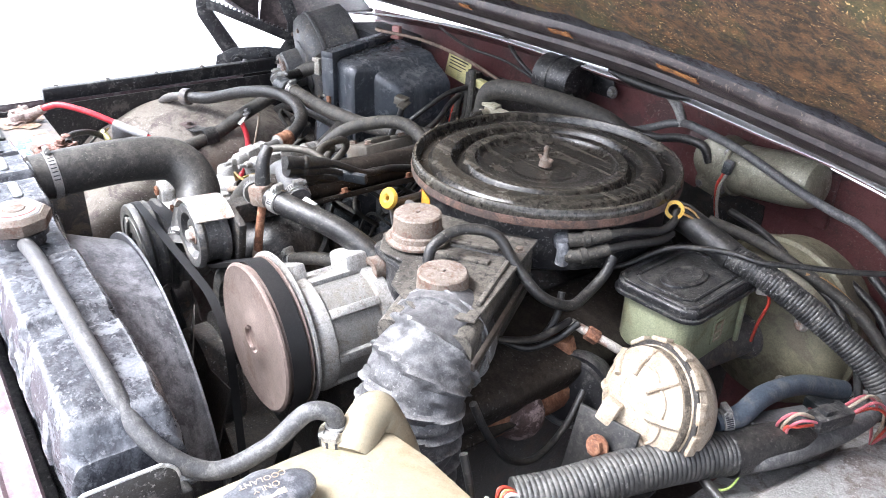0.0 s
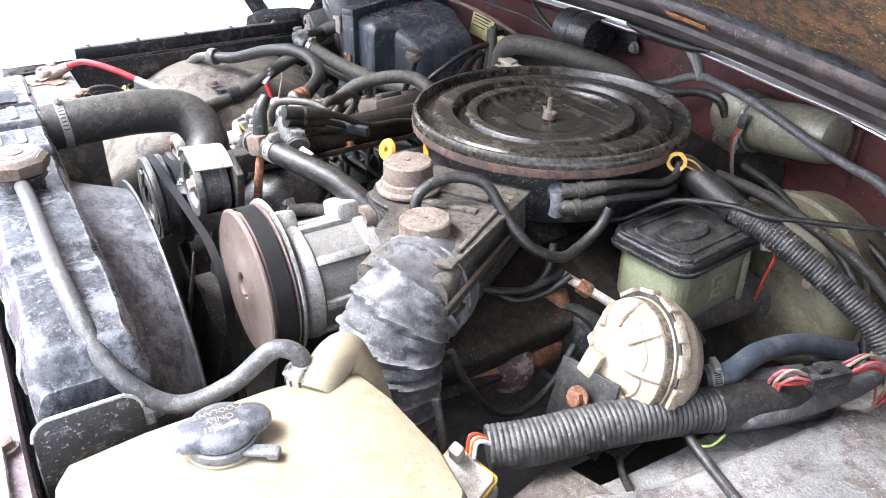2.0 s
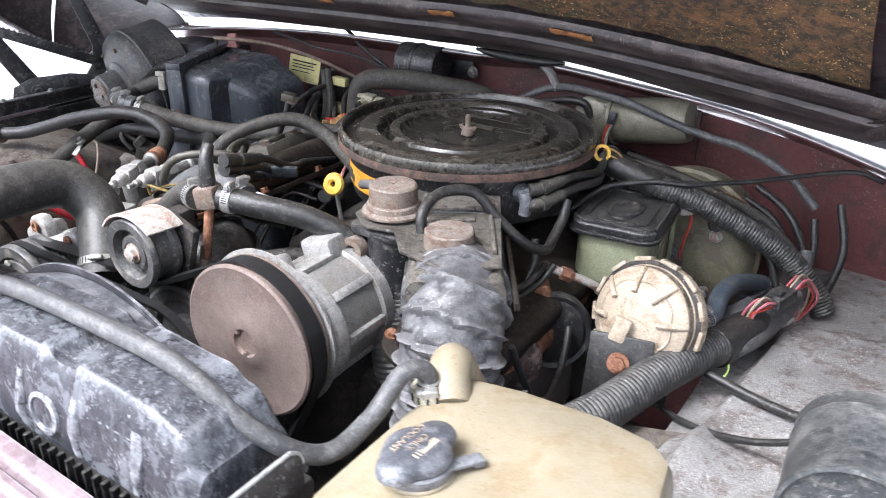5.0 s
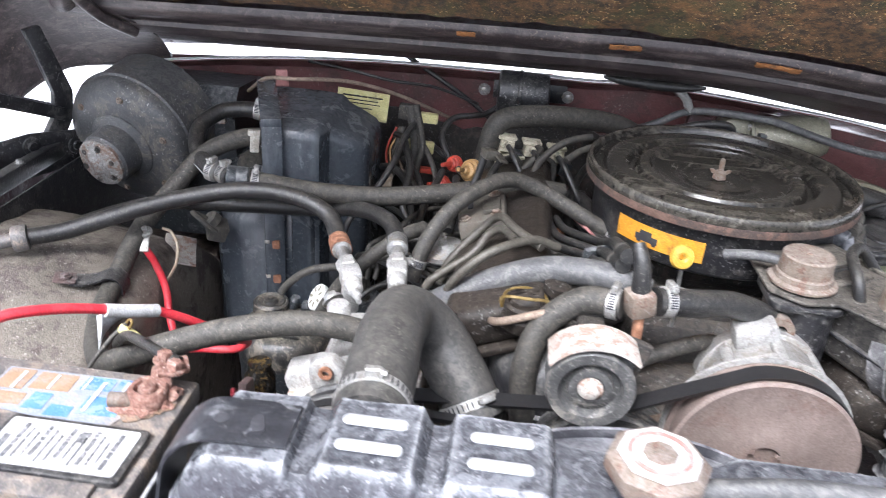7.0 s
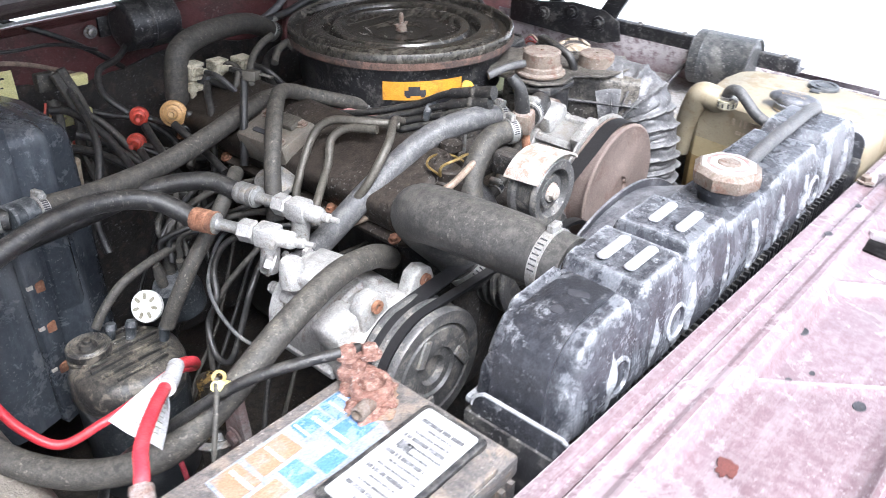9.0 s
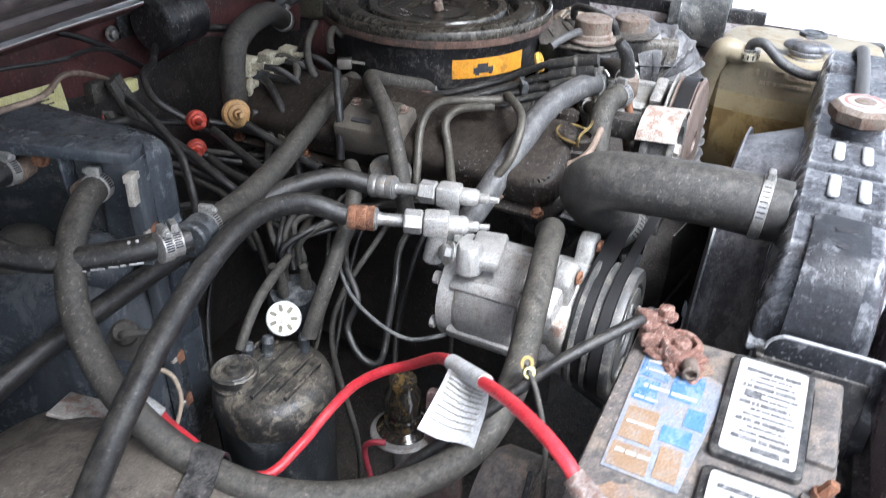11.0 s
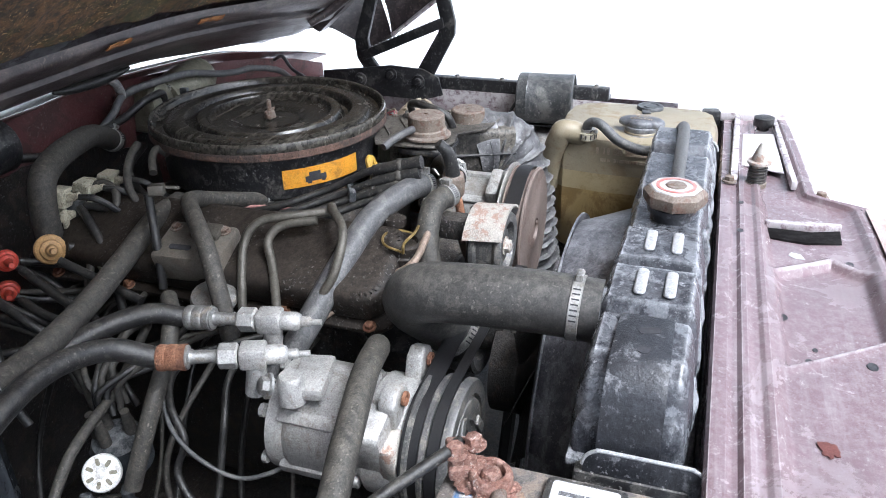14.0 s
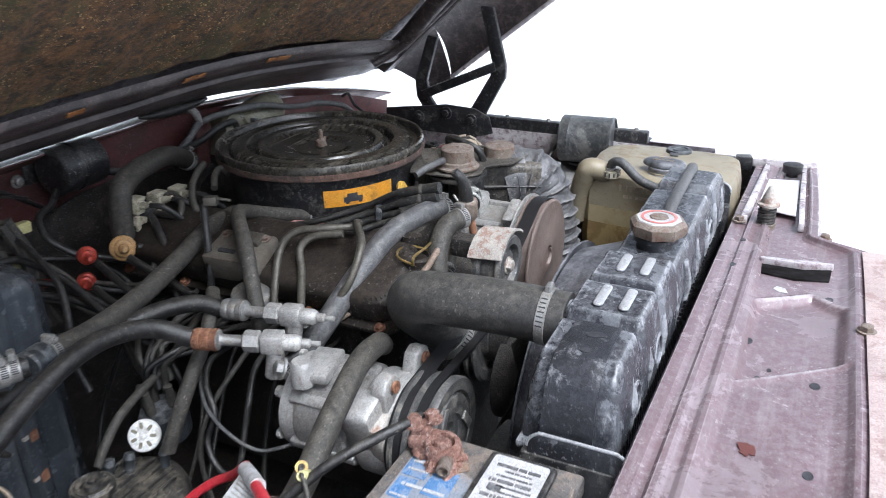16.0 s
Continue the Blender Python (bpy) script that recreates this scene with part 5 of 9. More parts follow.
def pump():
    """Belt-driven pump with a large plain pulley."""
    c = Vector((-0.013, 0.267, 0.945))
    t = thing("air_pump", c, "cast aluminium belt-driven pump with a large rusty brown disc pulley", "pump")
    p = part("pulley", lathe(c, (0, 1, 0), [(0, 0.004), (0.016, 0.004), (0.018, 0.0), (0.03, 0.001), (0.034, 0.004), (0.086, 0.0035), (0.093, 0.002), (0.0965, 0.004), (0.0965, 0.0065), (0.092, 0.009), (0.091, 0.034), (0.0965, 0.036), (0.0965, 0.038), (0.05, 0.039)], 72), PULLEY, t, "flat rusty brown pulley disc")
    for k in range(3):
        a = 2 * math.pi * k / 3 + 0.4
        part("pulley_bolt", hexagon(c + Vector((0.016 * math.cos(a), 0.003, 0.016 * math.sin(a))), (0, -1, 0), 0.003, 0.003), PULLEY, p)
    part("backing_ring", lathe(c + Vector((0, 0.040, 0)), (0, 1, 0), [(0.05, 0), (0.101, 0.001), (0.101, 0.004), (0.05, 0.006)], 60), ALU_DARK, t)
    bc = c + Vector((0.026, 0.052, 0.0))
    bm = lathe(bc, (0, 1, 0), [(0.04, -0.010), (0.064, -0.006), (0.072, 0.0), (0.075, 0.010), (0.075, 0.016), (0.068, 0.020), (0.068, 0.085), (0.073, 0.088), (0.073, 0.105), (0.064, 0.112), (0.03, 0.116), (0, 0.116)], 44)
    for k in range(8):
        a = 2 * math.pi * k / 8
        d = Vector((math.cos(a), 0, math.sin(a)))
        part("body_rib", box((0.012, 0.068, 0.010), bc + d * 0.069 + Vector((0, 0.052, 0)), (0, 90 - math.degrees(a), 0), 0.002), ALU_DARK, t)
    part("body", bm, ALU_DARK, t)
    part("mounting_lug", box((0.05, 0.035, 0.03), bc + Vector((-0.02, 0.085, 0.072)), (0, -15, 0), 0.007), ALU_DARK, t)
    part("mounting_lug", box((0.055, 0.02, 0.05), bc + Vector((-0.03, 0.012, 0.058)), (0, -25, 0), 0.006), ALU_DARK, t)
    m = bc + Vector((0.012, 0.096, 0.070))
    part("ear", merge(lathe(m, (0, 1, 0), [(0.008, 0), (0.017, 0), (0.017, 0.016), (0.008, 0.016)], 24, closed=True), box((0.02, 0.014, 0.03), m + Vector((-0.008, 0.008, -0.014)), (0, 25, 0), 0.003)), RUST_CAP, t, "rusty bolt ear")
    return t


pump()


def idler():
    c = Vector((-0.2, 0.262, 1.008))
    t = thing("idler_pulley", c, "grey grooved idler pulley under a rusty bracket plate", "pulley")
    part("wheel", lathe(c, (0, 1, 0), [(0, 0.010), (0.012, 0.010), (0.015, 0.006), (0.022, 0.007), (0.024, 0.013), (0.030, 0.013), (0.033, 0.002), (0.044, 0.001), (0.046, 0.004), (0.046, 0.009), (0.041, 0.014), (0.041, 0.034), (0.046, 0.038), (0.046, 0.044), (0.02, 0.046)], 56), PULLEY_GREY, t)
    part("belt_bolt", hexagon(c + Vector((0, 0.008, 0)), (0, -1, 0), 0.009, 0.010), RUSTY_STEEL, t)

    def plate(u, v):
        a = radians(150 - 105 * u)
        return (c.x + 0.004 + 0.058 * math.cos(a), c.y + 0.0 + 0.052 * v, c.z + 0.002 + 0.052 * math.sin(a) - 0.004 * v)
    part("bracket_plate", sheet(plate, 12, 3, 0.003), RUSTY_STEEL, t, "rust-flaked bent steel plate")
    part("arm", merge(box((0.05, 0.012, 0.14), c + Vector((0.02, 0.055, -0.03)), (0, 18, 0), 0.004), box((0.03, 0.05, 0.03), c + Vector((0, 0.07, 0.02)), (0, 0, 0), 0.004)), ENGINE, t)
    return t


idler()


def groove_pulley(c, r, depth, mat, name, label, spokes=0):
    t = thing(name, c, label, "pulley")
    prof = [(0, 0.012), (r * 0.2, 0.012), (r * 0.25, 0.0), (r * 0.45, 0.0), (r * 0.5, 0.010), (r * 0.72, 0.010), (r * 0.76, 0.003), (r * 0.94, 0.0), (r, 0.003)]
    n = max(1, round(depth / 0.014))
    for k in range(n):
        y = 0.006 + k * depth / n
        prof += [(r, y), (r * 0.88, y + 0.004), (r * 0.88, y + 0.006), (r, y + 0.010)]
    prof += [(r, depth + 0.006), (r * 0.3, depth + 0.008)]
    part("wheel", lathe(c, (0, 1, 0), prof, 56), mat, t)
    return t


groove_pulley((-0.165, 0.30, 0.87), 0.085, 0.045, PULLEY_GREY, "water_pump_pulley", "dark grooved water pump pulley behind the fan")


def compressor():
    c = Vector((-0.449, 0.245, 0.878))
    t = thing("ac_compressor", c, "cast aluminium air conditioning compressor with a black clutch pulley", "compressor")
    r = 0.079
    pl = part("clutch_pulley", lathe(c, (0, 1, 0), [(0, 0.012), (0.018, 0.012), (0.02, 0.004), (0.030, 0.004), (0.032, 0.0), (0.056, 0.0), (0.058, 0.006), (0.061, 0.006), (0.062, 0.0), (r - 0.002, 0.0), (r, 0.003), (r, 0.010), (r - 0.010, 0.016), (r - 0.010, 0.020), (r, 0.027), (r, 0.032), (r - 0.010, 0.038), (r - 0.010, 0.04), (r, 0.046), (r, 0.05), (0.04, 0.052)], 64), PULLEY_GREY, t)
    for k in range(3):
        a = 2 * math.pi * k / 3
        part("clutch_spring", box((0.012, 0.004, 0.034), c + Vector((0.044 * math.cos(a), -0.002, 0.044 * math.sin(a))), (0, 90 - math.degrees(a) + 55, 0), 0.0015), STEEL, pl)
    b = c + Vector((0, 0.055, 0))
    bm = lathe(b, (0, 1, 0), [(0.04, 0), (0.066, 0.002), (0.070, 0.008), (0.070, 0.045), (0.064, 0.052), (0.064, 0.062), (0.069, 0.066), (0.069, 0.135), (0.063, 0.145), (0.066, 0.150), (0.066, 0.165), (0.05, 0.172), (0, 0.172)], 52)
    for k in range(6):
        a = 2 * math.pi * k / 6 + 0.4
        d = Vector((math.cos(a), 0, math.sin(a)))
        box((0.016, 0.10, 0.014), b + d * 0.066 + Vector((0, 0.10, 0)), (0, 90 - math.degrees(a), 0), 0.004, bm)
        lathe(b + d * 0.062 + Vector((0, 0.168, 0)), (0, 1, 0), [(0.008, 0), (0.008, 0.006), (0, 0.006)], 8, bm)
    part("body", bm, ALU, t)
    # front mounting ears with bolt holes
    for x, z, w in ((-0.035, 0.075, -12), (0.045, 0.072, 18)):
        ear = part("mounting_ear", prism([(-0.022, -0.02), (-0.020, 0.012), (-0.008, 0.022), (0.010, 0.020), (0.020, 0.006), (0.022, -0.02)], 0.020, Matrix.Translation(b + Vector((x, 0.026, z))) @ pose(0, 0, 0, 90, w, 0), 0.003), ALU, t)
        part("bolt_hole", lathe(b + Vector((x, 0.004, z + 0.0075)), (0, -1, 0), [(0.004, 0), (0.008, 0), (0.008, 0.004), (0.004, 0.004)], 16, closed=True), RUST, ear)
    part("casting", crumple(box((0.05, 0.045, 0.075), b + Vector((-0.055, 0.035, 0.035)), (0, -20, 0), 0.008), (0.003, 50)), ALU, t)
    part("casting", crumple(box((0.035, 0.022, 0.06), b + Vector((-0.058, 0.012, 0.02)), (0, -14, 0), 0.006), (0.003, 60)), RUSTY_STEEL, t, "rust-streaked cast boss")
    # valve block on top
    blk = part("valve_block", merge(box((0.07, 0.04, 0.016), b + Vector((-0.02, 0.120, 0.074)), (0, 0, 12), 0.005), lathe(b + Vector((-0.05, 0.13, 0.062)), (0, 0, 1), [(0.016, 0), (0.015, 0.03), (0.012, 0.034)], 20)), ALU, t)
    part("bolt", hexagon(b + Vector((-0.062, 0.150, 0.085)), (-0.6, 0.6, 0.4), 0.010, 0.012), STEEL, blk)

    def fitting(p, d, crimp, lab):
        d = Vector(d).normalized()
        p = Vector(p)
        ft = part("hose_fitting", lathe(p, d, [(0.012, 0), (0.0135, 0.002), (0.0135, 0.010), (0.0115, 0.012), (0.0135, 0.014), (0.0135, 0.022), (0.0115, 0.024), (0.0135, 0.026), (0.0135, 0.034), (0.009, 0.036), (0.0075, 0.040), (0.0075, 0.068), (0.008, 0.068)], 24), STEEL, t, lab)
        part("nut", lathe(p + d * 0.066, d, [(0.0125, 0), (0.0145, 0.002), (0.0145, 0.020), (0.0125, 0.022)], 6), ALU, ft)
        part("valve", merge(box((0.026, 0.026, 0.030), p + d * 0.104, tuple(math.degrees(v) for v in d.to_track_quat("Z", "Y").to_euler()), 0.004), lathe(p + d * 0.116, d, [(0.011, 0), (0.011, 0.020), (0.009, 0.024), (0.006, 0.026), (0.006, 0.036), (0.0035, 0.038), (0.0035, 0.05), (0, 0.05)], 12)), ALU, ft)
        part("crimp", lathe(p, d, [(0.0138, 0.001), (0.0148, 0.003), (0.0148, 0.009), (0.0138, 0.011), (0.0148, 0.014), (0.0148, 0.021), (0.0138, 0.023), (0.0148, 0.027), (0.0148, 0.032)], 24), crimp, ft)
        part("elbow", tube([p + d * 0.105, p + d * 0.105 + Vector((0.0, 0, -0.02)), p + d * 0.10 + Vector((0, 0, -0.05))], 0.012, 12, 5), ALU, ft)
    fitting((-0.453, 0.590, 0.990), (0.03, -0.18, 0.008), STEEL, "dull steel hose fitting with a service valve")
    fitting((-0.534, 0.572, 0.990), (0.065, -0.16, -0.004), RUST, "dull steel hose fitting with a rusty crimp")
    return t


compressor()


def belt(pulleys, y, w, label, thick=0.007, under=None):
    """A V-belt laid round pulleys given as (x, z, r), in order."""
    hull = []
    for x, z, r in pulleys:
        hull += [(x + r * math.cos(2 * math.pi * k / 48), z + r * math.sin(2 * math.pi * k / 48)) for k in range(48)]
    hull.sort()

    def half(pts):
        o = []
        for p in pts:
            while len(o) > 1 and (o[-1][0] - o[-2][0]) * (p[1] - o[-2][1]) - (o[-1][1] - o[-2][1]) * (p[0] - o[-2][0]) <= 0:
                o.pop()
            o.append(p)
        return o[:-1]
    loop = half(hull) + half(hull[::-1])
    if under:
        # pressed down by a tensioner on its top run
        x, z, r = under
        k = max(range(len(loop)), key=lambda i: math.dist(loop[i - 1], loop[i]) if loop[i - 1][1] > 0.9 and loop[i][1] > 0.9 else 0)
        arc = [(x + r * math.cos(radians(a)), z + r * math.sin(radians(a))) for a in range(238, 310, 8)]
        loop = loop[:k] + (arc if loop[k - 1][0] < loop[k][0] else arc[::-1]) + loop[k:]
    cx, cz = sum(p[0] for p in loop) / len(loop), sum(p[1] for p in loop) / len(loop)
    bm = bmesh.new()
    rings = []
    n = len(loop)
    for i, (x, z) in enumerate(loop):
        a, b = loop[i - 1], loop[(i + 1) % n]
        t = Vector((b[0] - a[0], 0, b[1] - a[1])).normalized()
        o = Vector((t.z, 0, -t.x))
        p = Vector((x, y, z))
        rings.append([bm.verts.new(q) for q in (p - Vector((0, w / 2, 0)) + o * thick * 0.4, p + Vector((0, w / 2, 0)) + o * thick * 0.4, p + Vector((0, w * 0.3, 0)) - o * thick * 0.6, p - Vector((0, w * 0.3, 0)) - o * thick * 0.6)])
    for i in range(n):
        a, b = rings[i], rings[(i + 1) % n]
        for k in range(4):
            bm.faces.new((a[k], a[(k + 1) % 4], b[(k + 1) % 4], b[k]))
    return solo("drive_belt", bm, BELT, label, "belt", "drive belts")


belt([(-0.013, 0.945, 0.0945), (-0.449, 0.878, 0.073), (-0.165, 0.60, 0.08)], 0.2885, 0.022, "wide black rubber drive belt over the pump and under the idler", under=(-0.2, 1.008, 0.047))
belt([(-0.449, 0.878, 0.077), (-0.165, 0.87, 0.078), (-0.165, 0.60, 0.08)], 0.262, 0.012, "worn black rubber drive belt round the compressor clutch")


# ---- hoses and cables ----
def hose(name, pts, r, mat, label, clamps=(), seg=14, ribs=0.0, pitch=0.006, category="hose"):
    t = thing(name, pts[0], label, category)
    part("hose_body", tube(pts, r, seg, 10, ribs, pitch), mat, t)
    line = spline(pts, 10)
    for f in clamps:
        i = min(len(line) - 2, max(0, round(f * (len(line) - 1))))
        clamp(line[i], line[i + 1] - line[i], r + 0.0004, parent=t)
    return t


def wire(name, pts, r, mat, label, category="cable", group=""):
    return solo(name, tube(pts, r, 16 if r > 0.004 else 10, 8), mat, label, category, group)


hose("upper_radiator_hose", [(-0.400, 0.115, 1.053), (-0.402, 0.18, 1.055), (-0.405, 0.26, 1.052), (-0.398, 0.315, 1.040), (-0.368, 0.335, 1.005), (-0.335, 0.315, 0.965), (-0.312, 0.292, 0.93)], 0.0335, RAD_HOSE,
     "thick black radiator hose with a steel clamp", (0.06, 0.93), 24)
hose("overflow_hose", [(-0.14, 0.062, 1.078), (-0.07, 0.064, 1.088), (0.05, 0.066, 1.089), (0.14, 0.07, 1.080), (0.205, 0.085, 1.035), (0.235, 0.125, 1.000), (0.245, 0.175, 1.008), (0.252, 0.215, 1.036), (0.262, 0.236, 1.030), (0.264, 0.238, 1.008)], 0.0088, RUBBER_GREY,
     "grey weathered overflow hose from the radiator cap to the bottle", (0.97,))
hose("heater_hose", [(-0.70, 0.645, 1.035), (-0.60, 0.672, 1.015), (-0.50, 0.70, 1.006), (-0.40, 0.722, 1.014), (-0.30, 0.74, 1.030), (-0.22, 0.76, 1.02)], 0.0145, RUBBER_DUSTY, "long dusty heater hose across the back of the engine", (0.03,))
hose("heater_hose", [(-0.712, 0.642, 1.036), (-0.745, 0.665, 1.036), (-0.785, 0.715, 1.030), (-0.815, 0.765, 1.034), (-0.822, 0.805, 1.052), (-0.80, 0.838, 1.068), (-0.765, 0.852, 1.072), (-0.735, 0.856, 1.070)], 0.0135, RUBBER, "black heater hose looped back to the heater core", (0.05, 0.97))
dots = bmesh.new()
for p in ((-0.7555, 0.667, 1.0485), (-0.7605, 0.673, 1.0480)):
    bmesh.ops.create_icosphere(dots, subdivisions=2, radius=0.0018, matrix=Matrix.Translation(p))
solo("paint_dots", dots, WHITE, "two white paint dots on the heater hose", "paint mark")
mark = bmesh.new()
for k, (u, w) in enumerate(((0.05, 0.006), (0.13, 0.008), (0.25, 0.005), (0.36, 0.009), (0.50, 0.006), (0.58, 0.006), (0.72, 0.008), (0.85, 0.005))):
    q = Vector((-0.752, 0.664, 1.0290)).lerp(Vector((-0.800, 0.730, 1.022)), u)
    box((w, 0.0012, 0.0035), q + Vector((-0.0080, -0.0068, 0.0)), (38, 0, -54), 0, mark)
solo("hose_print", mark, WHITE, "worn white print along the heater hose", "print")
hose("heater_hose", [(-0.690, 0.778, 1.055), (-0.735, 0.758, 1.055), (-0.785, 0.727, 1.035), (-0.822, 0.69, 0.99), (-0.850, 0.62, 0.945), (-0.852, 0.54, 0.905), (-0.838, 0.46, 0.89), (-0.80, 0.38, 0.895), (-0.75, 0.318, 0.925), (-0.690, 0.300, 0.962), (-0.60, 0.315, 0.992), (-0.51, 0.335, 1.002), (-0.44, 0.352, 0.985), (-0.39, 0.375, 0.95)], 0.0145, RUBBER_DUSTY,
     "dusty heater hose sagging over the inner wing round the compressor", (0.02,))
hose("ac_hose", [(-0.453, 0.592, 0.990), (-0.475, 0.63, 1.000), (-0.53, 0.675, 0.992), (-0.62, 0.715, 0.965), (-0.72, 0.735, 0.95), (-0.86, 0.745, 0.935), (-0.95, 0.755, 0.905), (-1.03, 0.76, 0.87)], 0.0125, RUBBER, "black air conditioning hose running to the heater box")
ac = hose("ac_hose", [(-0.534, 0.574, 0.990), (-0.560, 0.61, 1.010), (-0.62, 0.625, 1.025), (-0.70, 0.615, 1.027), (-0.80, 0.595, 1.005), (-0.875, 0.575, 0.980), (-0.932, 0.555, 0.962), (-0.985, 0.526, 0.957)], 0.0125, RUBBER, "glossy black air conditioning hose over the inner wing")
part("end_collar", lathe((-0.972, 0.533, 0.958), (-0.86, -0.48, -0.08), [(0.013, 0), (0.018, 0.001), (0.019, 0.004), (0.019, 0.018), (0.017, 0.021), (0.013, 0.021)], 26), BATTERY, ac, "dull grey crimped end collar")
part("end_pipe", tube([(-0.985, 0.526, 0.957), (-1.02, 0.505, 0.950), (-1.05, 0.49, 0.93), (-1.06, 0.485, 0.89)], 0.010, 12, 6), BATTERY, ac)
hose("vacuum_hose", [(-0.427, 0.553, 0.95), (-0.408, 0.574, 1.005), (-0.378, 0.604, 1.044), (-0.339, 0.645, 1.063), (-0.308, 0.673, 1.066), (-0.278, 0.686, 1.057), (-0.237, 0.686, 1.039), (-0.178, 0.666, 1.016), (-0.14, 0.655, 1.0)], 0.0115, RUBBER_DUSTY, "dusty rubber hose arching to the air cleaner", (0.05, 0.96))
hose("breather_hose", [(-0.35, 0.882, 0.98), (-0.348, 0.885, 1.035), (-0.335, 0.888, 1.080), (-0.295, 0.905, 1.092), (-0.22, 0.94, 1.087), (-0.13, 0.98, 1.070), (-0.06, 1.0, 1.035)], 0.0185, RUBBER_DUSTY, "thick black breather hose bent in front of the firewall", (0.04, 0.97), 18)
hose("tee_hose", [(-0.135, 0.358, 1.068), (-0.09, 0.375, 1.062), (-0.03, 0.41, 1.045), (0.03, 0.44, 1.005), (0.065, 0.445, 0.94), (0.07, 0.43, 0.86)], 0.0155, RUBBER, "black heater hose dropping beside the pump", (0.06,))
hose("tee_hose", [(-0.170, 0.352, 1.062), (-0.21, 0.365, 1.055), (-0.25, 0.36, 1.02), (-0.265, 0.345, 0.97), (-0.26, 0.34, 0.90)], 0.0155, RUBBER_DUSTY, "dusty black hose from the tee down to the water pump", (0.06,))
hose("bypass_hose", [(-0.135, 0.40, 1.055), (-0.19, 0.41, 1.065), (-0.255, 0.435, 1.050), (-0.33, 0.45, 1.01), (-0.40, 0.47, 0.955), (-0.45, 0.50, 0.90)], 0.0165, RUBBER_GREY, "dusty grey coolant hose over the valve cover", (0.03, 0.97))
stat = thing("thermostat_housing", (-0.235, 0.41, 0.94), "black domed thermostat housing under the hose tee", "housing")
part("dome", lathe((-0.235, 0.405, 0.935), (0.05, -0.35, 1), [(0.072, -0.05), (0.072, 0.0), (0.066, 0.022), (0.050, 0.042), (0.028, 0.052), (0, 0.054)], 40), BLACK, stat)
part("rim", lathe((-0.235, 0.405, 0.935), (0.05, -0.35, 1), [(0.072, -0.012), (0.078, -0.010), (0.078, -0.002), (0.072, 0.0)], 40), BLACK, stat)
hose("small_bypass_hose", [(-0.19, 0.385, 0.945), (-0.155, 0.39, 0.955), (-0.11, 0.40, 0.975), (-0.06, 0.42, 0.985), (-0.02, 0.45, 0.97)], 0.0095, RUBBER_DUSTY, "short dusty hose with a worm clamp beside the thermostat housing", (0.25, 0.9))
tee = thing("hose_tee", (-0.152, 0.355, 1.06), "corroded metal hose tee with two clamps and a black riser", "fitting")
part("body", box((0.03, 0.03, 0.03), (-0.152, 0.355, 1.067), (0, -8, 20), 0.006), RUST_CAP, tee)
part("riser", tube([(-0.152, 0.355, 1.075), (-0.156, 0.36, 1.11), (-0.162, 0.372, 1.128)], 0.0095, 14, 6, taper=lambda f: 1.15 - 0.4 * f), RUBBER, tee)
part("drain", tube([(-0.150, 0.352, 1.055), (-0.15, 0.345, 1.02), (-0.155, 0.342, 0.985)], 0.006, 10, 5), RUST, tee)
coup = thing("hose_coupling", (-0.703, 0.643, 1.035), "grey plastic hose coupling with two clamps", "fitting")
part("body", lathe((-0.718, 0.639, 1.036), (0.93, 0.25, -0.1), [(0.0165, 0), (0.0185, 0.002), (0.0185, 0.012), (0.0175, 0.014), (0.0185, 0.016), (0.0185, 0.030), (0.0165, 0.032)], 26), PLASTIC, coup)
clamp((-0.742, 0.648, 1.040), (0.9, -0.3, -0.1), 0.014, parent=coup)

# battery cables
wire("red_cable", [(-0.833, 0.596, 0.925), (-0.822, 0.60, 0.898), (-0.806, 0.592, 0.862), (-0.792, 0.568, 0.825), (-0.766, 0.538, 0.800), (-0.721, 0.524, 0.810), (-0.674, 0.52, 0.819), (-0.648, 0.501, 0.846), (-0.638, 0.47, 0.873), (-0.640, 0.435, 0.898), (-0.665, 0.39, 0.945), (-0.70, 0.355, 0.980), (-0.73, 0.318, 1.0), (-0.765, 0.275, 1.022), (-0.798, 0.235, 1.034), (-0.812, 0.213, 1.030), (-0.819, 0.203, 1.025)], 0.0058, RED, "bright red battery cable")
wire("red_cable", [(-0.655, 0.455, 0.787), (-0.66, 0.468, 0.786), (-0.66, 0.480, 0.772), (-0.66, 0.478, 0.745), (-0.66, 0.468, 0.71), (-0.66, 0.462, 0.68)], 0.0036, material("dull_red_insulation", (0.22, 0.022, 0.035), 0.4, second=(0.28, 0.05, 0.06)), "short red cable end with a torn sleeve")
crimp = thing("yellow_crimp", (-0.698, 0.282, 0.995), "yellow crimped wire end beside the battery cable", "terminal")
part("sleeve", lathe((-0.688, 0.285, 0.988), (-0.74, -0.20, 0.63), [(0.0035, 0), (0.0055, 0.001), (0.0060, 0.006), (0.0060, 0.020), (0.0048, 0.024), (0.0030, 0.024), (0.0026, 0.010)], 18), YELLOW_TAG, crimp)
tag = thing("cable_tag", (-0.72, 0.34, 0.98), "white paper tag folded round the red cable", "tag")


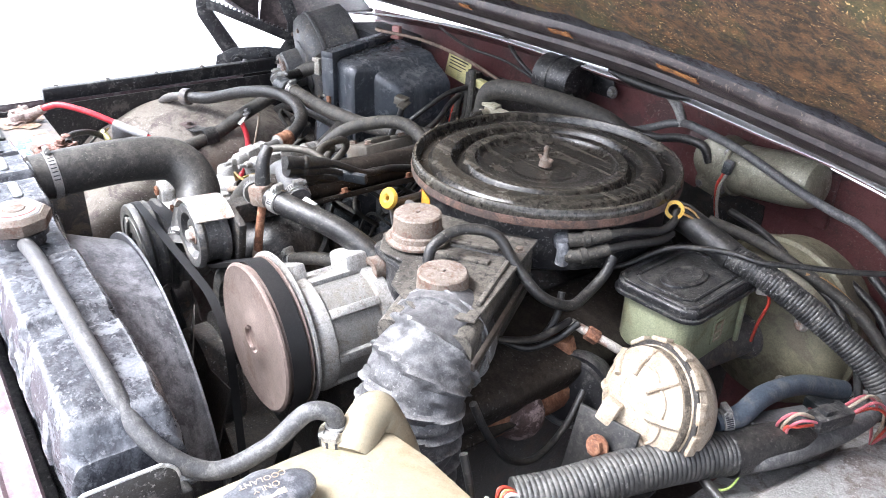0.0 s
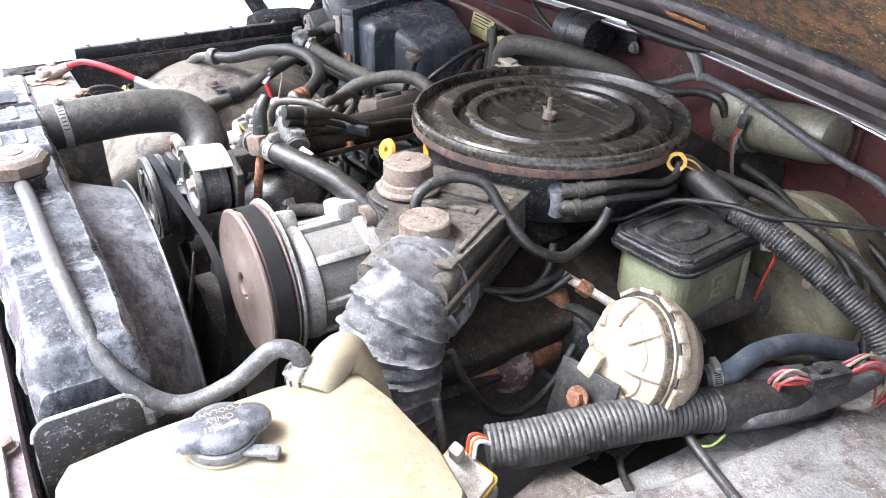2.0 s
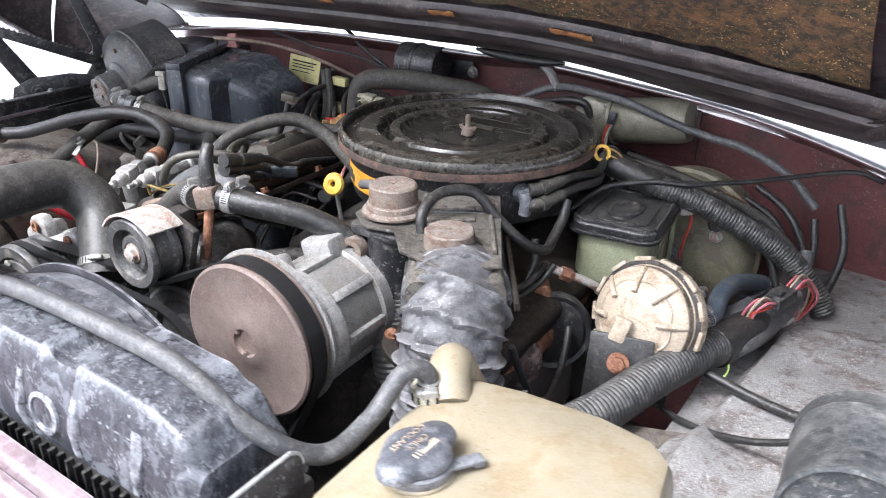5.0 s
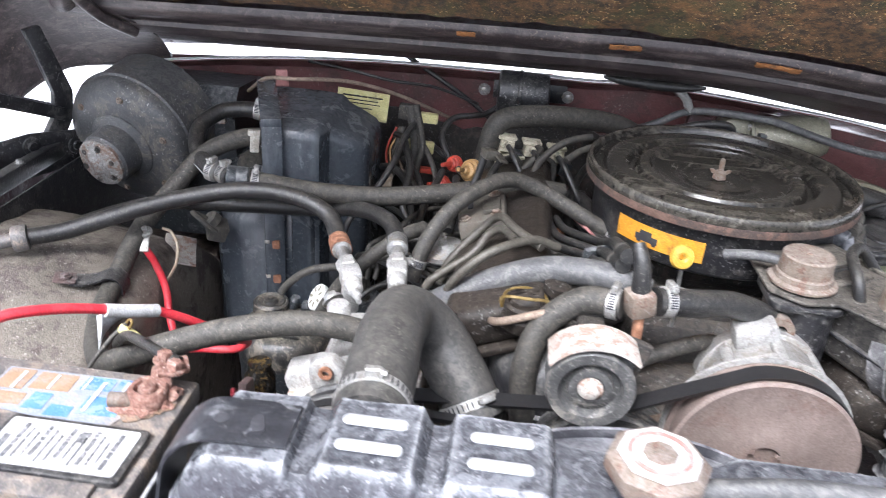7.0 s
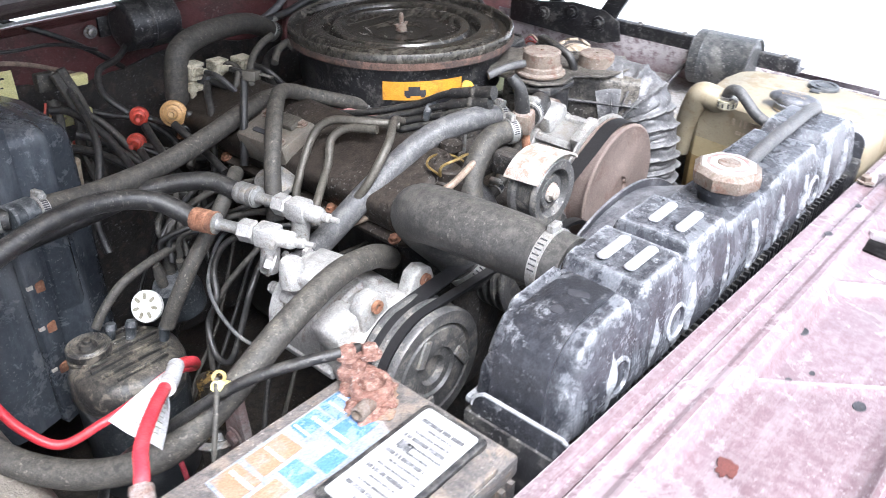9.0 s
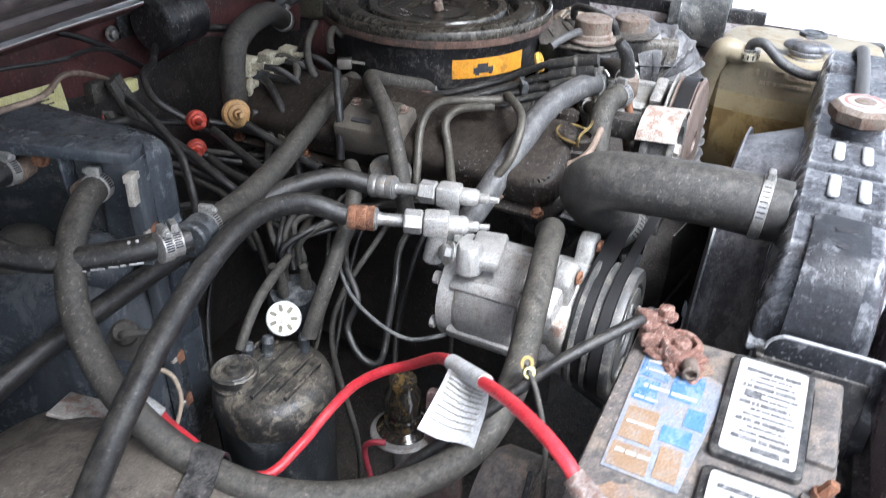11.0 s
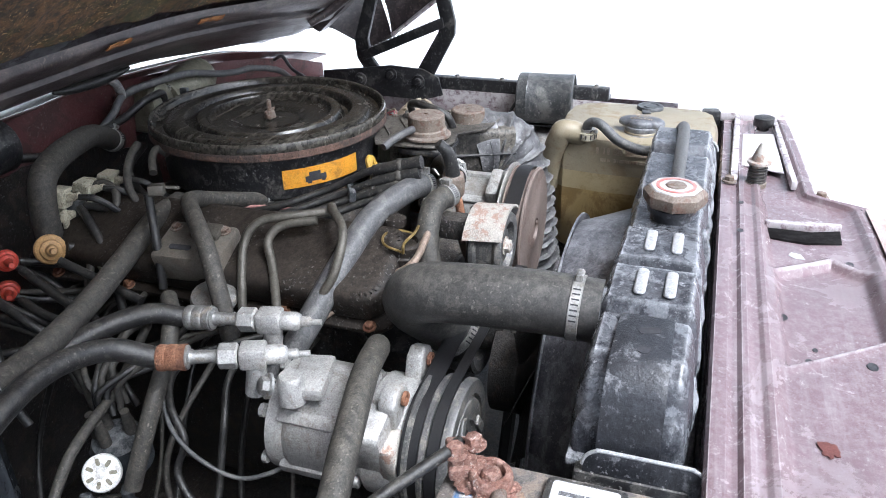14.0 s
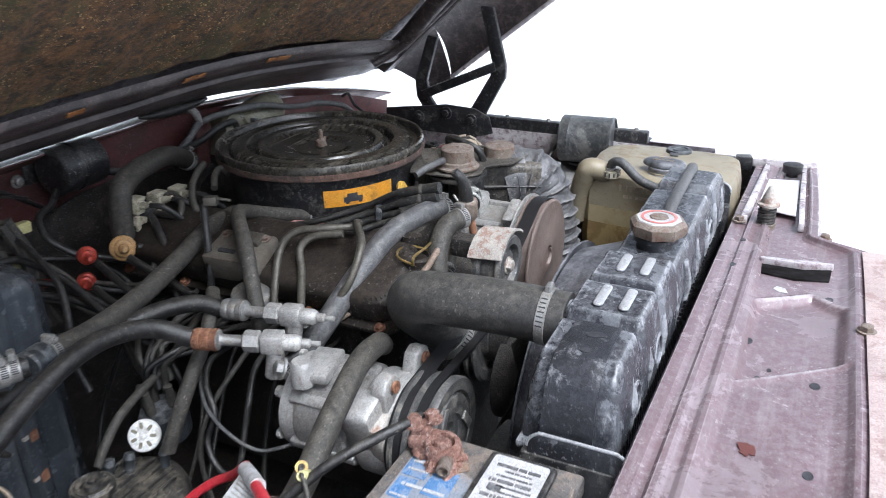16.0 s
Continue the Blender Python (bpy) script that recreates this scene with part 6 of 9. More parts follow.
def tag_sheet(u, v):
    a, b = Vector((-0.700, 0.356, 0.982)), Vector((-0.738, 0.305, 1.006))
    p = a.lerp(b, u)
    q = Vector((-0.775, 0.352, 0.963)).lerp(Vector((-0.752, 0.308, 0.940)) + Vector((0, 0, 0.0)), u)
    w = p.lerp(q, v)
    return w + Vector((0.004, -0.003, 0.006)) * math.sin(math.pi * v) + Vector((0, 0, 0.002 * math.sin(7 * u + 2 * v)))


tg = part("paper", sheet(tag_sheet, 8, 8, 0.0006), WHITE, tag)
bm = bmesh.new()
for k in range(9):
    v0 = 0.25 + 0.075 * k
    pts = [Vector(tag_sheet(u, v0)) + Vector((-0.0012, -0.0006, 0.0012)) for u in (0.1, 0.35, 0.6, 0.88)]
    tube(pts, 0.0004, 4, 2, bm=bm)
part("print_block", bm, GREY_MOTOR, tg)
part("wrap", tube([(-0.700, 0.356, 0.980), (-0.718, 0.331, 0.992), (-0.736, 0.308, 1.004)], 0.0078, 18, 4), WHITE, tag)
wire("black_cable", [(-0.603, 0.203, 1.027), (-0.622, 0.208, 1.030), (-0.65, 0.228, 1.025), (-0.69, 0.265, 1.005), (-0.735, 0.32, 0.95), (-0.77, 0.39, 0.87), (-0.78, 0.42, 0.80)], 0.0055, RUBBER, "black battery cable with rubber insulation")
wire("ground_strap", [(-0.700, 0.285, 1.006), (-0.715, 0.268, 0.99), (-0.735, 0.25, 0.955), (-0.74, 0.245, 0.90)], 0.0025, RUBBER_DUSTY, "thin dusty black wire with a brass ring")
solo("ring_terminal", lathe((-0.697, 0.286, 1.005), (-0.5, -0.6, 0.6), [(0.0035, 0), (0.0065, 0), (0.0065, 0.0015), (0.0035, 0.0015)], 16, closed=True), BRASS, "small brass ring terminal on a loose wire", "connector")


def battery():
    t = thing("battery", (-0.735, 0.122, 0.80), "dirty grey car battery with worn labels beside the radiator", "battery")
    x0, x1, y0, y1, z1 = -0.880, -0.590, 0.036, 0.210, 1.000
    c = ((x0 + x1) / 2, (y0 + y1) / 2)
    part("case", box((x1 - x0, y1 - y0, 0.17), (*c, z1 - 0.105), bevel=0.006), BATTERY, t)
    part("lid", box((x1 - x0 + 0.004, y1 - y0 + 0.004, 0.022), (*c, z1 - 0.011), bevel=0.004), BATTERY, t)
    for k in range(22):
        x = x0 + 0.01 + k * (x1 - x0 - 0.02) / 21
        for y in (y1 + 0.003, y0 - 0.003):
            part("edge_rib", box((0.005, 0.006, 0.016), (x, y, z1 - 0.028), bevel=0), BATTERY, t)
    # two vent covers with labels along the front half
    for k, (xa, xb) in enumerate(((-0.728, -0.597), (-0.872, -0.741))):
        m = pose((xa + xb) / 2, 0.092, z1, 0, 0, 0)
        vc = part("vent_cover", prism(rounded(xb - xa, 0.068, 0.006), 0.007, m, 0.002), BLACK, t)
        part("cover_label", prism(rounded(xb - xa - 0.012, 0.056, 0.004), 0.001, m @ Matrix.Translation((0, 0, 0.0072)), 0), WHITE, vc, "worn white printed label")
        mm = m @ Matrix.Translation((0, 0, 0.0083)) @ pose(0, 0, 0, 0, 0, 90)
        bars(mm, [(0.051, 0.006, -0.024, 0.006, 2)] + [(0.041 - 0.0072 * r, 0.0022 if r % 3 else 0.0040, -0.023 + 0.002 * (r % 4), 0.022 - 0.005 * (r % 3), 3 + r % 4) for r in range(13)] + [(-0.014, 0.008, 0.004, 0.020, 1)], FADED_INK, vc, seed=k + 3)
    for xa, xb in ((-0.70, -0.614), (-0.83, -0.735)):
        part("end_cap", box((xb - xa, 0.022, 0.008), ((xa + xb) / 2, 0.047, z1 + 0.001), bevel=0.002), BATTERY, t)
    m = pose(-0.701, 0.163, z1 + 0.0008, 0, 0, 0)
    lb = part("maker_label", prism([(-0.076, -0.025), (0.034, -0.037), (0.060, -0.034), (0.076, 0.004), (0.074, 0.035), (-0.074, 0.033)], 0.0006, m, 0), LABEL_PALE, t, "bleached blue and peach sticker")
    mm = m @ Matrix.Translation((0, 0, 0.0008))
    for xa, xb, ya, yb, mt in ((0.040, 0.072, 0.008, 0.033, BLUE), (0.008, 0.038, 0.012, 0.032, BLUE), (0.022, 0.060, -0.022, 0.004, BLUE), (-0.006, 0.018, -0.030, -0.014, BLUE), (-0.040, 0.000, 0.004, 0.030, PEACH), (-0.072, -0.044, 0.000, 0.031, PEACH), (-0.070, -0.034, -0.022, -0.004, PEACH), (-0.030, -0.010, -0.024, 0.0, BLUE)):
        part("print_block", prism([(xa, ya), (xb, ya + 0.001), (xb - 0.001, yb), (xa + 0.001, yb)], 0.0004, mm, 0), mt, lb)
    bars(mm @ Matrix.Translation((0, 0, 0.0006)) @ pose(0, 0, 0, 0, 0, 90), [(-0.062, 0.004, -0.006, 0.03, 3), (-0.050, 0.003, 0.008, 0.03, 3), (-0.028, 0.004, -0.02, 0.026, 4), (-0.012, 0.0025, 0.01, 0.03, 3), (0.02, 0.003, 0.004, 0.028, 3), (0.054, 0.004, 0.0, 0.028, 3)], WHITE, lb, seed=9)

    def stain(p, x, y, r, s):
        for n, (k, h) in enumerate(((1.0, 0.0005), (0.7, 0.0009))):
            ring = []
            for q in range(48):
                b = 2 * math.pi * q / 48
                u, v = math.cos(b), math.sin(b)
                f = r * k * (1 + 0.5 * noise.noise(Vector((u * 1.8, v * 1.8, s + n * 5))) + 0.25 * noise.noise(Vector((u * 6, v * 6, s + n))))
                ring.append((min(max(f * u, x0 + 0.004 - x), x1 - 0.004 - x), min(0.85 * f * v, y1 - 0.003 - y)))
            part("stain", prism(ring, h, pose(x, y, z1 + 0.0014, 0, 0, 0), 0), STAIN, p, "rust-brown acid stain on the lid")

    def post_clamp(x, y, mat, lab):
        p = part("terminal_clamp", lathe((x, y, z1 + 0.003), (0, 0, 1), [(0.0115, 0.001), (0.0175, 0.0), (0.0190, 0.003), (0.0185, 0.014), (0.0165, 0.0165), (0.0125, 0.0165), (0.0115, 0.014)], 32, closed=True, wobble=0.0006), mat, t, lab)
        part("post", lathe((x, y, z1), (0, 0, 1), [(0.0095, 0), (0.0088, 0.017), (0.007, 0.020), (0, 0.0205)], 24), mat, p)
        return p
    # positive: a sleeve that runs from the red cable into the ring
    px, py = -0.840, 0.166
    p = post_clamp(px, py, LEAD, "corroded lead clamp with white oxide on the red cable")
    part("sleeve", crumple(tube([(-0.818, 0.206, z1 + 0.026), (-0.824, 0.194, z1 + 0.020), (-0.830, 0.183, z1 + 0.013), (-0.834, 0.174, z1 + 0.010)], 0.0085, 16, 6, taper=lambda f: 1 + 0.55 * f), (0.0012, 120)), LEAD, p)
    part("jaw", crumple(box((0.024, 0.020, 0.014), (px - 0.022, py - 0.002, z1 + 0.011), (0, 4, 8), 0.004), (0.0015, 120)), LEAD, p)
    part("clamp_bolt", hexagon((px - 0.027, py + 0.008, z1 + 0.012), (-0.25, 1, 0.25), 0.0085, 0.014), LEAD, p)
    part("crust", lump((px + 0.006, py - 0.006, z1 + 0.002), (0.022, 0.019, 0.006), 4, 0.5, 110), LEAD, p)
    stain(p, px, py, 0.046, 2.0)
    # negative: a ring with a lug held by two bolts
    px, py = -0.621, 0.170
    p = post_clamp(px, py, CORRODED, "heavily rusted clamp with a bolted black cable lug")
    part("jaw", crumple(box((0.020, 0.032, 0.015), (px + 0.004, py + 0.022, z1 + 0.013), (0, 0, 20), 0.004), (0.002, 110)), CORRODED, p)
    part("lug", crumple(box((0.030, 0.022, 0.007), (px + 0.012, py + 0.030, z1 + 0.023), (6, 0, 30), 0.002), (0.0012, 110)), CORRODED, p)
    for dx, dy in ((0.003, 0.032), (0.018, 0.020)):
        part("lug_bolt", hexagon((px + dx, py + dy, z1 + 0.026), (0.1, 0.1, 1), 0.0075, 0.011), CORRODED, p)
    part("clamp_bolt", lathe((px - 0.012, py - 0.010, z1 + 0.009), (-0.75, -0.2, 0.1), [(0.0065, 0), (0.007, 0.002), (0.007, 0.020), (0.005, 0.021), (0.0045, 0.014), (0, 0.014)], 18), RUST_CAP, p, "rusty pinch bolt")
    part("crust", lump((px, py + 0.004, z1 + 0.004), (0.024, 0.021, 0.009), 9, 0.55, 110), CORRODED, p)
    part("crust", lump((px - 0.008, py - 0.014, z1 + 0.002), (0.018, 0.012, 0.005), 12, 0.6, 130), CORRODED, p)
    stain(p, px - 0.006, py - 0.004, 0.030, 5.0)
    part("tray", box((0.30, 0.20, 0.02), (*c, 0.80), bevel=0.005), BLACK, t)
    part("hold_down_bolt", hexagon((-0.735, 0.046, z1 + 0.004), (0.1, -0.45, 1), 0.0052, 0.018), RUST, t, "rusty hold-down bolt")
    return t


battery()


def canister():
    c = Vector((-0.632, 0.628, -0.008))
    t = thing("vapour_canister", (c.x, c.y, 0.60), "black plastic vapour canister with a dusty ribbed top and hose stubs", "canister")
    part("body", lathe(c, (0, 0, 1), [(0.062, 0.60), (0.070, 0.61), (0.072, 0.745), (0.0735, 0.75), (0.0735, 0.765)], 48), PLASTIC, t)
    bm = lathe(c, (0, 0, 1), [(0.0735, 0.764), (0.075, 0.768), (0.075, 0.79), (0.070, 0.805), (0.058, 0.813), (0, 0.815)], 48)
    part("top", bm, CAN_TOP, t)
    for k in range(6):
        y = -0.045 + 0.018 * k
        w = math.sqrt(max(0.0, 0.062 ** 2 - y * y))
        part("top_rib", box((2 * w * 0.85, 0.005, 0.006), c + Vector((0, y, 0.8155)), (0, 0, 0), 0.0015), CAN_TOP, t)
    p = c + Vector((-0.032, 0.03, 0.808))
    part("purge_valve", lathe(p, (0, 0, 1), [(0.029, 0), (0.029, 0.006), (0.025, 0.008), (0.0285, 0.011), (0.0285, 0.020), (0.026, 0.022), (0.023, 0.020), (0.021, 0.022), (0.018, 0.020), (0.012, 0.020), (0.010, 0.025), (0.006, 0.026), (0.005, 0.030), (0, 0.030)], 36), CAN_TOP, t)
    for dx, dy in ((0.0, 0.038), (0.022, 0.024), (0.05, -0.012)):
        q = c + Vector((dx, dy, 0.812))
        part("hose_stub", lathe(q, (0.3, 0.1, 1), [(0.007, 0), (0.007, 0.015), (0.0085, 0.018), (0.0065, 0.026)], 14), PLASTIC, t)
    return t


canister()
hose("canister_hose", [(-0.575, 0.612, 0.826), (-0.560, 0.606, 0.86), (-0.53, 0.60, 0.91), (-0.49, 0.60, 0.955), (-0.45, 0.615, 0.985), (-0.42, 0.64, 0.99)], 0.0105, RUBBER_DUSTY, "dusty brown-grey hose from the vapour canister")
vent_cap = thing("filter_cap", (-0.59, 0.64, 0.85), "round white spoked plastic filter cap", "cap")
ax = Vector((-0.72, -0.38, 0.55)).normalized()
part("disc", lathe(Vector((-0.586, 0.641, 0.85)) - ax * 0.012, ax, [(0.008, -0.02), (0.008, 0), (0.021, 0.001), (0.022, 0.004), (0.022, 0.010), (0.020, 0.012), (0.006, 0.012), (0.005, 0.014), (0, 0.014)], 32), WHITE_PLASTIC, vent_cap)
fm = axis_frame(Vector((-0.586, 0.641, 0.85)), ax)
for k in range(7):
    a = 2 * math.pi * k / 7
    part("slot", prism(rounded(0.009, 0.0045, 0.002, 2), 0.0008, fm @ pose(0.0135 * math.cos(a), 0.0135 * math.sin(a), 0.0, 0, 0, math.degrees(a)), 0), GREY_MOTOR, vent_cap)


def heater_box():
    t = thing("heater_box", (-0.70, 0.9, 0.7), "blue-black plastic heater box with a thin flange and rusty clips", "heater box")
    corner = Vector((-0.668, 0.745, 0))
    swing = Matrix.Translation(corner) @ Matrix.Rotation(radians(20), 4, "Z") @ Matrix.Translation(-corner)

    def swung(name, bm, mat, label=""):
        """A part of the wheel arch side, turned about the front corner."""
        bmesh.ops.transform(bm, matrix=swing, verts=bm.verts)
        return part(name, bm, mat, t, label)
    # engine-side half: the top falls away towards the middle of the bay
    rings = []
    for x, y0, zt in ((-0.676, 0.748, 1.087), (-0.648, 0.750, 1.086), (-0.618, 0.752, 1.083), (-0.610, 0.757, 1.078), (-0.604, 0.800, 1.070), (-0.578, 0.812, 1.058), (-0.556, 0.824, 1.046), (-0.548, 0.840, 1.036), (-0.545, 0.880, 1.026)):
        rings.append([Vector((x - (0.364 * (y - 0.752) if not rings else 0), y, z)) for y, z in ((y0 + 0.004, 0.66), (y0, 0.70), (y0, zt - 0.022), (y0 + 0.003, zt - 0.011), (y0 + 0.009, zt - 0.005), (y0 + 0.018, zt - 0.002), (y0 + 0.06, zt), (0.952, zt + 0.002), (0.955, 0.66))])
    part("housing", loft(rings), HEATER, t)
    part("front_bulge", loft([[Vector((x, y, z)) for y, z in ((0.765, 0.80), (0.757 - k, 0.83), (0.757 - k, 0.985 - 0.3 * k), (0.768, 1.01 - 0.5 * k))] for x, k in ((-0.660, 0.0), (-0.652, 0.012), (-0.622, 0.012), (-0.614, 0.0))]), HEATER, t)
    # thin frame round the open upper side
    bm = bmesh.new()
    for a, b in (((0.742, 0.66), (0.742, 1.088)), ((0.735, 1.094), (0.955, 1.099))):
        a, b = Vector((-0.682, *a)), Vector((-0.682, *b))
        prism([(-0.016, -0.007), (0.016, -0.007), (0.016, 0.007), (-0.016, 0.007)], (b - a).length, axis_frame(a, b - a, (0, -1, 0) if abs((b - a).z) > 0.1 else (0, 0, 1)), 0.0018, bm)
    swung("flange", bm, HEATER)
    swung("inner_panel", box((0.006, 0.20, 0.42), (-0.671, 0.85, 0.878), bevel=0.002), PLASTIC)
    swung("corner_web", prism([(-0.016, -0.05), (0.016, -0.05), (0.010, 0.06), (-0.016, 0.06)], 0.004, pose(-0.684, 0.772, 1.030, 90, 0, 90), 0.001), HEATER)
    for y in (0.815, 0.925):
        swung("rib", box((0.026, 0.004, 0.12), (-0.684, y, 1.028), bevel=0.001), HEATER)
    # lower half on the wheel arch side, with two domed tops
    swung("lower_half", loft([[Vector((x, y, z)) for y, z in ((0.752 + k, 0.66), (0.750 + k, 0.90), (0.758 + k, 0.945 - d), (0.79 + k, 0.968 - d), (0.90, 0.972 - d), (1.06, 0.965 - d), (1.06, 0.66))] for x, k, d in ((-0.69, 0.0, 0.0), (-0.735, 0.004, 0.004), (-0.757, 0.014, 0.014), (-0.77, 0.034, 0.04), (-0.775, 0.06, 0.09))]), HEATER)
    for y, mt in ((0.80, HEATER), (0.885, RUBBER_DUSTY)):
        swung("duct_dome", crumple(lathe((-0.698, y, 0.955), (-0.15, 0, 1), [(0.046, 0), (0.044, 0.018), (0.034, 0.033), (0.016, 0.041), (0, 0.042)], 28, squash=(0.9, 0.85)), (0.002, 40)), mt)
    for y, z in ((0.775, 1.074), (0.85, 1.076), (0.90, 1.078), (0.94, 1.08), (0.768, 0.985)):
        swung("flange_bolt", hexagon((-0.674, y, z), (-1, 0, 0), 0.007, 0.009), RUST)
    for z in (0.75, 0.82, 0.885, 1.0):
        part("flange_clip", box((0.022, 0.006, 0.016), (-0.681, 0.732, z), bevel=0.002), RUST, t)
        part("flange_clip", box((0.008, 0.008, 0.006), (-0.690, 0.729, z + 0.006), bevel=0.001), RUSTY_STEEL, t)
    part("core_pipe", lathe((-0.690, 0.79, 1.053), (-1, -0.3, 0), [(0.0115, -0.01), (0.0115, 0.03)], 18), COPPER, t)
    part("core_pipe", lathe((-0.690, 0.866, 1.066), (-1, -0.3, 0), [(0.0115, -0.01), (0.0115, 0.05)], 18), COPPER, t)
    part("top_clip", merge(box((0.020, 0.012, 0.026), (-0.722, 0.930, 1.112), (0, 0, 20), 0.002), box((0.024, 0.018, 0.006), (-0.722, 0.930, 1.100), (0, 0, 20), 0.001)), FADED_PINK, t, "small faded red plastic clip")
    part("buckle", merge(box((0.014, 0.008, 0.036), (-0.702, 0.722, 1.066), (0, 4, 20), 0.002), box((0.018, 0.010, 0.008), (-0.702, 0.720, 1.080), (0, 4, 20), 0.001)), IVORY, t, "pale plastic buckle")
    return t


heater_box()


CORRODED_CAP = material("corroded_cap", (0.20, 0.195, 0.185), 0.6, second=(0.32, 0.31, 0.30), amount=0.9, scale=130, dirt=(0.15, 0.085, 0.055), dirt_amount=0.55, dirt_scale=55, bump=0.7, fleck=(0.6, 0.58, 0.55))


def blower():
    c = Vector((-0.970, 0.845, 0.997))
    ax = Vector((-0.22, -0.95, -0.22)).normalized()
    t = thing("blower_motor", c, "black steel heater blower motor with a corroded end cap", "blower motor")
    part("drum", lathe(c, -ax, [(0.05, -0.022), (0.085, -0.020), (0.108, -0.012), (0.116, 0.0), (0.117, 0.012), (0.121, 0.014), (0.121, 0.02), (0.117, 0.022), (0.117, 0.10), (0.1, 0.11)], 56), BLOWER, t)
    part("motor_can", lathe(c + ax * 0.018, ax, [(0.062, 0), (0.060, 0.006), (0.046, 0.012), (0.045, 0.050), (0.040, 0.056)], 40), BLOWER, t)
    part("end_cap", lathe(c + ax * 0.072, ax, [(0.042, 0), (0.042, 0.006), (0.034, 0.010), (0.018, 0.012), (0.012, 0.018), (0.009, 0.019), (0, 0.019)], 24, wobble=0.001), CORRODED_CAP, t, "corroded grey end cap")
    fm = axis_frame(c + ax * 0.018, ax)
    for k in range(6):
        a = 2 * math.pi * k / 6 + 0.3
        part("drum_screw", hexagon(fm @ Vector((0.092 * math.cos(a), 0.092 * math.sin(a), 0.0)), ax, 0.0045, 0.005), RUST_CAP, t)
        part("cap_screw", hexagon(fm @ Vector((0.030 * math.cos(a), 0.030 * math.sin(a), 0.062)), ax, 0.0045, 0.006), ENGINE, t)
    return t


blower()
duct = thing("blower_duct", (-0.84, 0.95, 0.95), "dark plastic duct behind the blower motor", "duct")
part("shell", loft([[Vector((x, y, z)) for y, z in ((0.90, 0.80), (0.90, 1.05), (0.93, 1.085), (1.05, 1.075), (1.05, 0.80))] for x in (-0.98, -0.92, -0.86, -0.80)]), PLASTIC, duct)
part("seam_flange", box((0.18, 0.012, 0.012), (-0.89, 0.898, 1.04), bevel=0.003), PLASTIC, duct)
for x in (-0.96, -0.89, -0.82):
    part("seam_clip", box((0.016, 0.012, 0.020), (x, 0.890, 1.04), bevel=0.002), RUSTY_STEEL, duct)

# washer relay and wiper motor on the firewall
relay = thing("ballast_can", (-0.285, 1.06, 1.07), "shiny black round vacuum reservoir can on the firewall", "canister")
part("can", lathe((-0.345, 1.035, 1.095), (1, 0.02, -0.02), [(0.030, 0.0), (0.038, 0.001), (0.041, 0.004), (0.041, 0.036), (0.043, 0.038), (0.043, 0.042), (0.041, 0.044), (0.041, 0.088), (0.038, 0.092), (0.02, 0.093), (0.012, 0.096), (0, 0.096)], 48), BLACK, relay)
part("bracket", box((0.14, 0.006, 0.035), (-0.285, 1.092, 1.085), bevel=0.002), BLACK, relay)
for x in (-0.372, -0.213):
    part("bracket_bolt", hexagon((x, 1.088, 1.082), (0, -1, 0), 0.008, 0.010), STEEL, relay)
wiper = thing("wiper_motor", (0.17, 1.02, 1.06), "olive-grey wiper motor with a cast gear end on the firewall", "motor")
part("can", lathe((0.250, 1.026, 1.074), (-1, 0.02, -0.15), [(0, 0), (0.027, 0.0), (0.034, 0.003), (0.0375, 0.010), (0.0395, 0.026), (0.041, 0.050), (0.041, 0.130), (0.037, 0.136)], 44, squash=(1.0, 0.95)), GREY_MOTOR, wiper)
part("can_rim", lathe((0.122, 1.029, 1.055), (-1, 0.02, -0.15), [(0.040, 0), (0.0435, 0.002), (0.0435, 0.007), (0.040, 0.009)], 40), GREY_MOTOR, wiper)
part("gear_case", merge(box((0.058, 0.070, 0.088), (0.086, 1.038, 1.046), (0, 9, 0), 0.014), lathe((0.084, 1.014, 1.062), (0.1, -1, 0.1), [(0.036, 0), (0.034, 0.012), (0.024, 0.018), (0, 0.019)], 24)), GREY_MOTOR, wiper)
for dx, dz in ((-0.020, 0.030), (0.022, 0.034), (-0.018, -0.030), (0.024, -0.026)):
    part("case_screw", hexagon((0.086 + dx, 1.004, 1.048 + dz), (0, -1, 0), 0.0045, 0.005), STEEL, wiper)
part("plug", box((0.013, 0.014, 0.020), (0.126, 0.984, 1.069), (0, 6, 10), 0.002), PLASTIC, wiper)
part("support_leg", box((0.050, 0.014, 0.095), (0.022, 1.045, 1.04), (0, 14, 8), 0.004), FIREWALL, wiper, "maroon sheet steel leg")
part("mount", box((0.20, 0.012, 0.09), (0.15, 1.078, 1.035), bevel=0.004), FIREWALL, wiper)

tagy = thing("yellow_label", (-0.59, 1.02, 1.05), "faded yellow paper label on the heater box", "label")
ym = pose(-0.593, 1.008, 1.052, 78, 0, -8)
yl = part("paper", prism([(-0.052, -0.027), (0.05, -0.027), (0.052, 0.025), (-0.05, 0.027)], 0.0008, ym, 0), YELLOW_TAG, tagy)
bars(ym @ Matrix.Translation((0, 0, 0.001)), [(0.015, 0.003, -0.04, 0.04, 4), (0.008, 0.002, -0.04, 0.03, 5), (0.002, 0.002, -0.04, 0.035, 5), (-0.006, 0.002, -0.04, 0.02, 4)], VALVE, yl, seed=5)


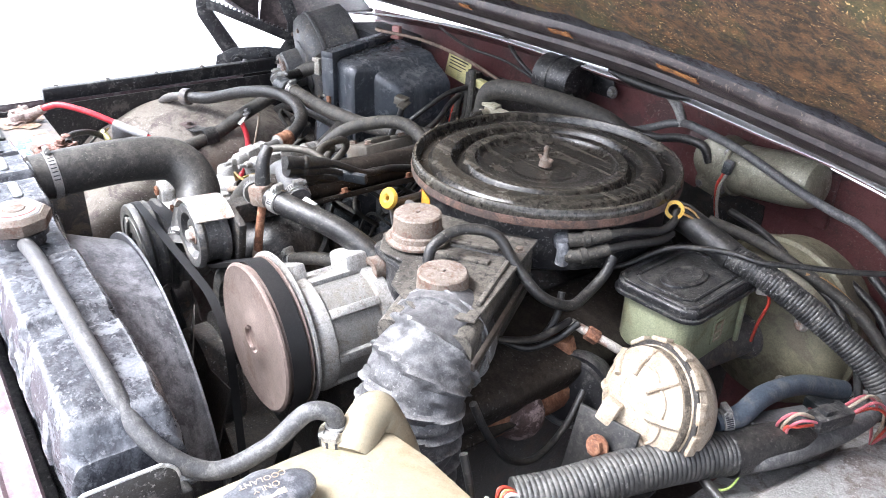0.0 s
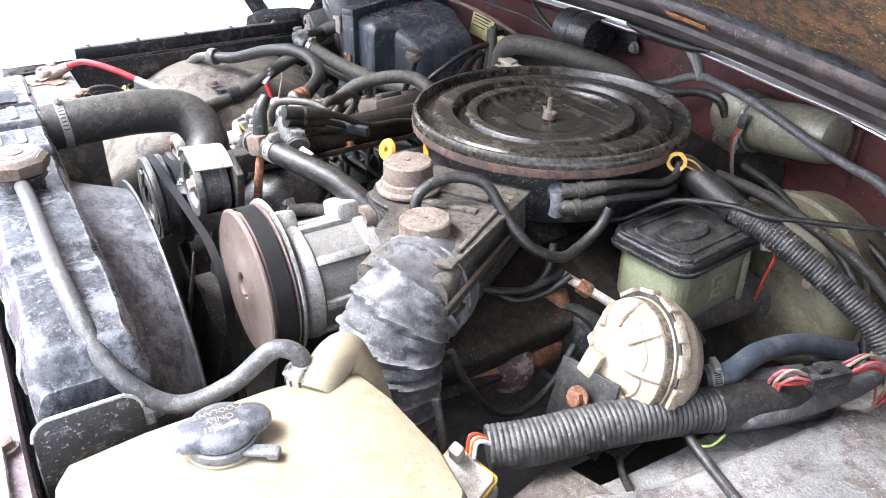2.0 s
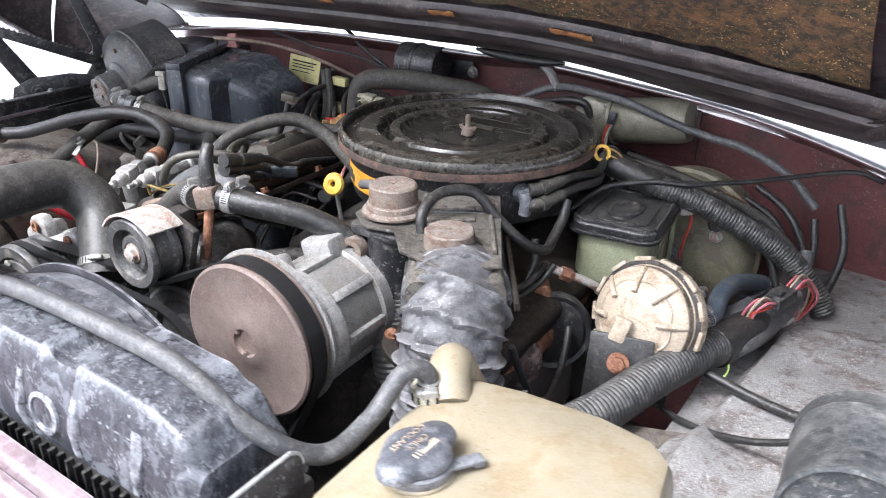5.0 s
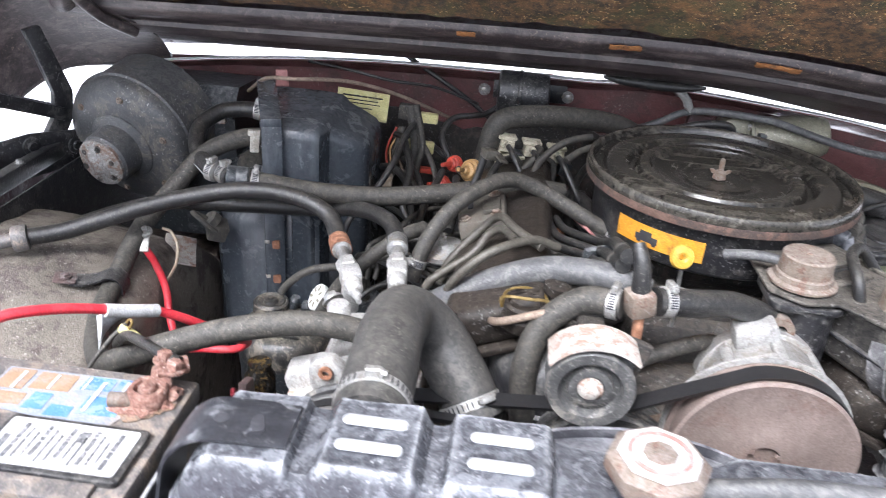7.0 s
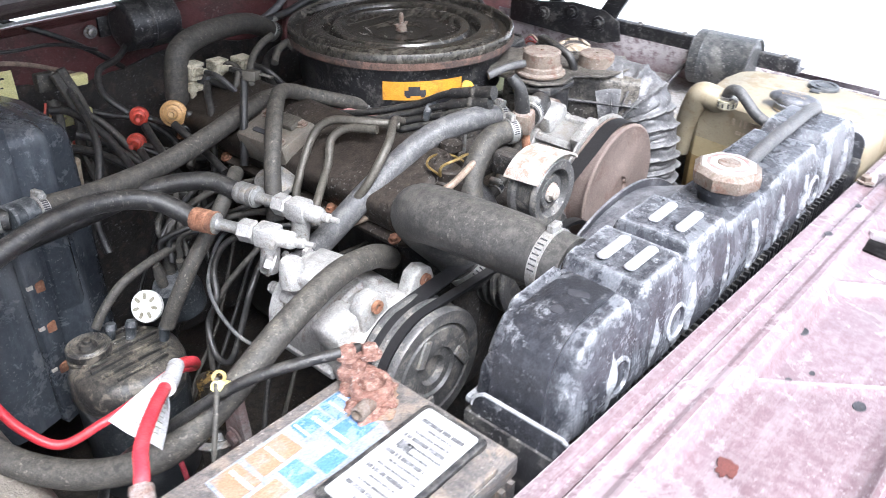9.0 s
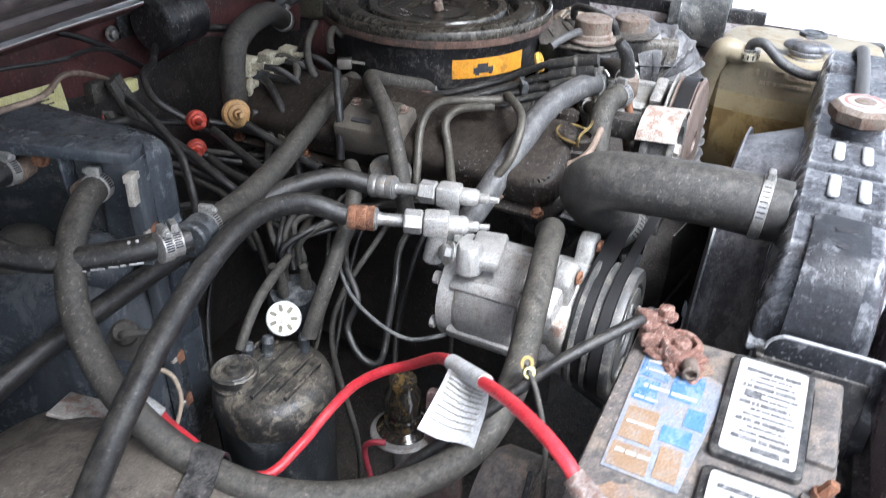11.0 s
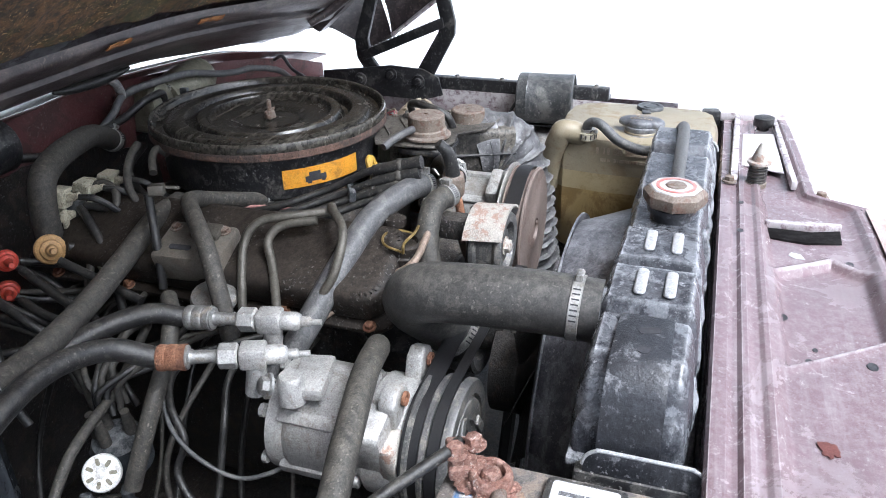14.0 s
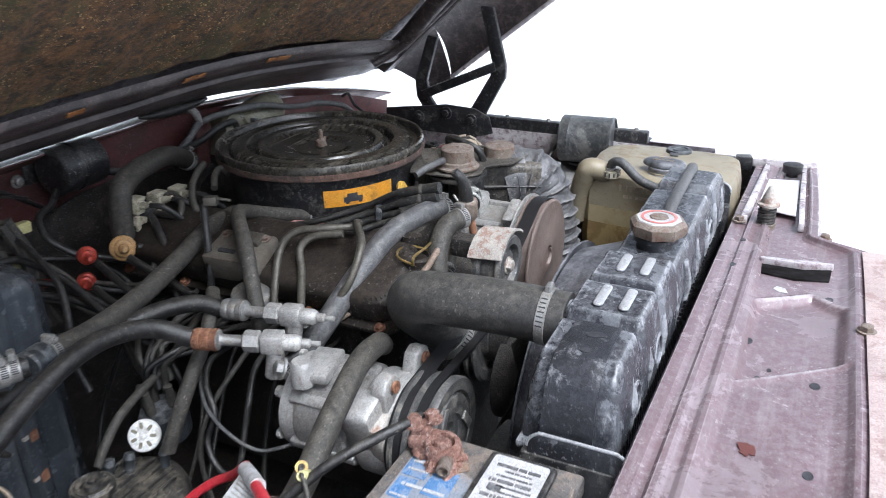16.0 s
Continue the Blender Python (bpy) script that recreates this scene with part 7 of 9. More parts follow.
def vacuum_valve(at, ax, r, mat, label):
    t = thing("vacuum_valve", at, label, "valve")
    ax = Vector(ax).normalized()
    part("body", lathe(Vector(at) - ax * 0.012, ax, [(0.004, -0.012), (0.004, 0), (r * 0.7, 0.0), (r, 0.004), (r, 0.008), (r * 0.9, 0.010), (r * 0.92, 0.014), (r * 0.7, 0.016), (r * 0.65, 0.020), (r * 0.4, 0.022), (r * 0.3, 0.030), (0.004, 0.031), (0.0035, 0.045)], 30), mat, t)
    return t


vacuum_valve((-0.374, 0.862, 1.0), (-0.55, -0.75, 0.3), 0.021, TAN, "tan ribbed plastic vacuum valve")
vacuum_valve((-0.407, 0.908, 0.992), (-0.5, -0.8, 0.2), 0.015, RED_DARK, "orange-red plastic vacuum valve")
vacuum_valve((-0.425, 0.90, 0.955), (-0.6, -0.7, 0.2), 0.015, RED_DARK, "dull red plastic vacuum valve")
man = thing("vacuum_manifold", (-0.275, 0.89, 1.04), "white and black plastic vacuum connector block", "connector")
for k, dx in enumerate((-0.042, 0.0, 0.042)):
    c = Vector((-0.275 + dx, 0.884 - 0.006 * k, 1.048 - 0.003 * k))
    port = part("port", merge(box((0.024, 0.026, 0.022), c, (4, 6, 10), 0.003), box((0.032, 0.020, 0.006), c + Vector((0.0, -0.004, 0.014)), (6, 6, 14), 0.0015)), CREAM_OLD, man)
    part("nozzle", lathe(c + Vector((0.002, -0.012, 0.002)), (0.1, -0.8, 0.25), [(0.006, 0), (0.006, 0.010), (0.0045, 0.012), (0.0045, 0.022)], 12), CREAM_OLD, port)
    part("plug", box((0.018, 0.022, 0.024), c + Vector((0.016, -0.008, -0.020)), (0, 20, 10), 0.002), PLASTIC, man)
    part("hanger", box((0.010, 0.006, 0.034), c + Vector((-0.012, -0.014, -0.026)), (8, -8, 10), 0.0015), CREAM_OLD, man)
    part("tube", tube([c + Vector((0.004, -0.032, 0.006)), c + Vector((0.012, -0.055, 0.002)), c + Vector((0.03, -0.075, -0.025)), c + Vector((0.05, -0.09, -0.06)), c + Vector((0.052, -0.105, -0.10))], 0.0048, 9, 6), RUBBER, man)
part("base", box((0.13, 0.05, 0.010), (-0.275, 0.898, 1.022), (0, 4, 8), 0.003), CREAM_OLD, man)


# ---- driver's side ----
def coolant_bottle():
    t = thing("coolant_bottle", (0.37, 0.16, 0.80), "cream translucent plastic coolant and washer bottle", "bottle")
    low = [(0.255, 0.03), (0.255, 0.27), (0.285, 0.30), (0.45, 0.31), (0.495, 0.27), (0.495, 0.04), (0.46, 0.01), (0.285, 0.01)]

    def ring(z, k, grow=0.0):
        cx, cy = 0.375, 0.16
        o = []
        n = len(low)
        for i in range(n):
            a, b = Vector((*low[i - 1], 0)), Vector((*low[i], 0))
            for f in (0.25, 0.75):
                p = a.lerp(b, f)
                o.append(Vector((cx + (p.x - cx) * k, cy + (p.y - cy) * k, z + grow * (cy - p.y))))
        return o
    part("body", loft([ring(0.939, 1.0), ring(0.955, 1.0), ring(0.978, 0.992), ring(0.993, 0.97), ring(1.002, 0.94), ring(1.006, 0.88), ring(1.008, 0.5)]), CREAM, t)
    part("filled_part", loft([ring(0.78, 0.93), ring(0.79, 0.98), ring(0.88, 1.0), ring(0.905, 1.001)]), CREAM_AMBER, t, "amber-tinted lower half with coolant inside")
    part("tide_band", loft([ring(0.905, 1.0005), ring(0.915, 1.001), ring(0.938, 1.001), ring(0.940, 1.0)]), CREAM_TIDE, t, "yellowed band above the coolant")
    part("neck", tube([(0.285, 0.305, 0.90), (0.275, 0.300, 0.96), (0.264, 0.288, 1.000), (0.262, 0.280, 1.014), (0.270, 0.262, 1.010), (0.284, 0.243, 0.996)], 0.0205, 24, 8), CREAM, t, "moulded hump beside the hose stub")
    part("hose_stub", lathe((0.265, 0.237, 1.0), (0, 0, 1), [(0.013, 0), (0.012, 0.016), (0.010, 0.018)], 20), CREAM, t)
    part("stub_clamp", lathe((0.265, 0.237, 1.002), (0, 0, 1), [(0.0135, 0), (0.0165, 0.0005), (0.0165, 0.0125), (0.0135, 0.013)], 26), CREAM_OLD, t, "yellowed slotted hose clamp")
    for k in range(12):
        a = 2 * math.pi * k / 12
        part("clamp_slot", box((0.0012, 0.0024, 0.0075), (0.265 + 0.0166 * math.cos(a), 0.237 + 0.0166 * math.sin(a), 1.0085), (0, 0, math.degrees(a)), 0), INK, t)
    cx, cy, z = 0.315, 0.147, 1.006
    eye = []
    for q in range(64):
        a = 2 * math.pi * q / 64
        r = max(0.0280, 0.0415 * abs(math.cos(a)) ** 1.6)
        eye.append((r * math.cos(a), r * math.sin(a)))
    turn_cap = 86
    fc = pose(cx, cy, z + 0.014, 0, 0, turn_cap)
    cap = part("lever_cap", loft([[fc @ Vector((x * k, y * k, h)) for x, y in eye] for k, h in ((0.93, 0.0), (1.0, 0.002), (1.0, 0.006), (0.95, 0.0095), (0.80, 0.0125), (0.55, 0.0145), (0.2, 0.015))]), CAP_GREY, t, "grey two-winged plastic pressure cap with raised lettering")
    part("skirt", lathe((cx, cy, z), (0, 0, 1), [(0.0285, 0.004), (0.0300, 0.006), (0.0300, 0.013), (0.0285, 0.0145)], 44), CAP_GREY, cap)
    part("lever", merge(box((0.012, 0.034, 0.004), (cx + 0.030, cy + 0.018, z + 0.010), (0, 0, -35), 0.0015), box((0.012, 0.010, 0.007), (cx + 0.038, cy + 0.030, z + 0.008), (0, 0, -35), 0.002)), CAP_GREY, cap)
    wm = pose(cx, cy, z + 0.0288, 0, 0, turn_cap + 180)
    writing("COOLANT", wm @ Matrix.Translation((0, -0.0098, -0.0006)), 0.0082, CREAM_LIGHT, cap, depth=0.0008)
    writing("ONLY", wm @ Matrix.Translation((0, 0.0, 0)), 0.0085, CREAM_LIGHT, cap, depth=0.0006)
    bars(wm @ Matrix.Translation((0, 0.0095, -0.0006)), [(0, 0.0062, -0.017, 0.017, 7)], CREAM_LIGHT, cap, seed=2)
    part("neck_base", lathe((cx, cy, z - 0.002), (0, 0, 1), [(0.033, 0), (0.033, 0.003), (0.030, 0.004)], 40), CAP_GREY, t, "dark ring under the cap")
    part("neck_ring", lathe((cx, cy, z - 0.004), (0, 0, 1), [(0.031, 0), (0.031, 0.008), (0.029, 0.010)], 36), CREAM, t)
    cx, cy = 0.457, 0.145
    c2 = part("snap_cap", lathe((cx, cy, 1.004), (0, 0, 1), [(0.026, 0), (0.026, 0.007), (0.024, 0.010), (0.018, 0.010), (0.017, 0.008), (0.013, 0.008), (0.012, 0.010), (0, 0.010)], 36), PLASTIC, t, "black snap cap with concentric rings")
    part("tab", box((0.02, 0.016, 0.003), (cx - 0.03, cy + 0.004, 1.010), (0, 0, 10), 0.001), PLASTIC, c2)
    bars(pose(0.2545, 0.15, 0.985, 90, 0, 270), [(0.0, 0.012, -0.07, 0.06, 11), (-0.017, 0.006, -0.06, 0.05, 14)], CREAM_LIGHT, t, "embossed_print", 4)
    return t


coolant_bottle()

gauge = thing("black_can", (0.535, 0.36, 0.93), "black round plastic can standing on the inner wing", "canister")
CAN_PAINT = material("can_paint", (0.035, 0.038, 0.040), 0.3, second=(0.07, 0.072, 0.074), scale=90, dirt=(0.17, 0.165, 0.155), dirt_amount=0.42, dirt_scale=18, top=(0.24, 0.235, 0.225), top_amount=0.4, fleck=GRIT, streak=((20.0, 3.0, 20.0), (0.16, 0.155, 0.15), 0.5))
part("can", lathe((0.603, 0.447, 0.966), (0.07, -0.997, 0.0), [(0.03, 0), (0.053, 0.001), (0.0560, 0.004), (0.0560, 0.022), (0.0568, 0.024), (0.0560, 0.026), (0.0560, 0.114), (0.0575, 0.116), (0.0575, 0.124), (0.054, 0.125), (0.051, 0.120), (0, 0.118)], 56), CAN_PAINT, gauge)
part("bracket", merge(box((0.05, 0.06, 0.004), (0.612, 0.39, 0.908), (0, 0, 4), 0.001), box((0.004, 0.06, 0.08), (0.636, 0.39, 0.88), (0, 0, 4), 0.001)), BLACK, gauge)
wire("can_hose", [(0.603, 0.445, 0.965), (0.57, 0.455, 0.945), (0.50, 0.47, 0.905), (0.42, 0.51, 0.875), (0.36, 0.56, 0.87)], 0.004, RUBBER, "thin black vacuum hose to the black can", "hose")


def cruise_canister():
    c = Vector((0.351, 0.588, 0.946))
    ax = Vector((-0.22, -0.90, 0.30)).normalized()
    t = thing("vacuum_servo", c, "round cream plastic vacuum servo with toothed rim on black bracket", "servo")
    part("cover", lathe(c, ax, [(0.066, 0.0), (0.066, 0.008), (0.0635, 0.010), (0.0635, 0.020), (0.058, 0.026), (0.050, 0.030), (0.040, 0.037), (0.024, 0.041), (0, 0.042)], 56), CREAM_LIGHT, t)
    part("rear_shell", lathe(c, -ax, [(0.070, 0.004), (0.070, 0.016), (0.060, 0.034), (0.035, 0.045), (0, 0.046)], 56), CREAM_LIGHT, t)
    part("rim", lathe(c - ax * 0.006, ax, [(0.066, 0), (0.0725, 0.0), (0.0725, 0.010), (0.067, 0.010)], 56), CREAM_LIGHT, t)
    part("rim_seal", lathe(c + ax * 0.0045, ax, [(0.067, 0), (0.0718, 0.0005), (0.0718, 0.0022), (0.067, 0.0026)], 56), ENGINE, t, "grimy dark seal line")
    fm = axis_frame(c, ax)
    for k in range(13):
        a = 2 * math.pi * k / 13
        m = fm @ pose(0.0725 * math.cos(a), 0.0725 * math.sin(a), -0.002, 0, 0, math.degrees(a))
        part("rim_tab", prism([(-0.002, -0.0115), (0.0032, -0.0115), (0.0032, 0.0115), (-0.002, 0.0115)], 0.011, m, 0.001), CREAM_LIGHT, t)
    for k in range(8):
        a = 2 * math.pi * k / 8 + 0.2
        d = Vector((math.cos(a), math.sin(a), 0))
        part("cover_rib", tube([fm @ (d * 0.062 + Vector((0, 0, 0.020))), fm @ (d * 0.05 + Vector((0, 0, 0.0335))), fm @ (d * 0.034 + Vector((0, 0, 0.042)))], 0.0036, 8, 3), CREAM_LIGHT, t)
    part("outlet", merge(box((0.036, 0.030, 0.056), c + ax * 0.042 + Vector((0.006, 0.0, -0.026)), (-15, 14, 10), 0.004), box((0.020, 0.014, 0.030), c + ax * 0.062 + Vector((0.0, 0.0, -0.012)), (-15, 14, 10), 0.003)), CREAM_LIGHT, t)
    for k in range(8):
        a = 2 * math.pi * k / 8 + 0.6
        bow = [fm @ Vector(((0.046 + 0.003 * math.cos(q)) * math.cos(a + 0.36 * q / 1.4), (0.046 + 0.003 * math.cos(q)) * math.sin(a + 0.36 * q / 1.4), 0.0333 - 0.002 * math.cos(q))) for q in (-1.4, -0.7, 0.0, 0.7, 1.4)]
        part("petal_rib", tube(bow, 0.0018, 7, 3), CREAM_LIGHT, t)
    part("grime_band", lathe(c + ax * 0.0085, ax, [(0.0640, 0.0), (0.0648, 0.001), (0.0646, 0.007), (0.0636, 0.009)], 56), VALVE_GRIME, t, "band of black grime round the cover")
    br = part("bracket", merge(box((0.075, 0.006, 0.09), (0.345, 0.514, 0.905), (-18, 0, 12), 0.002), box((0.075, 0.07, 0.006), (0.36, 0.55, 0.872), (0, 0, 12), 0.002)), RUBBER, t)
    part("bracket_bolt", hexagon((0.347, 0.508, 0.922), (0.2, -0.9, 0.3), 0.009, 0.012), RUST, br)
    part("bracket_nut", hexagon((0.375, 0.512, 0.905), (0.2, -0.9, 0.3), 0.006, 0.010), RUST, br)
    return t


cruise_canister()


def master_cylinder():
    t = thing("brake_master_cylinder", (0.255, 0.76, 0.90), "brake master cylinder with a pale green reservoir and black bail-topped lid", "master cylinder")
    cx, cy = 0.252, 0.752
    turn = 6
    part("reservoir", prism(rounded(0.105, 0.145, 0.022), 0.080, pose(cx, cy, 0.922, 0, 0, turn), 0.006, segs=3), RESERVOIR, t)
    lid = part("lid", prism(rounded(0.120, 0.162, 0.022), 0.014, pose(cx, cy, 1.000, 0, 0, turn), 0.004, segs=3), BLACK, t, "grimy black lid with a raised centre")
    part("lid_rim", prism(rounded(0.126, 0.168, 0.024), 0.005, pose(cx, cy, 0.997, 0, 0, turn), 0.001), BLACK, lid)
    lm = pose(cx, cy, 1.0145, 0, 0, turn)
    for w, h, r, q in ((0.110, 0.150, 0.020, 0.0032), (0.082, 0.120, 0.016, 0.0022)):
        o = rounded(w, h, r, 4)
        part("lid_bead", tube([lm @ Vector((x, y, 0)) for x, y in o + o[:1]], q, 7, 2), BLACK, lid)
    part("lid_dome", lathe(lm @ Vector((0.0, -0.01, -0.001)), (0, 0, 1), [(0.030, 0), (0.029, 0.003), (0.022, 0.0045), (0.018, 0.002), (0, 0.0015)], 32, squash=(0.8, 1.25)), BLACK, lid)
    part("lid_tab", box((0.02, 0.024, 0.012), (cx + 0.058, cy + 0.080, 0.998), (0, 0, 40), 0.003), IVORY, lid, "pale clip at the lid's corner")
    for y in (-0.045, 0.05):
        part("wall_rib", box((0.006, 0.008, 0.074), (cx + 0.0535, cy + y, 0.962), (0, 0, turn), 0.002), RESERVOIR, t)
    m = pose(cx + 0.0528, cy + 0.004, 0.958, 90, 0, 90 + turn)
    m = m @ Matrix.Scale(1.35, 4)
    em = part("emblem", prism(rounded(0.020, 0.026, 0.002), 0.0012, m, 0.0003), RESERVOIR, t, "raised square emblem")
    bm = bmesh.new()
    for dx, dy, w, h in ((0, 0.009, 0.013, 0.0022), (0, -0.009, 0.013, 0.0022), (-0.006, 0, 0.0022, 0.02), (0.006, 0, 0.0022, 0.02), (0, 0, 0.010, 0.0022)):
        box((w, h, 0.001), (dx, dy, 0.0016), bevel=0, bm=bm)
    bmesh.ops.transform(bm, matrix=m, verts=bm.verts)
    part("emblem_mark", bm, CREAM_LIGHT, em)
    bm = lathe((cx + 0.012, 0.70, 0.895), (0.08, 1, -0.01), [(0.020, 0), (0.026, 0.004), (0.026, 0.16), (0.034, 0.164), (0.034, 0.18)], 30)
    box((0.05, 0.13, 0.03), (cx + 0.005, cy, 0.914), (0, 0, turn), 0.006, bm)
    lathe((cx + 0.035, 0.735, 0.895), (1, -0.3, 0), [(0.012, 0), (0.012, 0.02), (0.008, 0.022), (0.008, 0.035)], 16, bm)
    part("cylinder", bm, BATTERY, t)
    bs = thing("brake_booster", (0.29, 0.95, 0.9), "olive drab steel brake booster drum on the firewall", "brake booster")
    olive = material("booster_olive", (0.19, 0.175, 0.115), 0.5, second=(0.25, 0.23, 0.16), dirt=(0.10, 0.083, 0.06), dirt_amount=0.5, dirt_scale=12)
    part("drum", lathe((0.285, 0.872, 0.905), (0.06, 1, 0.0), [(0.03, -0.004), (0.06, 0.0), (0.10, 0.012), (0.115, 0.030), (0.118, 0.05), (0.119, 0.066), (0.112, 0.11), (0.06, 0.13), (0.05, 0.20)], 56), olive, bs)
    part("crimp_band", lathe((0.288, 0.922, 0.905), (0.06, 1, 0.0), [(0.117, 0.0), (0.1235, 0.003), (0.1240, 0.010), (0.1180, 0.014)], 56), olive, bs)
    part("check_valve", lathe((0.345, 0.885, 0.965), (0.3, -1, 0.2), [(0.012, -0.006), (0.012, 0.010), (0.008, 0.012), (0.007, 0.030)], 18), BLACK, bs, "black check valve")
    for a in (0.6, 2.5, 3.9, 5.6):
        part("stud_nut", hexagon((0.285 + 0.080 * math.cos(a), 0.874, 0.905 + 0.080 * math.sin(a)), (0.06, -1, 0), 0.007, 0.010), RUSTY_STEEL, bs)
    return t


master_cylinder()
BLUISH = material("bluish_rubber", (0.05, 0.065, 0.085), 0.5, second=(0.1, 0.115, 0.14), dirt=(0.16, 0.16, 0.16), dirt_amount=0.4, dirt_scale=40)
hose("booster_hose", [(0.40, 0.635, 0.932), (0.41, 0.665, 0.935), (0.405, 0.72, 0.937), (0.41, 0.79, 0.925), (0.43, 0.86, 0.90)], 0.0125, BLUISH, "bluish grey vacuum hose with a ribbed sleeve", (0.1,))
hose("ribbed_conduit", [(0.343, 0.395, 0.902), (0.362, 0.44, 0.905), (0.388, 0.52, 0.912), (0.415, 0.60, 0.912), (0.435, 0.66, 0.905)], 0.0245, CONDUIT, "black corrugated duct hose across the inner wing", (), 24, 0.0013, 0.0056)
hose("duct_sleeve", [(0.425, 0.63, 0.907), (0.44, 0.68, 0.905), (0.45, 0.72, 0.90), (0.452, 0.77, 0.885)], 0.0262, RUBBER, "smooth black sleeve on the corrugated duct", (), 20)
hose("ribbed_conduit", [(0.262, 0.808, 1.036), (0.30, 0.812, 1.028), (0.34, 0.820, 1.015), (0.405, 0.838, 0.984), (0.455, 0.848, 0.955), (0.495, 0.850, 0.918), (0.52, 0.845, 0.885)], 0.0175, CONDUIT, "thick black corrugated wiring conduit over the reservoir", (), 20, 0.0010, 0.0046)
hose("taped_loom", [(0.178, 0.803, 1.058), (0.205, 0.804, 1.054), (0.235, 0.806, 1.045), (0.272, 0.809, 1.033)], 0.0188, RUBBER, "black taped wiring loom running into the corrugated conduit", (), 20, category="wiring")
wire("loom_branch", [(0.408, 0.60, 0.893), (0.425, 0.62, 0.900), (0.455, 0.66, 0.905), (0.47, 0.725, 0.905), (0.482, 0.785, 0.912), (0.485, 0.83, 0.925), (0.478, 0.875, 0.955)], 0.0105, RUBBER_GREY, "taped grey wiring branch on the inner wing", "wiring")
bm = sheet(lambda u, v: Vector((0.440, 0.705, 0.917)) + Vector((0.022, 0.060, 0.0)) * (u - 0.5) * 1.5 + Vector((0.05, -0.02, -0.012)) * (v - 0.5) + Vector((0, 0, 0.006 * math.sin(math.pi * v))), 8, 6, 0.001)
solo("tape_patch", bm, RUBBER_GREY, "grey flap of old tape on the wiring branch", "tape")
wire("ground_cable", [(0.372, 0.60, 0.895), (0.40, 0.60, 0.898), (0.44, 0.585, 0.896), (0.50, 0.57, 0.893), (0.56, 0.55, 0.90)], 0.0058, RUBBER, "black cable lying on the inner wing")
wire("green_wire", [(0.43, 0.64, 0.893), (0.445, 0.63, 0.893), (0.45, 0.605, 0.891), (0.44, 0.59, 0.889)], 0.0014, material("green_insulation", (0.32, 0.42, 0.12), 0.4), "thin green wire on the inner wing")
conn = thing("connector_plug", (0.355, 0.375, 0.90), "white plastic plug with a yellow lock and coloured wires", "connector")
pm = pose(0.352, 0.362, 0.882, 24, 16, 22)
part("shell", merge(prism(rounded(0.052, 0.036, 0.006), 0.050, pm @ Matrix.Translation((0, 0, -0.026)), 0.002), prism(rounded(0.062, 0.046, 0.010), 0.008, pm @ Matrix.Translation((0, 0, -0.030)), 0.002)), IVORY, conn)
for k in range(4):
    part("shell_rib", prism([(-0.002, -0.002), (0.002, -0.002), (0.002, 0.002), (-0.002, 0.002)], 0.020, pm @ Matrix.Translation((-0.019 + 0.0125 * k, -0.019, -0.002)), 0.0005), IVORY, conn)
part("latch_post", prism(rounded(0.013, 0.012, 0.003), 0.024, pm @ Matrix.Translation((-0.017, 0.010, 0.022)), 0.002), IVORY, conn)
part("lock", prism(rounded(0.058, 0.041, 0.006), 0.008, pm @ Matrix.Translation((0.0, 0, 0.012)), 0.0015), YELLOW, conn)
for k, (dx, mt) in enumerate(((-0.006, RED_DARK), (0.0, TAN), (0.006, WHITE_PLASTIC), (0.003, RED_DARK))):
    part("lead", tube([(0.350 + dx, 0.370, 0.912), (0.346 + dx, 0.376, 0.926), (0.348 + dx, 0.388, 0.922), (0.352 + dx, 0.402, 0.905)], 0.0022, 7, 5), mt, conn)
plug = thing("connector_plug", (0.42, 0.83, 0.875), "black plastic plug with red and white leads", "connector")
part("shell", box((0.024, 0.052, 0.024), (0.425, 0.835, 0.885), (0, 0, -14), 0.003), PLASTIC, plug)
part("lead", tube([(0.420, 0.812, 0.885), (0.425, 0.79, 0.892), (0.437, 0.782, 0.875), (0.44, 0.80, 0.858)], 0.0028, 7, 5), RED, plug)
part("lead", tube([(0.432, 0.862, 0.888), (0.442, 0.885, 0.895), (0.452, 0.90, 0.885)], 0.0025, 7, 5), WHITE_PLASTIC, plug)
wire("red_wire", [(0.318, 0.828, 1.0), (0.322, 0.832, 0.98), (0.316, 0.83, 0.95), (0.314, 0.826, 0.92)], 0.0022, RED_DARK, "thin orange-red wire down the booster")

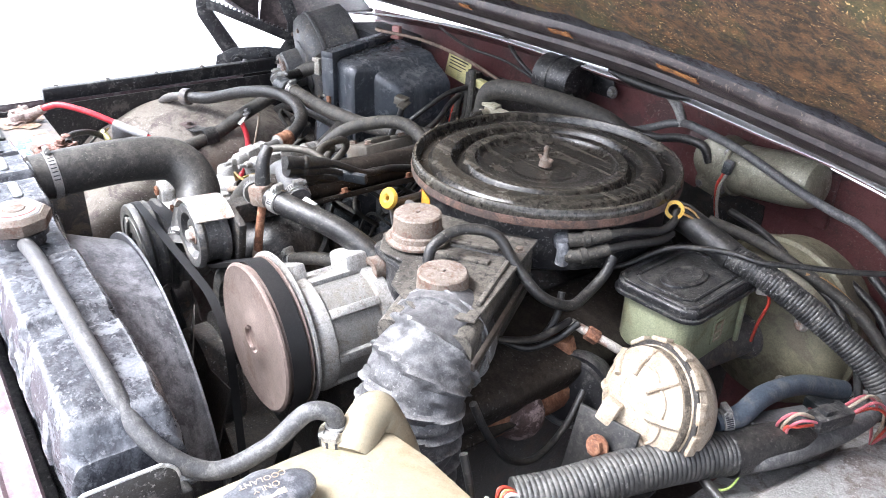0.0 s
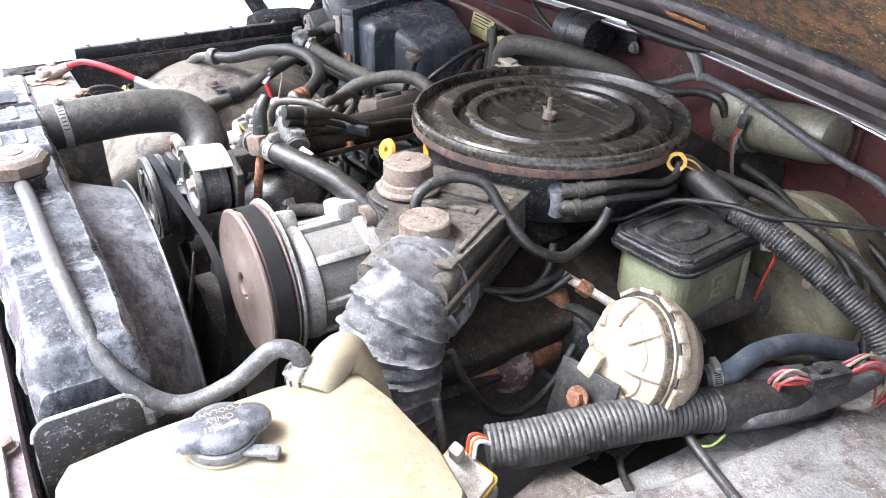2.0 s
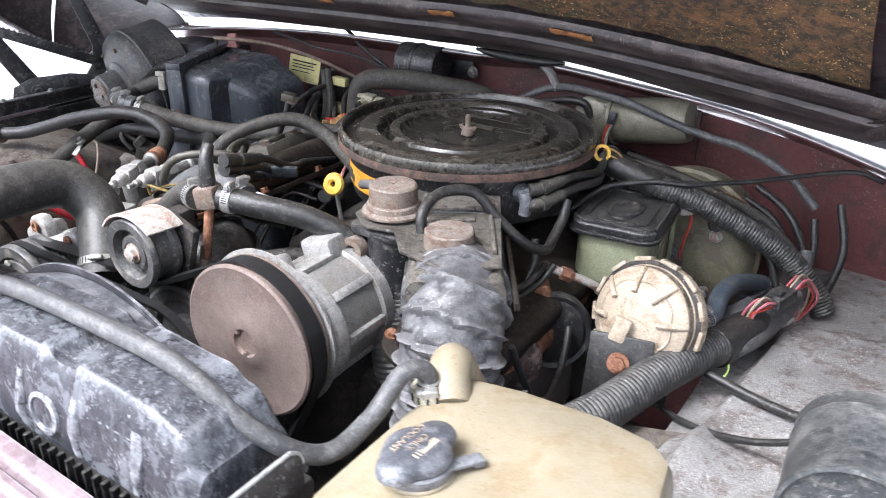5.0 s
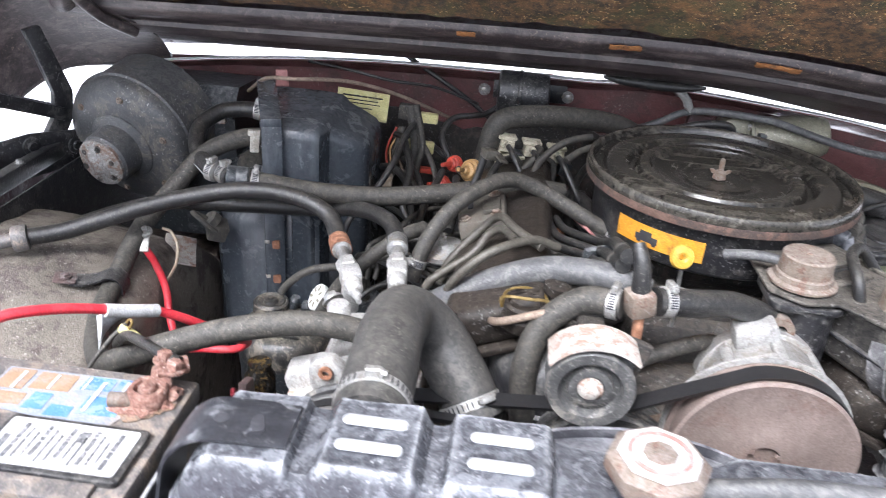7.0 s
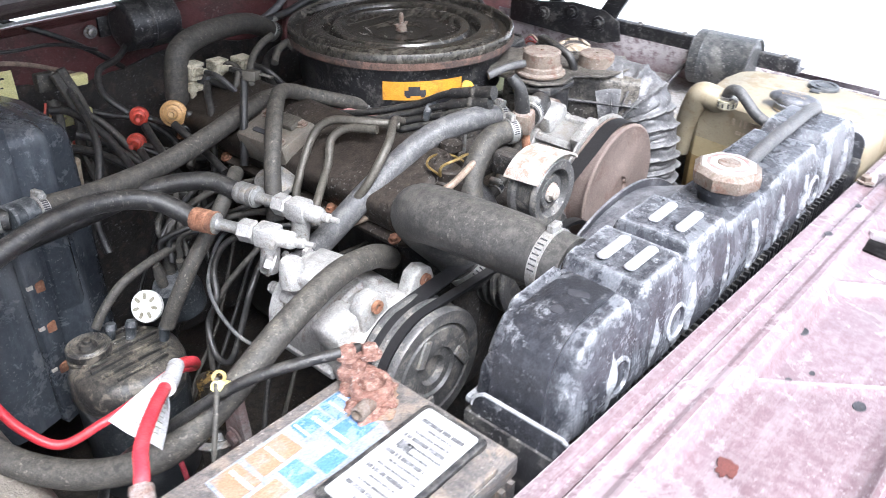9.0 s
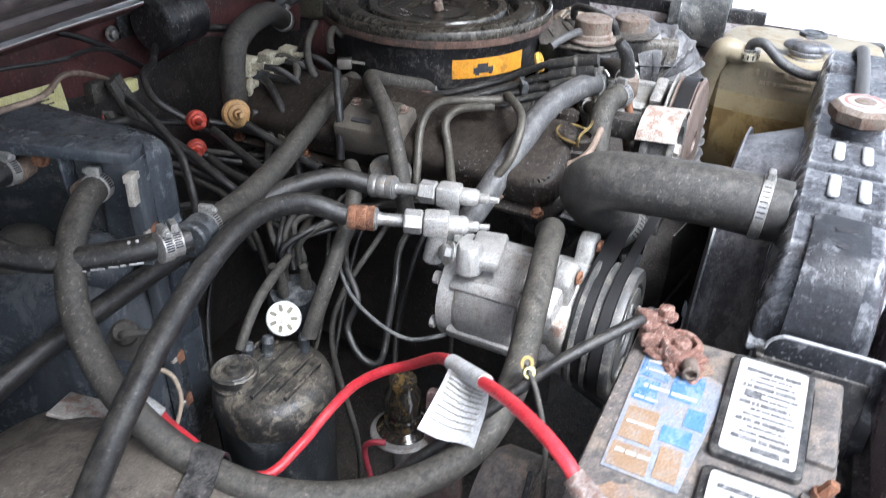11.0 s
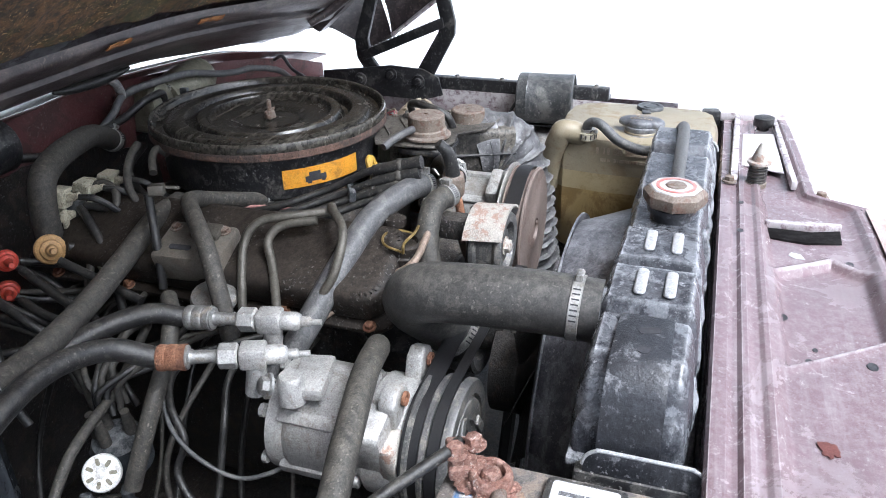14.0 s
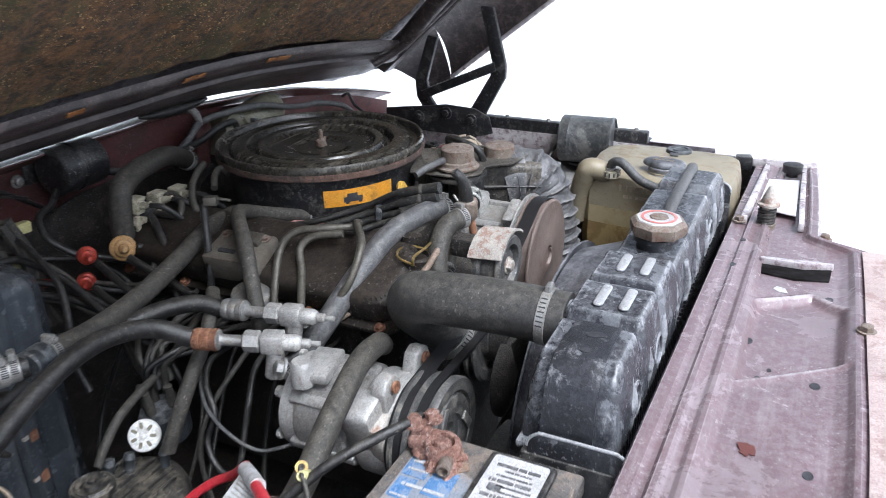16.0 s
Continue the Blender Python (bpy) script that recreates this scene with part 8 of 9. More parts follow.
# breather and vacuum lines by the air cleaner
br = thing("vacuum_connector", (0.152, 0.62, 1.05), "black plastic vacuum connector with hoses beside the air cleaner", "connector")
part("elbow", merge(lathe((0.140, 0.632, 1.052), (0.8, -0.6, 0.1), [(0.012, 0), (0.0135, 0.014), (0.011, 0.018), (0.0085, 0.024), (0, 0.024)], 20), tube([(0.156, 0.618, 1.056), (0.160, 0.616, 1.042), (0.159, 0.615, 1.028)], 0.0085, 12, 5)), CAP_GREY, br, "chalky grey elbow")
for way in ([(0.160, 0.622, 1.060), (0.172, 0.640, 1.062), (0.186, 0.668, 1.066), (0.193, 0.690, 1.066), (0.197, 0.725, 1.060), (0.200, 0.750, 1.056), (0.202, 0.768, 1.062), (0.196, 0.780, 1.074)],
            [(0.161, 0.618, 1.040), (0.176, 0.634, 1.042), (0.190, 0.664, 1.048), (0.198, 0.694, 1.050), (0.203, 0.728, 1.046), (0.204, 0.752, 1.044), (0.200, 0.772, 1.046)]):
    way = [Vector(p) for p in way]
    part("line", tube(way, 0.0058, 10, 6), RUBBER, br)
    part("tee", tube([way[0], way[1], way[2]], 0.0088, 12, 5, taper=lambda f: 1.1 - 0.2 * f), RUBBER_DUSTY, br)
    part("tee_collar", lathe(way[1], way[2] - way[1], [(0.0088, -0.004), (0.0108, -0.003), (0.0108, 0.004), (0.0088, 0.005)], 16), RUBBER_DUSTY, br)
hose("vacuum_line", [(0.115, 0.440, 1.045), (0.108, 0.452, 1.075), (0.110, 0.490, 1.088), (0.135, 0.525, 1.082), (0.165, 0.535, 1.050), (0.195, 0.55, 1.020), (0.205, 0.59, 0.998), (0.200, 0.625, 1.002), (0.198, 0.655, 1.020), (0.196, 0.668, 1.040)], 0.0068, RUBBER, "black vacuum hose looping over the snorkel")
hose("vacuum_line", [(-0.03, 0.51, 1.062), (0.0, 0.495, 1.072), (0.03, 0.48, 1.074), (0.05, 0.47, 1.06)], 0.0065, RUBBER_GREY, "grey vacuum hose to the vacuum motor")
tab = thing("yellow_ring", (0.194, 0.775, 1.08), "yellow plastic ring with tan wires by the air cleaner", "fitting")
part("ring", lathe((0.193, 0.779, 1.076), (0.6, -0.75, 0.3), [(0.008, 0), (0.0125, 0), (0.0125, 0.009), (0.008, 0.009)], 24, closed=True), YELLOW, tab)
for k in range(4):
    part("wire", tube([(0.196, 0.782, 1.085 - 0.004 * k), (0.207, 0.788, 1.086 - 0.005 * k), (0.216, 0.797, 1.076 - 0.004 * k), (0.222, 0.804, 1.06)], 0.0016, 7, 5), TAN if k % 2 else RUBBER, tab)
dip = thing("oil_dipstick", (-0.08, 0.505, 1.05), "yellow round oil dipstick handle", "dipstick")
dax = Vector((0.15, -0.9, 0.35)).normalized()
part("ring", lathe(Vector((-0.080, 0.508, 1.052)) - dax * 0.005, dax, [(0.004, 0), (0.007, -0.001), (0.014, 0.0), (0.016, 0.004), (0.014, 0.008), (0.007, 0.009), (0.004, 0.007)], 30, closed=True), YELLOW, dip)
part("shaft", tube([(-0.078, 0.51, 1.045), (-0.075, 0.515, 1.0), (-0.07, 0.52, 0.93)], 0.003, 8, 4), STEEL, dip)

# firewall cables
wire("hood_cable", [(0.003, 1.022, 1.096), (0.03, 1.008, 1.103), (0.06, 0.995, 1.106), (0.11, 0.983, 1.106), (0.152, 0.978, 1.101), (0.237, 0.978, 1.078), (0.30, 0.977, 1.066), (0.348, 0.97, 1.062), (0.42, 0.95, 1.04), (0.47, 0.94, 1.0)], 0.0066, RUBBER_GREY, "grey rubber cable draped over the wiper motor")
wire("drain_hose", [(-0.062, 1.034, 1.150), (-0.048, 1.026, 1.142), (-0.026, 1.020, 1.132), (-0.010, 1.019, 1.120), (-0.001, 1.021, 1.104), (0.002, 1.023, 1.092)], 0.0078, APRON_PALE, "pale weathered hose hanging from the cowl", "hose")
wire("hood_cable", [(-0.16, 1.03, 1.045), (-0.10, 1.01, 1.055), (-0.05, 1.008, 1.075), (-0.02, 1.014, 1.090), (0.003, 1.022, 1.096)], 0.0066, RUBBER_GREY, "grey rubber cable along the firewall")
wire("washer_tube", [(-0.262, 1.02, 1.075), (-0.207, 1.0, 1.062), (-0.107, 1.0, 1.061), (-0.03, 1.0, 1.066), (0.015, 0.995, 1.080), (0.048, 0.99, 1.086), (0.072, 0.992, 1.082), (0.082, 0.998, 1.060)], 0.0072, RUBBER, "black rubber tube behind the air cleaner", "hose")
wire("throttle_cable", [(0.10, 0.69, 0.985), (0.178, 0.70, 1.007), (0.201, 0.735, 1.026), (0.222, 0.76, 1.038), (0.272, 0.79, 1.045), (0.315, 0.805, 1.045), (0.345, 0.835, 1.045), (0.385, 0.875, 1.044), (0.425, 0.92, 1.045), (0.50, 0.985, 1.05), (0.54, 1.03, 1.03)], 0.0038, RUBBER, "thin black throttle cable over the reservoir")
wire("wiring_loom", [(0.18, 0.93, 1.03), (0.24, 0.92, 1.025), (0.31, 0.90, 1.010), (0.38, 0.89, 0.985), (0.43, 0.87, 0.94), (0.45, 0.86, 0.90)], 0.0055, RUBBER, "black taped wiring loom in front of the booster", "wiring")
wire("wiring_loom", [(0.20, 0.85, 1.045), (0.26, 0.87, 1.035), (0.33, 0.885, 1.015), (0.41, 0.90, 0.98), (0.47, 0.90, 0.93)], 0.0075, RUBBER_DUSTY, "dusty wiring loom with frayed tape", "wiring")


# ---- clutter of wires, pipes and small fittings ----
def bundle(name, runs, r, mat, label, category="wiring", group="engine wires"):
    for pts in runs:
        wire(name, pts, r, mat, label, category, group)


# plug leads beside the air cleaner
leads = thing("plug_lead_set", (-0.17, 0.46, 1.06), "black spark plug leads held side by side in a clip", "wiring")
RUNS = [((-0.166, 0.402, 1.098), (-0.172, 0.468, 1.082), (-0.180, 0.531, 1.050)), ((-0.170, 0.404, 1.085), (-0.182, 0.462, 1.069), (-0.191, 0.516, 1.046)),
        ((-0.174, 0.408, 1.073), (-0.188, 0.456, 1.058), (-0.199, 0.503, 1.042)), ((-0.178, 0.416, 1.061), (-0.195, 0.452, 1.050), (-0.209, 0.489, 1.038))]
for k, (a, b, c) in enumerate(RUNS):
    a, b, c = Vector(a), Vector(b), Vector(c)
    part("lead", tube([a, b, c, c + Vector((-0.04, 0.07, -0.02)), c + Vector((-0.05, 0.15 + 0.02 * k, -0.04))], 0.0052, 10, 7), RUBBER, leads)
    part("boot", tube([a + (a - b) * 0.1, a.lerp(b, 0.5), a.lerp(b, 0.95)], 0.0085, 12, 4, taper=lambda f: 1.12 - 0.25 * f), RUBBER, leads)
    part("boot_ring", lathe(a.lerp(b, 0.3), b - a, [(0.0088, 0), (0.0100, 0.002), (0.0100, 0.006), (0.0088, 0.008)], 14), RUBBER_DUSTY, leads)
part("clip", box((0.010, 0.060, 0.016), (-0.178, 0.500, 1.052), (0, 8, -58), 0.003), PLASTIC, leads)
solo("tee_clamp_tab", prism([(0, 0), (0.02, 0.004), (0.024, 0.012), (0.004, 0.012)], 0.003, pose(-0.115, 0.39, 1.06, 60, 20, 30), 0.0008), ZINC, "bright bent clamp tab at the hose end", "clamp")

# steel pipes and hoses arching over the passenger valve cover
bundle("vacuum_pipe", [
    [(-0.385, 0.56, 0.95), (-0.375, 0.565, 0.980), (-0.333, 0.580, 1.030), (-0.311, 0.564, 1.055), (-0.289, 0.518, 1.060), (-0.256, 0.485, 1.055)],
    [(-0.405, 0.50, 0.955), (-0.393, 0.505, 0.980), (-0.344, 0.535, 1.010), (-0.324, 0.549, 1.035), (-0.305, 0.536, 1.050), (-0.289, 0.495, 1.055)],
    [(-0.39, 0.47, 0.95), (-0.372, 0.465, 0.980), (-0.358, 0.442, 1.020), (-0.320, 0.444, 1.060), (-0.270, 0.482, 1.065), (-0.235, 0.50, 1.05)],
], 0.0058, PIPE_GREY, "grey-brown steel pipe arched over the valve cover", "pipe", "vacuum pipes")
hose("wiring_harness", [(-0.080, 0.927, 1.040), (-0.150, 0.90, 1.035), (-0.180, 0.874, 1.020), (-0.200, 0.817, 1.000), (-0.204, 0.725, 1.000), (-0.170, 0.648, 1.000), (-0.118, 0.560, 1.010)], 0.0065, RUBBER, "black taped wiring harness curving below the air cleaner", category="wiring")
hose("wiring_harness", [(-0.19, 0.83, 0.99), (-0.178, 0.764, 1.000), (-0.172, 0.690, 0.995), (-0.155, 0.623, 1.000), (-0.115, 0.527, 1.020)], 0.0095, RUBBER, "thick black wiring harness under the air cleaner's edge", category="wiring")
wire("pink_wire", [(-0.215, 0.78, 0.995), (-0.212, 0.740, 1.007), (-0.205, 0.696, 1.009), (-0.183, 0.650, 1.009), (-0.16, 0.61, 1.0)], 0.0026, FADED_PINK, "faded pink wire along the harness")
wire("ground_wire", [(-0.40, 0.66, 0.90), (-0.46, 0.64, 0.90), (-0.51, 0.60, 0.88), (-0.527, 0.568, 0.860), (-0.531, 0.528, 0.840), (-0.526, 0.495, 0.830), (-0.518, 0.463, 0.840), (-0.505, 0.44, 0.85)], 0.0028, RUBBER_GREY, "thin grey wire sagging beside the compressor", group="engine wires")
wire("engine_wire", [(-0.40, 0.64, 0.89), (-0.46, 0.625, 0.90), (-0.50, 0.60, 0.89), (-0.519, 0.573, 0.860), (-0.532, 0.582, 0.820), (-0.544, 0.555, 0.790), (-0.537, 0.530, 0.790), (-0.508, 0.533, 0.840), (-0.488, 0.535, 0.880), (-0.45, 0.55, 0.905), (-0.39, 0.56, 0.91)], 0.0045, RUBBER, "black looped hose below the canister hose", group="engine wires")
bundle("vacuum_hose_run", [
    [(-0.52, 0.955, 1.02), (-0.503, 0.941, 1.020), (-0.492, 0.911, 1.010), (-0.478, 0.870, 0.985), (-0.479, 0.804, 0.950), (-0.466, 0.788, 0.930), (-0.45, 0.77, 0.90)],
    [(-0.54, 0.93, 0.965), (-0.515, 0.916, 0.970), (-0.485, 0.875, 0.960), (-0.471, 0.830, 0.945), (-0.459, 0.795, 0.920), (-0.44, 0.78, 0.89)],
    [(-0.30, 0.87, 1.03), (-0.325, 0.835, 1.03), (-0.345, 0.80, 1.0), (-0.37, 0.77, 0.96), (-0.385, 0.75, 0.93)],
], 0.006, RUBBER, "black rubber vacuum hose near the firewall", "hose", "vacuum hoses")
clip = thing("tube_clip", (-0.345, 0.70, 1.09), "grey metal clip at the top of the ribbed tube", "clip")
part("clip", merge(box((0.022, 0.020, 0.014), (-0.338, 0.696, 1.094), (0, 12, 30), 0.002), box((0.014, 0.028, 0.004), (-0.322, 0.690, 1.092), (10, 20, 30), 0.001)), PIPE_GREY, clip)
coil = thing("ignition_coil", (-0.345, 0.79, 0.98), "dull grey round ignition coil behind the valve cover", "coil")
part("can", lathe((-0.335, 0.80, 0.965), (-0.45, -0.45, 0.6), [(0.018, -0.03), (0.020, -0.028), (0.020, 0.02), (0.017, 0.024), (0.008, 0.025), (0.007, 0.034), (0, 0.034)], 26), GREY_MOTOR, coil)
part("band", lathe((-0.335, 0.80, 0.965), (-0.45, -0.45, 0.6), [(0.0202, -0.008), (0.0215, -0.007), (0.0215, 0.004), (0.0202, 0.005)], 26), BLACK, coil)
wire("copper_pipe", [(-0.205, 0.368, 1.052), (-0.227, 0.362, 1.044), (-0.262, 0.358, 1.033), (-0.30, 0.365, 1.015), (-0.318, 0.41, 0.99), (-0.357, 0.455, 0.962), (-0.40, 0.49, 0.94)], 0.0048, COPPER, "bent copper-brown pipe beside the thermostat", "pipe")
wire("copper_pipe", [(-0.16, 0.345, 1.0), (-0.155, 0.335, 0.96), (-0.13, 0.325, 0.935), (-0.09, 0.33, 0.945), (-0.06, 0.34, 0.955)], 0.0052, COPPER, "rusty looped pipe under the hose tee", "pipe")
wire("ribbed_tube", [(-0.345, 0.705, 1.09), (-0.352, 0.70, 1.06), (-0.365, 0.69, 1.02), (-0.375, 0.685, 0.97)], 0.0058, RUBBER, "thin ribbed black tube standing by the valve cover", "hose")
# filler with a wire bail
fil = thing("oil_filler", (-0.27, 0.382, 1.02), "brown oily filler cap with a wire bail on the valve cover", "cap")
part("cap", lathe((-0.272, 0.386, 1.005), (0.0, -0.1, 1), [(0.026, 0), (0.0265, 0.014), (0.0235, 0.016), (0.0235, 0.028), (0.019, 0.030), (0.018, 0.024), (0, 0.024)], 30), VALVE, fil)
part("bail", tube([(-0.298, 0.374, 1.030), (-0.298, 0.372, 1.044), (-0.272, 0.368, 1.047), (-0.246, 0.372, 1.044), (-0.246, 0.374, 1.030)], 0.0020, 7, 4), BRASS, fil)
part("bail", tube([(-0.298, 0.374, 1.031), (-0.294, 0.400, 1.036), (-0.272, 0.410, 1.038), (-0.250, 0.400, 1.036), (-0.246, 0.374, 1.031)], 0.0018, 7, 4), BRASS, fil)
part("breather", lathe((-0.240, 0.410, 1.005), (0.1, 0, 1), [(0.012, 0), (0.012, 0.03), (0.016, 0.032), (0.016, 0.042), (0.008, 0.046), (0, 0.046)], 20), VALVE, fil)
blk = thing("coil_bracket", (-0.305, 0.67, 0.98), "grey-brown cast bracket block on the valve cover", "bracket")
part("block", box((0.070, 0.098, 0.045), (-0.335, 0.650, 1.008), (0, -16, 4), 0.006), material("cast_bracket", (0.105, 0.094, 0.078), 0.55, second=(0.155, 0.14, 0.12), scale=110, dirt=(0.11, 0.09, 0.07), dirt_amount=0.4, dirt_scale=30), blk)
part("slot", prism(rounded(0.008, 0.030, 0.003), 0.002, pose(-0.335, 0.650, 1.008, 0, -16, 4) @ Matrix.Translation((-0.016, 0.012, 0.0222)), 0), INK, blk)
for dx, dy in ((-0.024, -0.036), (0.022, -0.034), (0.020, 0.036)):
    part("block_bolt", hexagon(pose(-0.335, 0.650, 1.008, 0, -16, 4) @ Vector((dx, dy, 0.0225)), (-0.27, 0, 1), 0.006, 0.006), RUST_CAP, blk)
part("raised_pad", box((0.026, 0.040, 0.010), pose(-0.335, 0.650, 1.008, 0, -16, 4) @ Vector((0.016, -0.012, 0.025)), (0, -16, 4), 0.003), PIPE_GREY, blk)
part("vacuum_pot", lathe((-0.385, 0.600, 0.972), (-0.2, -0.2, 1), [(0.028, 0), (0.03, 0.004), (0.028, 0.010), (0.012, 0.014), (0.006, 0.018), (0.005, 0.03)], 28), STEEL, blk)

# vacuum hoses to the valves on the firewall
bundle("vacuum_hose_run", [
    [(-0.398, 0.895, 0.990), (-0.37, 0.87, 0.975), (-0.34, 0.835, 0.965), (-0.31, 0.80, 0.972), (-0.27, 0.77, 0.985)],
    [(-0.36, 0.845, 1.0), (-0.335, 0.825, 0.992), (-0.305, 0.80, 0.99), (-0.26, 0.79, 0.998)],
    [(-0.425, 0.895, 0.95), (-0.40, 0.87, 0.935), (-0.37, 0.83, 0.93), (-0.33, 0.79, 0.94), (-0.29, 0.76, 0.955)],
    [(-0.415, 0.925, 0.995), (-0.435, 0.955, 1.025), (-0.42, 0.985, 1.05), (-0.385, 1.0, 1.055), (-0.362, 1.02, 1.055), (-0.335, 1.035, 1.07)],
    [(-0.485, 0.955, 1.043), (-0.495, 0.91, 1.033), (-0.508, 0.85, 0.998), (-0.535, 0.81, 0.955), (-0.565, 0.775, 0.92), (-0.57, 0.75, 0.88)],
    [(-0.50, 0.93, 0.985), (-0.47, 0.90, 0.968), (-0.45, 0.85, 0.945), (-0.44, 0.81, 0.92)],
    [(-0.30, 0.86, 1.035), (-0.29, 0.83, 1.025), (-0.30, 0.80, 0.99), (-0.305, 0.78, 0.95)],
    [(-0.255, 0.865, 1.038), (-0.235, 0.84, 1.03), (-0.245, 0.80, 0.995), (-0.27, 0.775, 0.965)],
], 0.0055, RUBBER, "black rubber vacuum hose near the firewall", "hose", "vacuum hoses")
# hoses by the vacuum connector and the valves on the firewall
bundle("vacuum_hose_run", [
    [(-0.269, 0.875, 1.050), (-0.260, 0.852, 1.053), (-0.270, 0.827, 1.045), (-0.293, 0.819, 1.020), (-0.328, 0.825, 0.995), (-0.371, 0.810, 0.965), (-0.401, 0.792, 0.940)],
    [(-0.180, 0.851, 1.085), (-0.213, 0.838, 1.080), (-0.241, 0.826, 1.065), (-0.263, 0.806, 1.045), (-0.266, 0.785, 1.025), (-0.242, 0.762, 1.010)],
    [(-0.219, 0.798, 1.060), (-0.196, 0.815, 1.072), (-0.172, 0.822, 1.078), (-0.170, 0.806, 1.070)],
    [(-0.297, 0.808, 1.010), (-0.313, 0.780, 0.995), (-0.326, 0.752, 0.970), (-0.338, 0.701, 0.940)],
], 0.0058, RUBBER_DUSTY, "dusty black vacuum hose beside the connector block", "hose", "vacuum hoses")
bundle("vacuum_hose_run", [
    [(-0.394, 0.829, 0.998), (-0.391, 0.799, 0.985), (-0.388, 0.762, 0.970), (-0.391, 0.711, 0.955)],
    [(-0.421, 0.868, 0.992), (-0.429, 0.831, 0.980), (-0.439, 0.782, 0.965), (-0.443, 0.740, 0.950)],
    [(-0.436, 0.867, 0.955), (-0.444, 0.827, 0.945), (-0.446, 0.770, 0.935), (-0.444, 0.719, 0.920)],
], 0.0062, RUBBER, "black rubber vacuum hose from a firewall valve", "hose", "vacuum hoses")
# thin wires in the dark between engine and inner wing
rnd = random.Random(11)
for k in range(9):
    a = Vector((-0.522 + 0.012 * (k % 3), 0.668 + 0.012 * (k // 3), 0.878))
    b = Vector((-0.36 + rnd.uniform(-0.02, 0.03), 0.52 + 0.042 * k, 0.925 + rnd.uniform(-0.02, 0.02)))
    up = a + Vector((rnd.uniform(-0.005, 0.015), rnd.uniform(-0.01, 0.02), 0.035 + 0.006 * (k % 3)))
    mid = up.lerp(b, 0.5) + Vector((rnd.uniform(-0.015, 0.01), rnd.uniform(-0.02, 0.02), rnd.uniform(0.0, 0.03)))
    wire("plug_lead", [a, up, mid, b, b + Vector((0.06, 0.01, -0.01))], 0.0042, RUBBER_DUSTY if k % 3 else RUBBER, "dusty black spark plug lead from the distributor", "wiring", "plug leads")
for k in range(8):
    a = Vector((-0.40 + rnd.uniform(-0.02, 0.02), 0.50 + 0.05 * k, 0.90 + rnd.uniform(-0.03, 0.02)))
    b = Vector((-0.50 + rnd.uniform(-0.05, 0.03), 0.47 + 0.052 * k, 0.62))
    q = a.lerp(b, 0.45) + Vector((rnd.uniform(-0.05, 0.0), rnd.uniform(-0.04, 0.04), rnd.uniform(-0.04, 0.03)))
    wire("engine_wire", [a + Vector((0.08, 0, 0.01)), a, q, b, b + Vector((0, 0, -0.15))], rnd.choice((0.003, 0.0042, 0.0055)), RUBBER if k % 2 else RUBBER_DUSTY, "black wire sagging beside the engine", "wiring", "engine wires")
wire("canister_vent_hose", [(-0.648, 0.66, 0.838), (-0.634, 0.66, 0.857), (-0.603, 0.662, 0.882), (-0.560, 0.668, 0.892), (-0.50, 0.68, 0.895), (-0.44, 0.70, 0.90), (-0.38, 0.72, 0.91)], 0.0062, RUBBER_DUSTY, "thin perished hose behind the filter cap", "hose")
dist = thing("distributor", (-0.52, 0.68, 0.82), "dusty dark distributor cap with lead boots low beside the engine", "distributor")
part("cap", lathe((-0.515, 0.675, 0.80), (-0.2, -0.1, 1), [(0.035, 0), (0.036, 0.03), (0.03, 0.045), (0, 0.048)], 28), PLASTIC, dist)
for dx, dy in ((-0.018, 0.0), (0.006, 0.016), (0.01, -0.016), (-0.008, 0.02)):
    part("tower", lathe((-0.52 + dx, 0.675 + dy, 0.845), (-0.2, -0.1, 1), [(0.0075, 0), (0.0075, 0.022), (0.006, 0.026), (0.0055, 0.04)], 12), RUBBER_DUSTY, dist)
# bowl filter under the red cable
bowl = thing("fuel_filter", (-0.616, 0.455, 0.78), "shiny black fuel filter with a steel flange", "filter")
part("bowl", lathe((-0.617, 0.455, 0.70), (0.02, 0, 1), [(0.008, 0), (0.013, 0.055), (0.030, 0.070), (0.031, 0.078), (0.022, 0.084), (0.0215, 0.098), (0.018, 0.100), (0.018, 0.104), (0.0215, 0.106), (0.021, 0.128), (0.016, 0.138), (0.016, 0.15), (0, 0.151)], 30), GLASS_DARK, bowl)
part("stem", lathe((-0.617, 0.455, 0.695), (0.02, 0, 1), [(0.0085, 0), (0.011, 0.03), (0.014, 0.058)], 20), STEEL, bowl)
part("flange", lathe((-0.617, 0.455, 0.768), (0.02, 0, 1), [(0.020, 0), (0.037, 0.002), (0.038, 0.005), (0.036, 0.008), (0.024, 0.010)], 32), STEEL, bowl)
solo("paper_scrap", prism([(-0.03, -0.02), (0.03, -0.015), (0.02, 0.02), (-0.025, 0.015)], 0.0008, pose(-0.742, 0.435, 0.735, 20, -30, 20), 0), WHITE, "crumpled white paper scrap wedged under the hose", "paper")
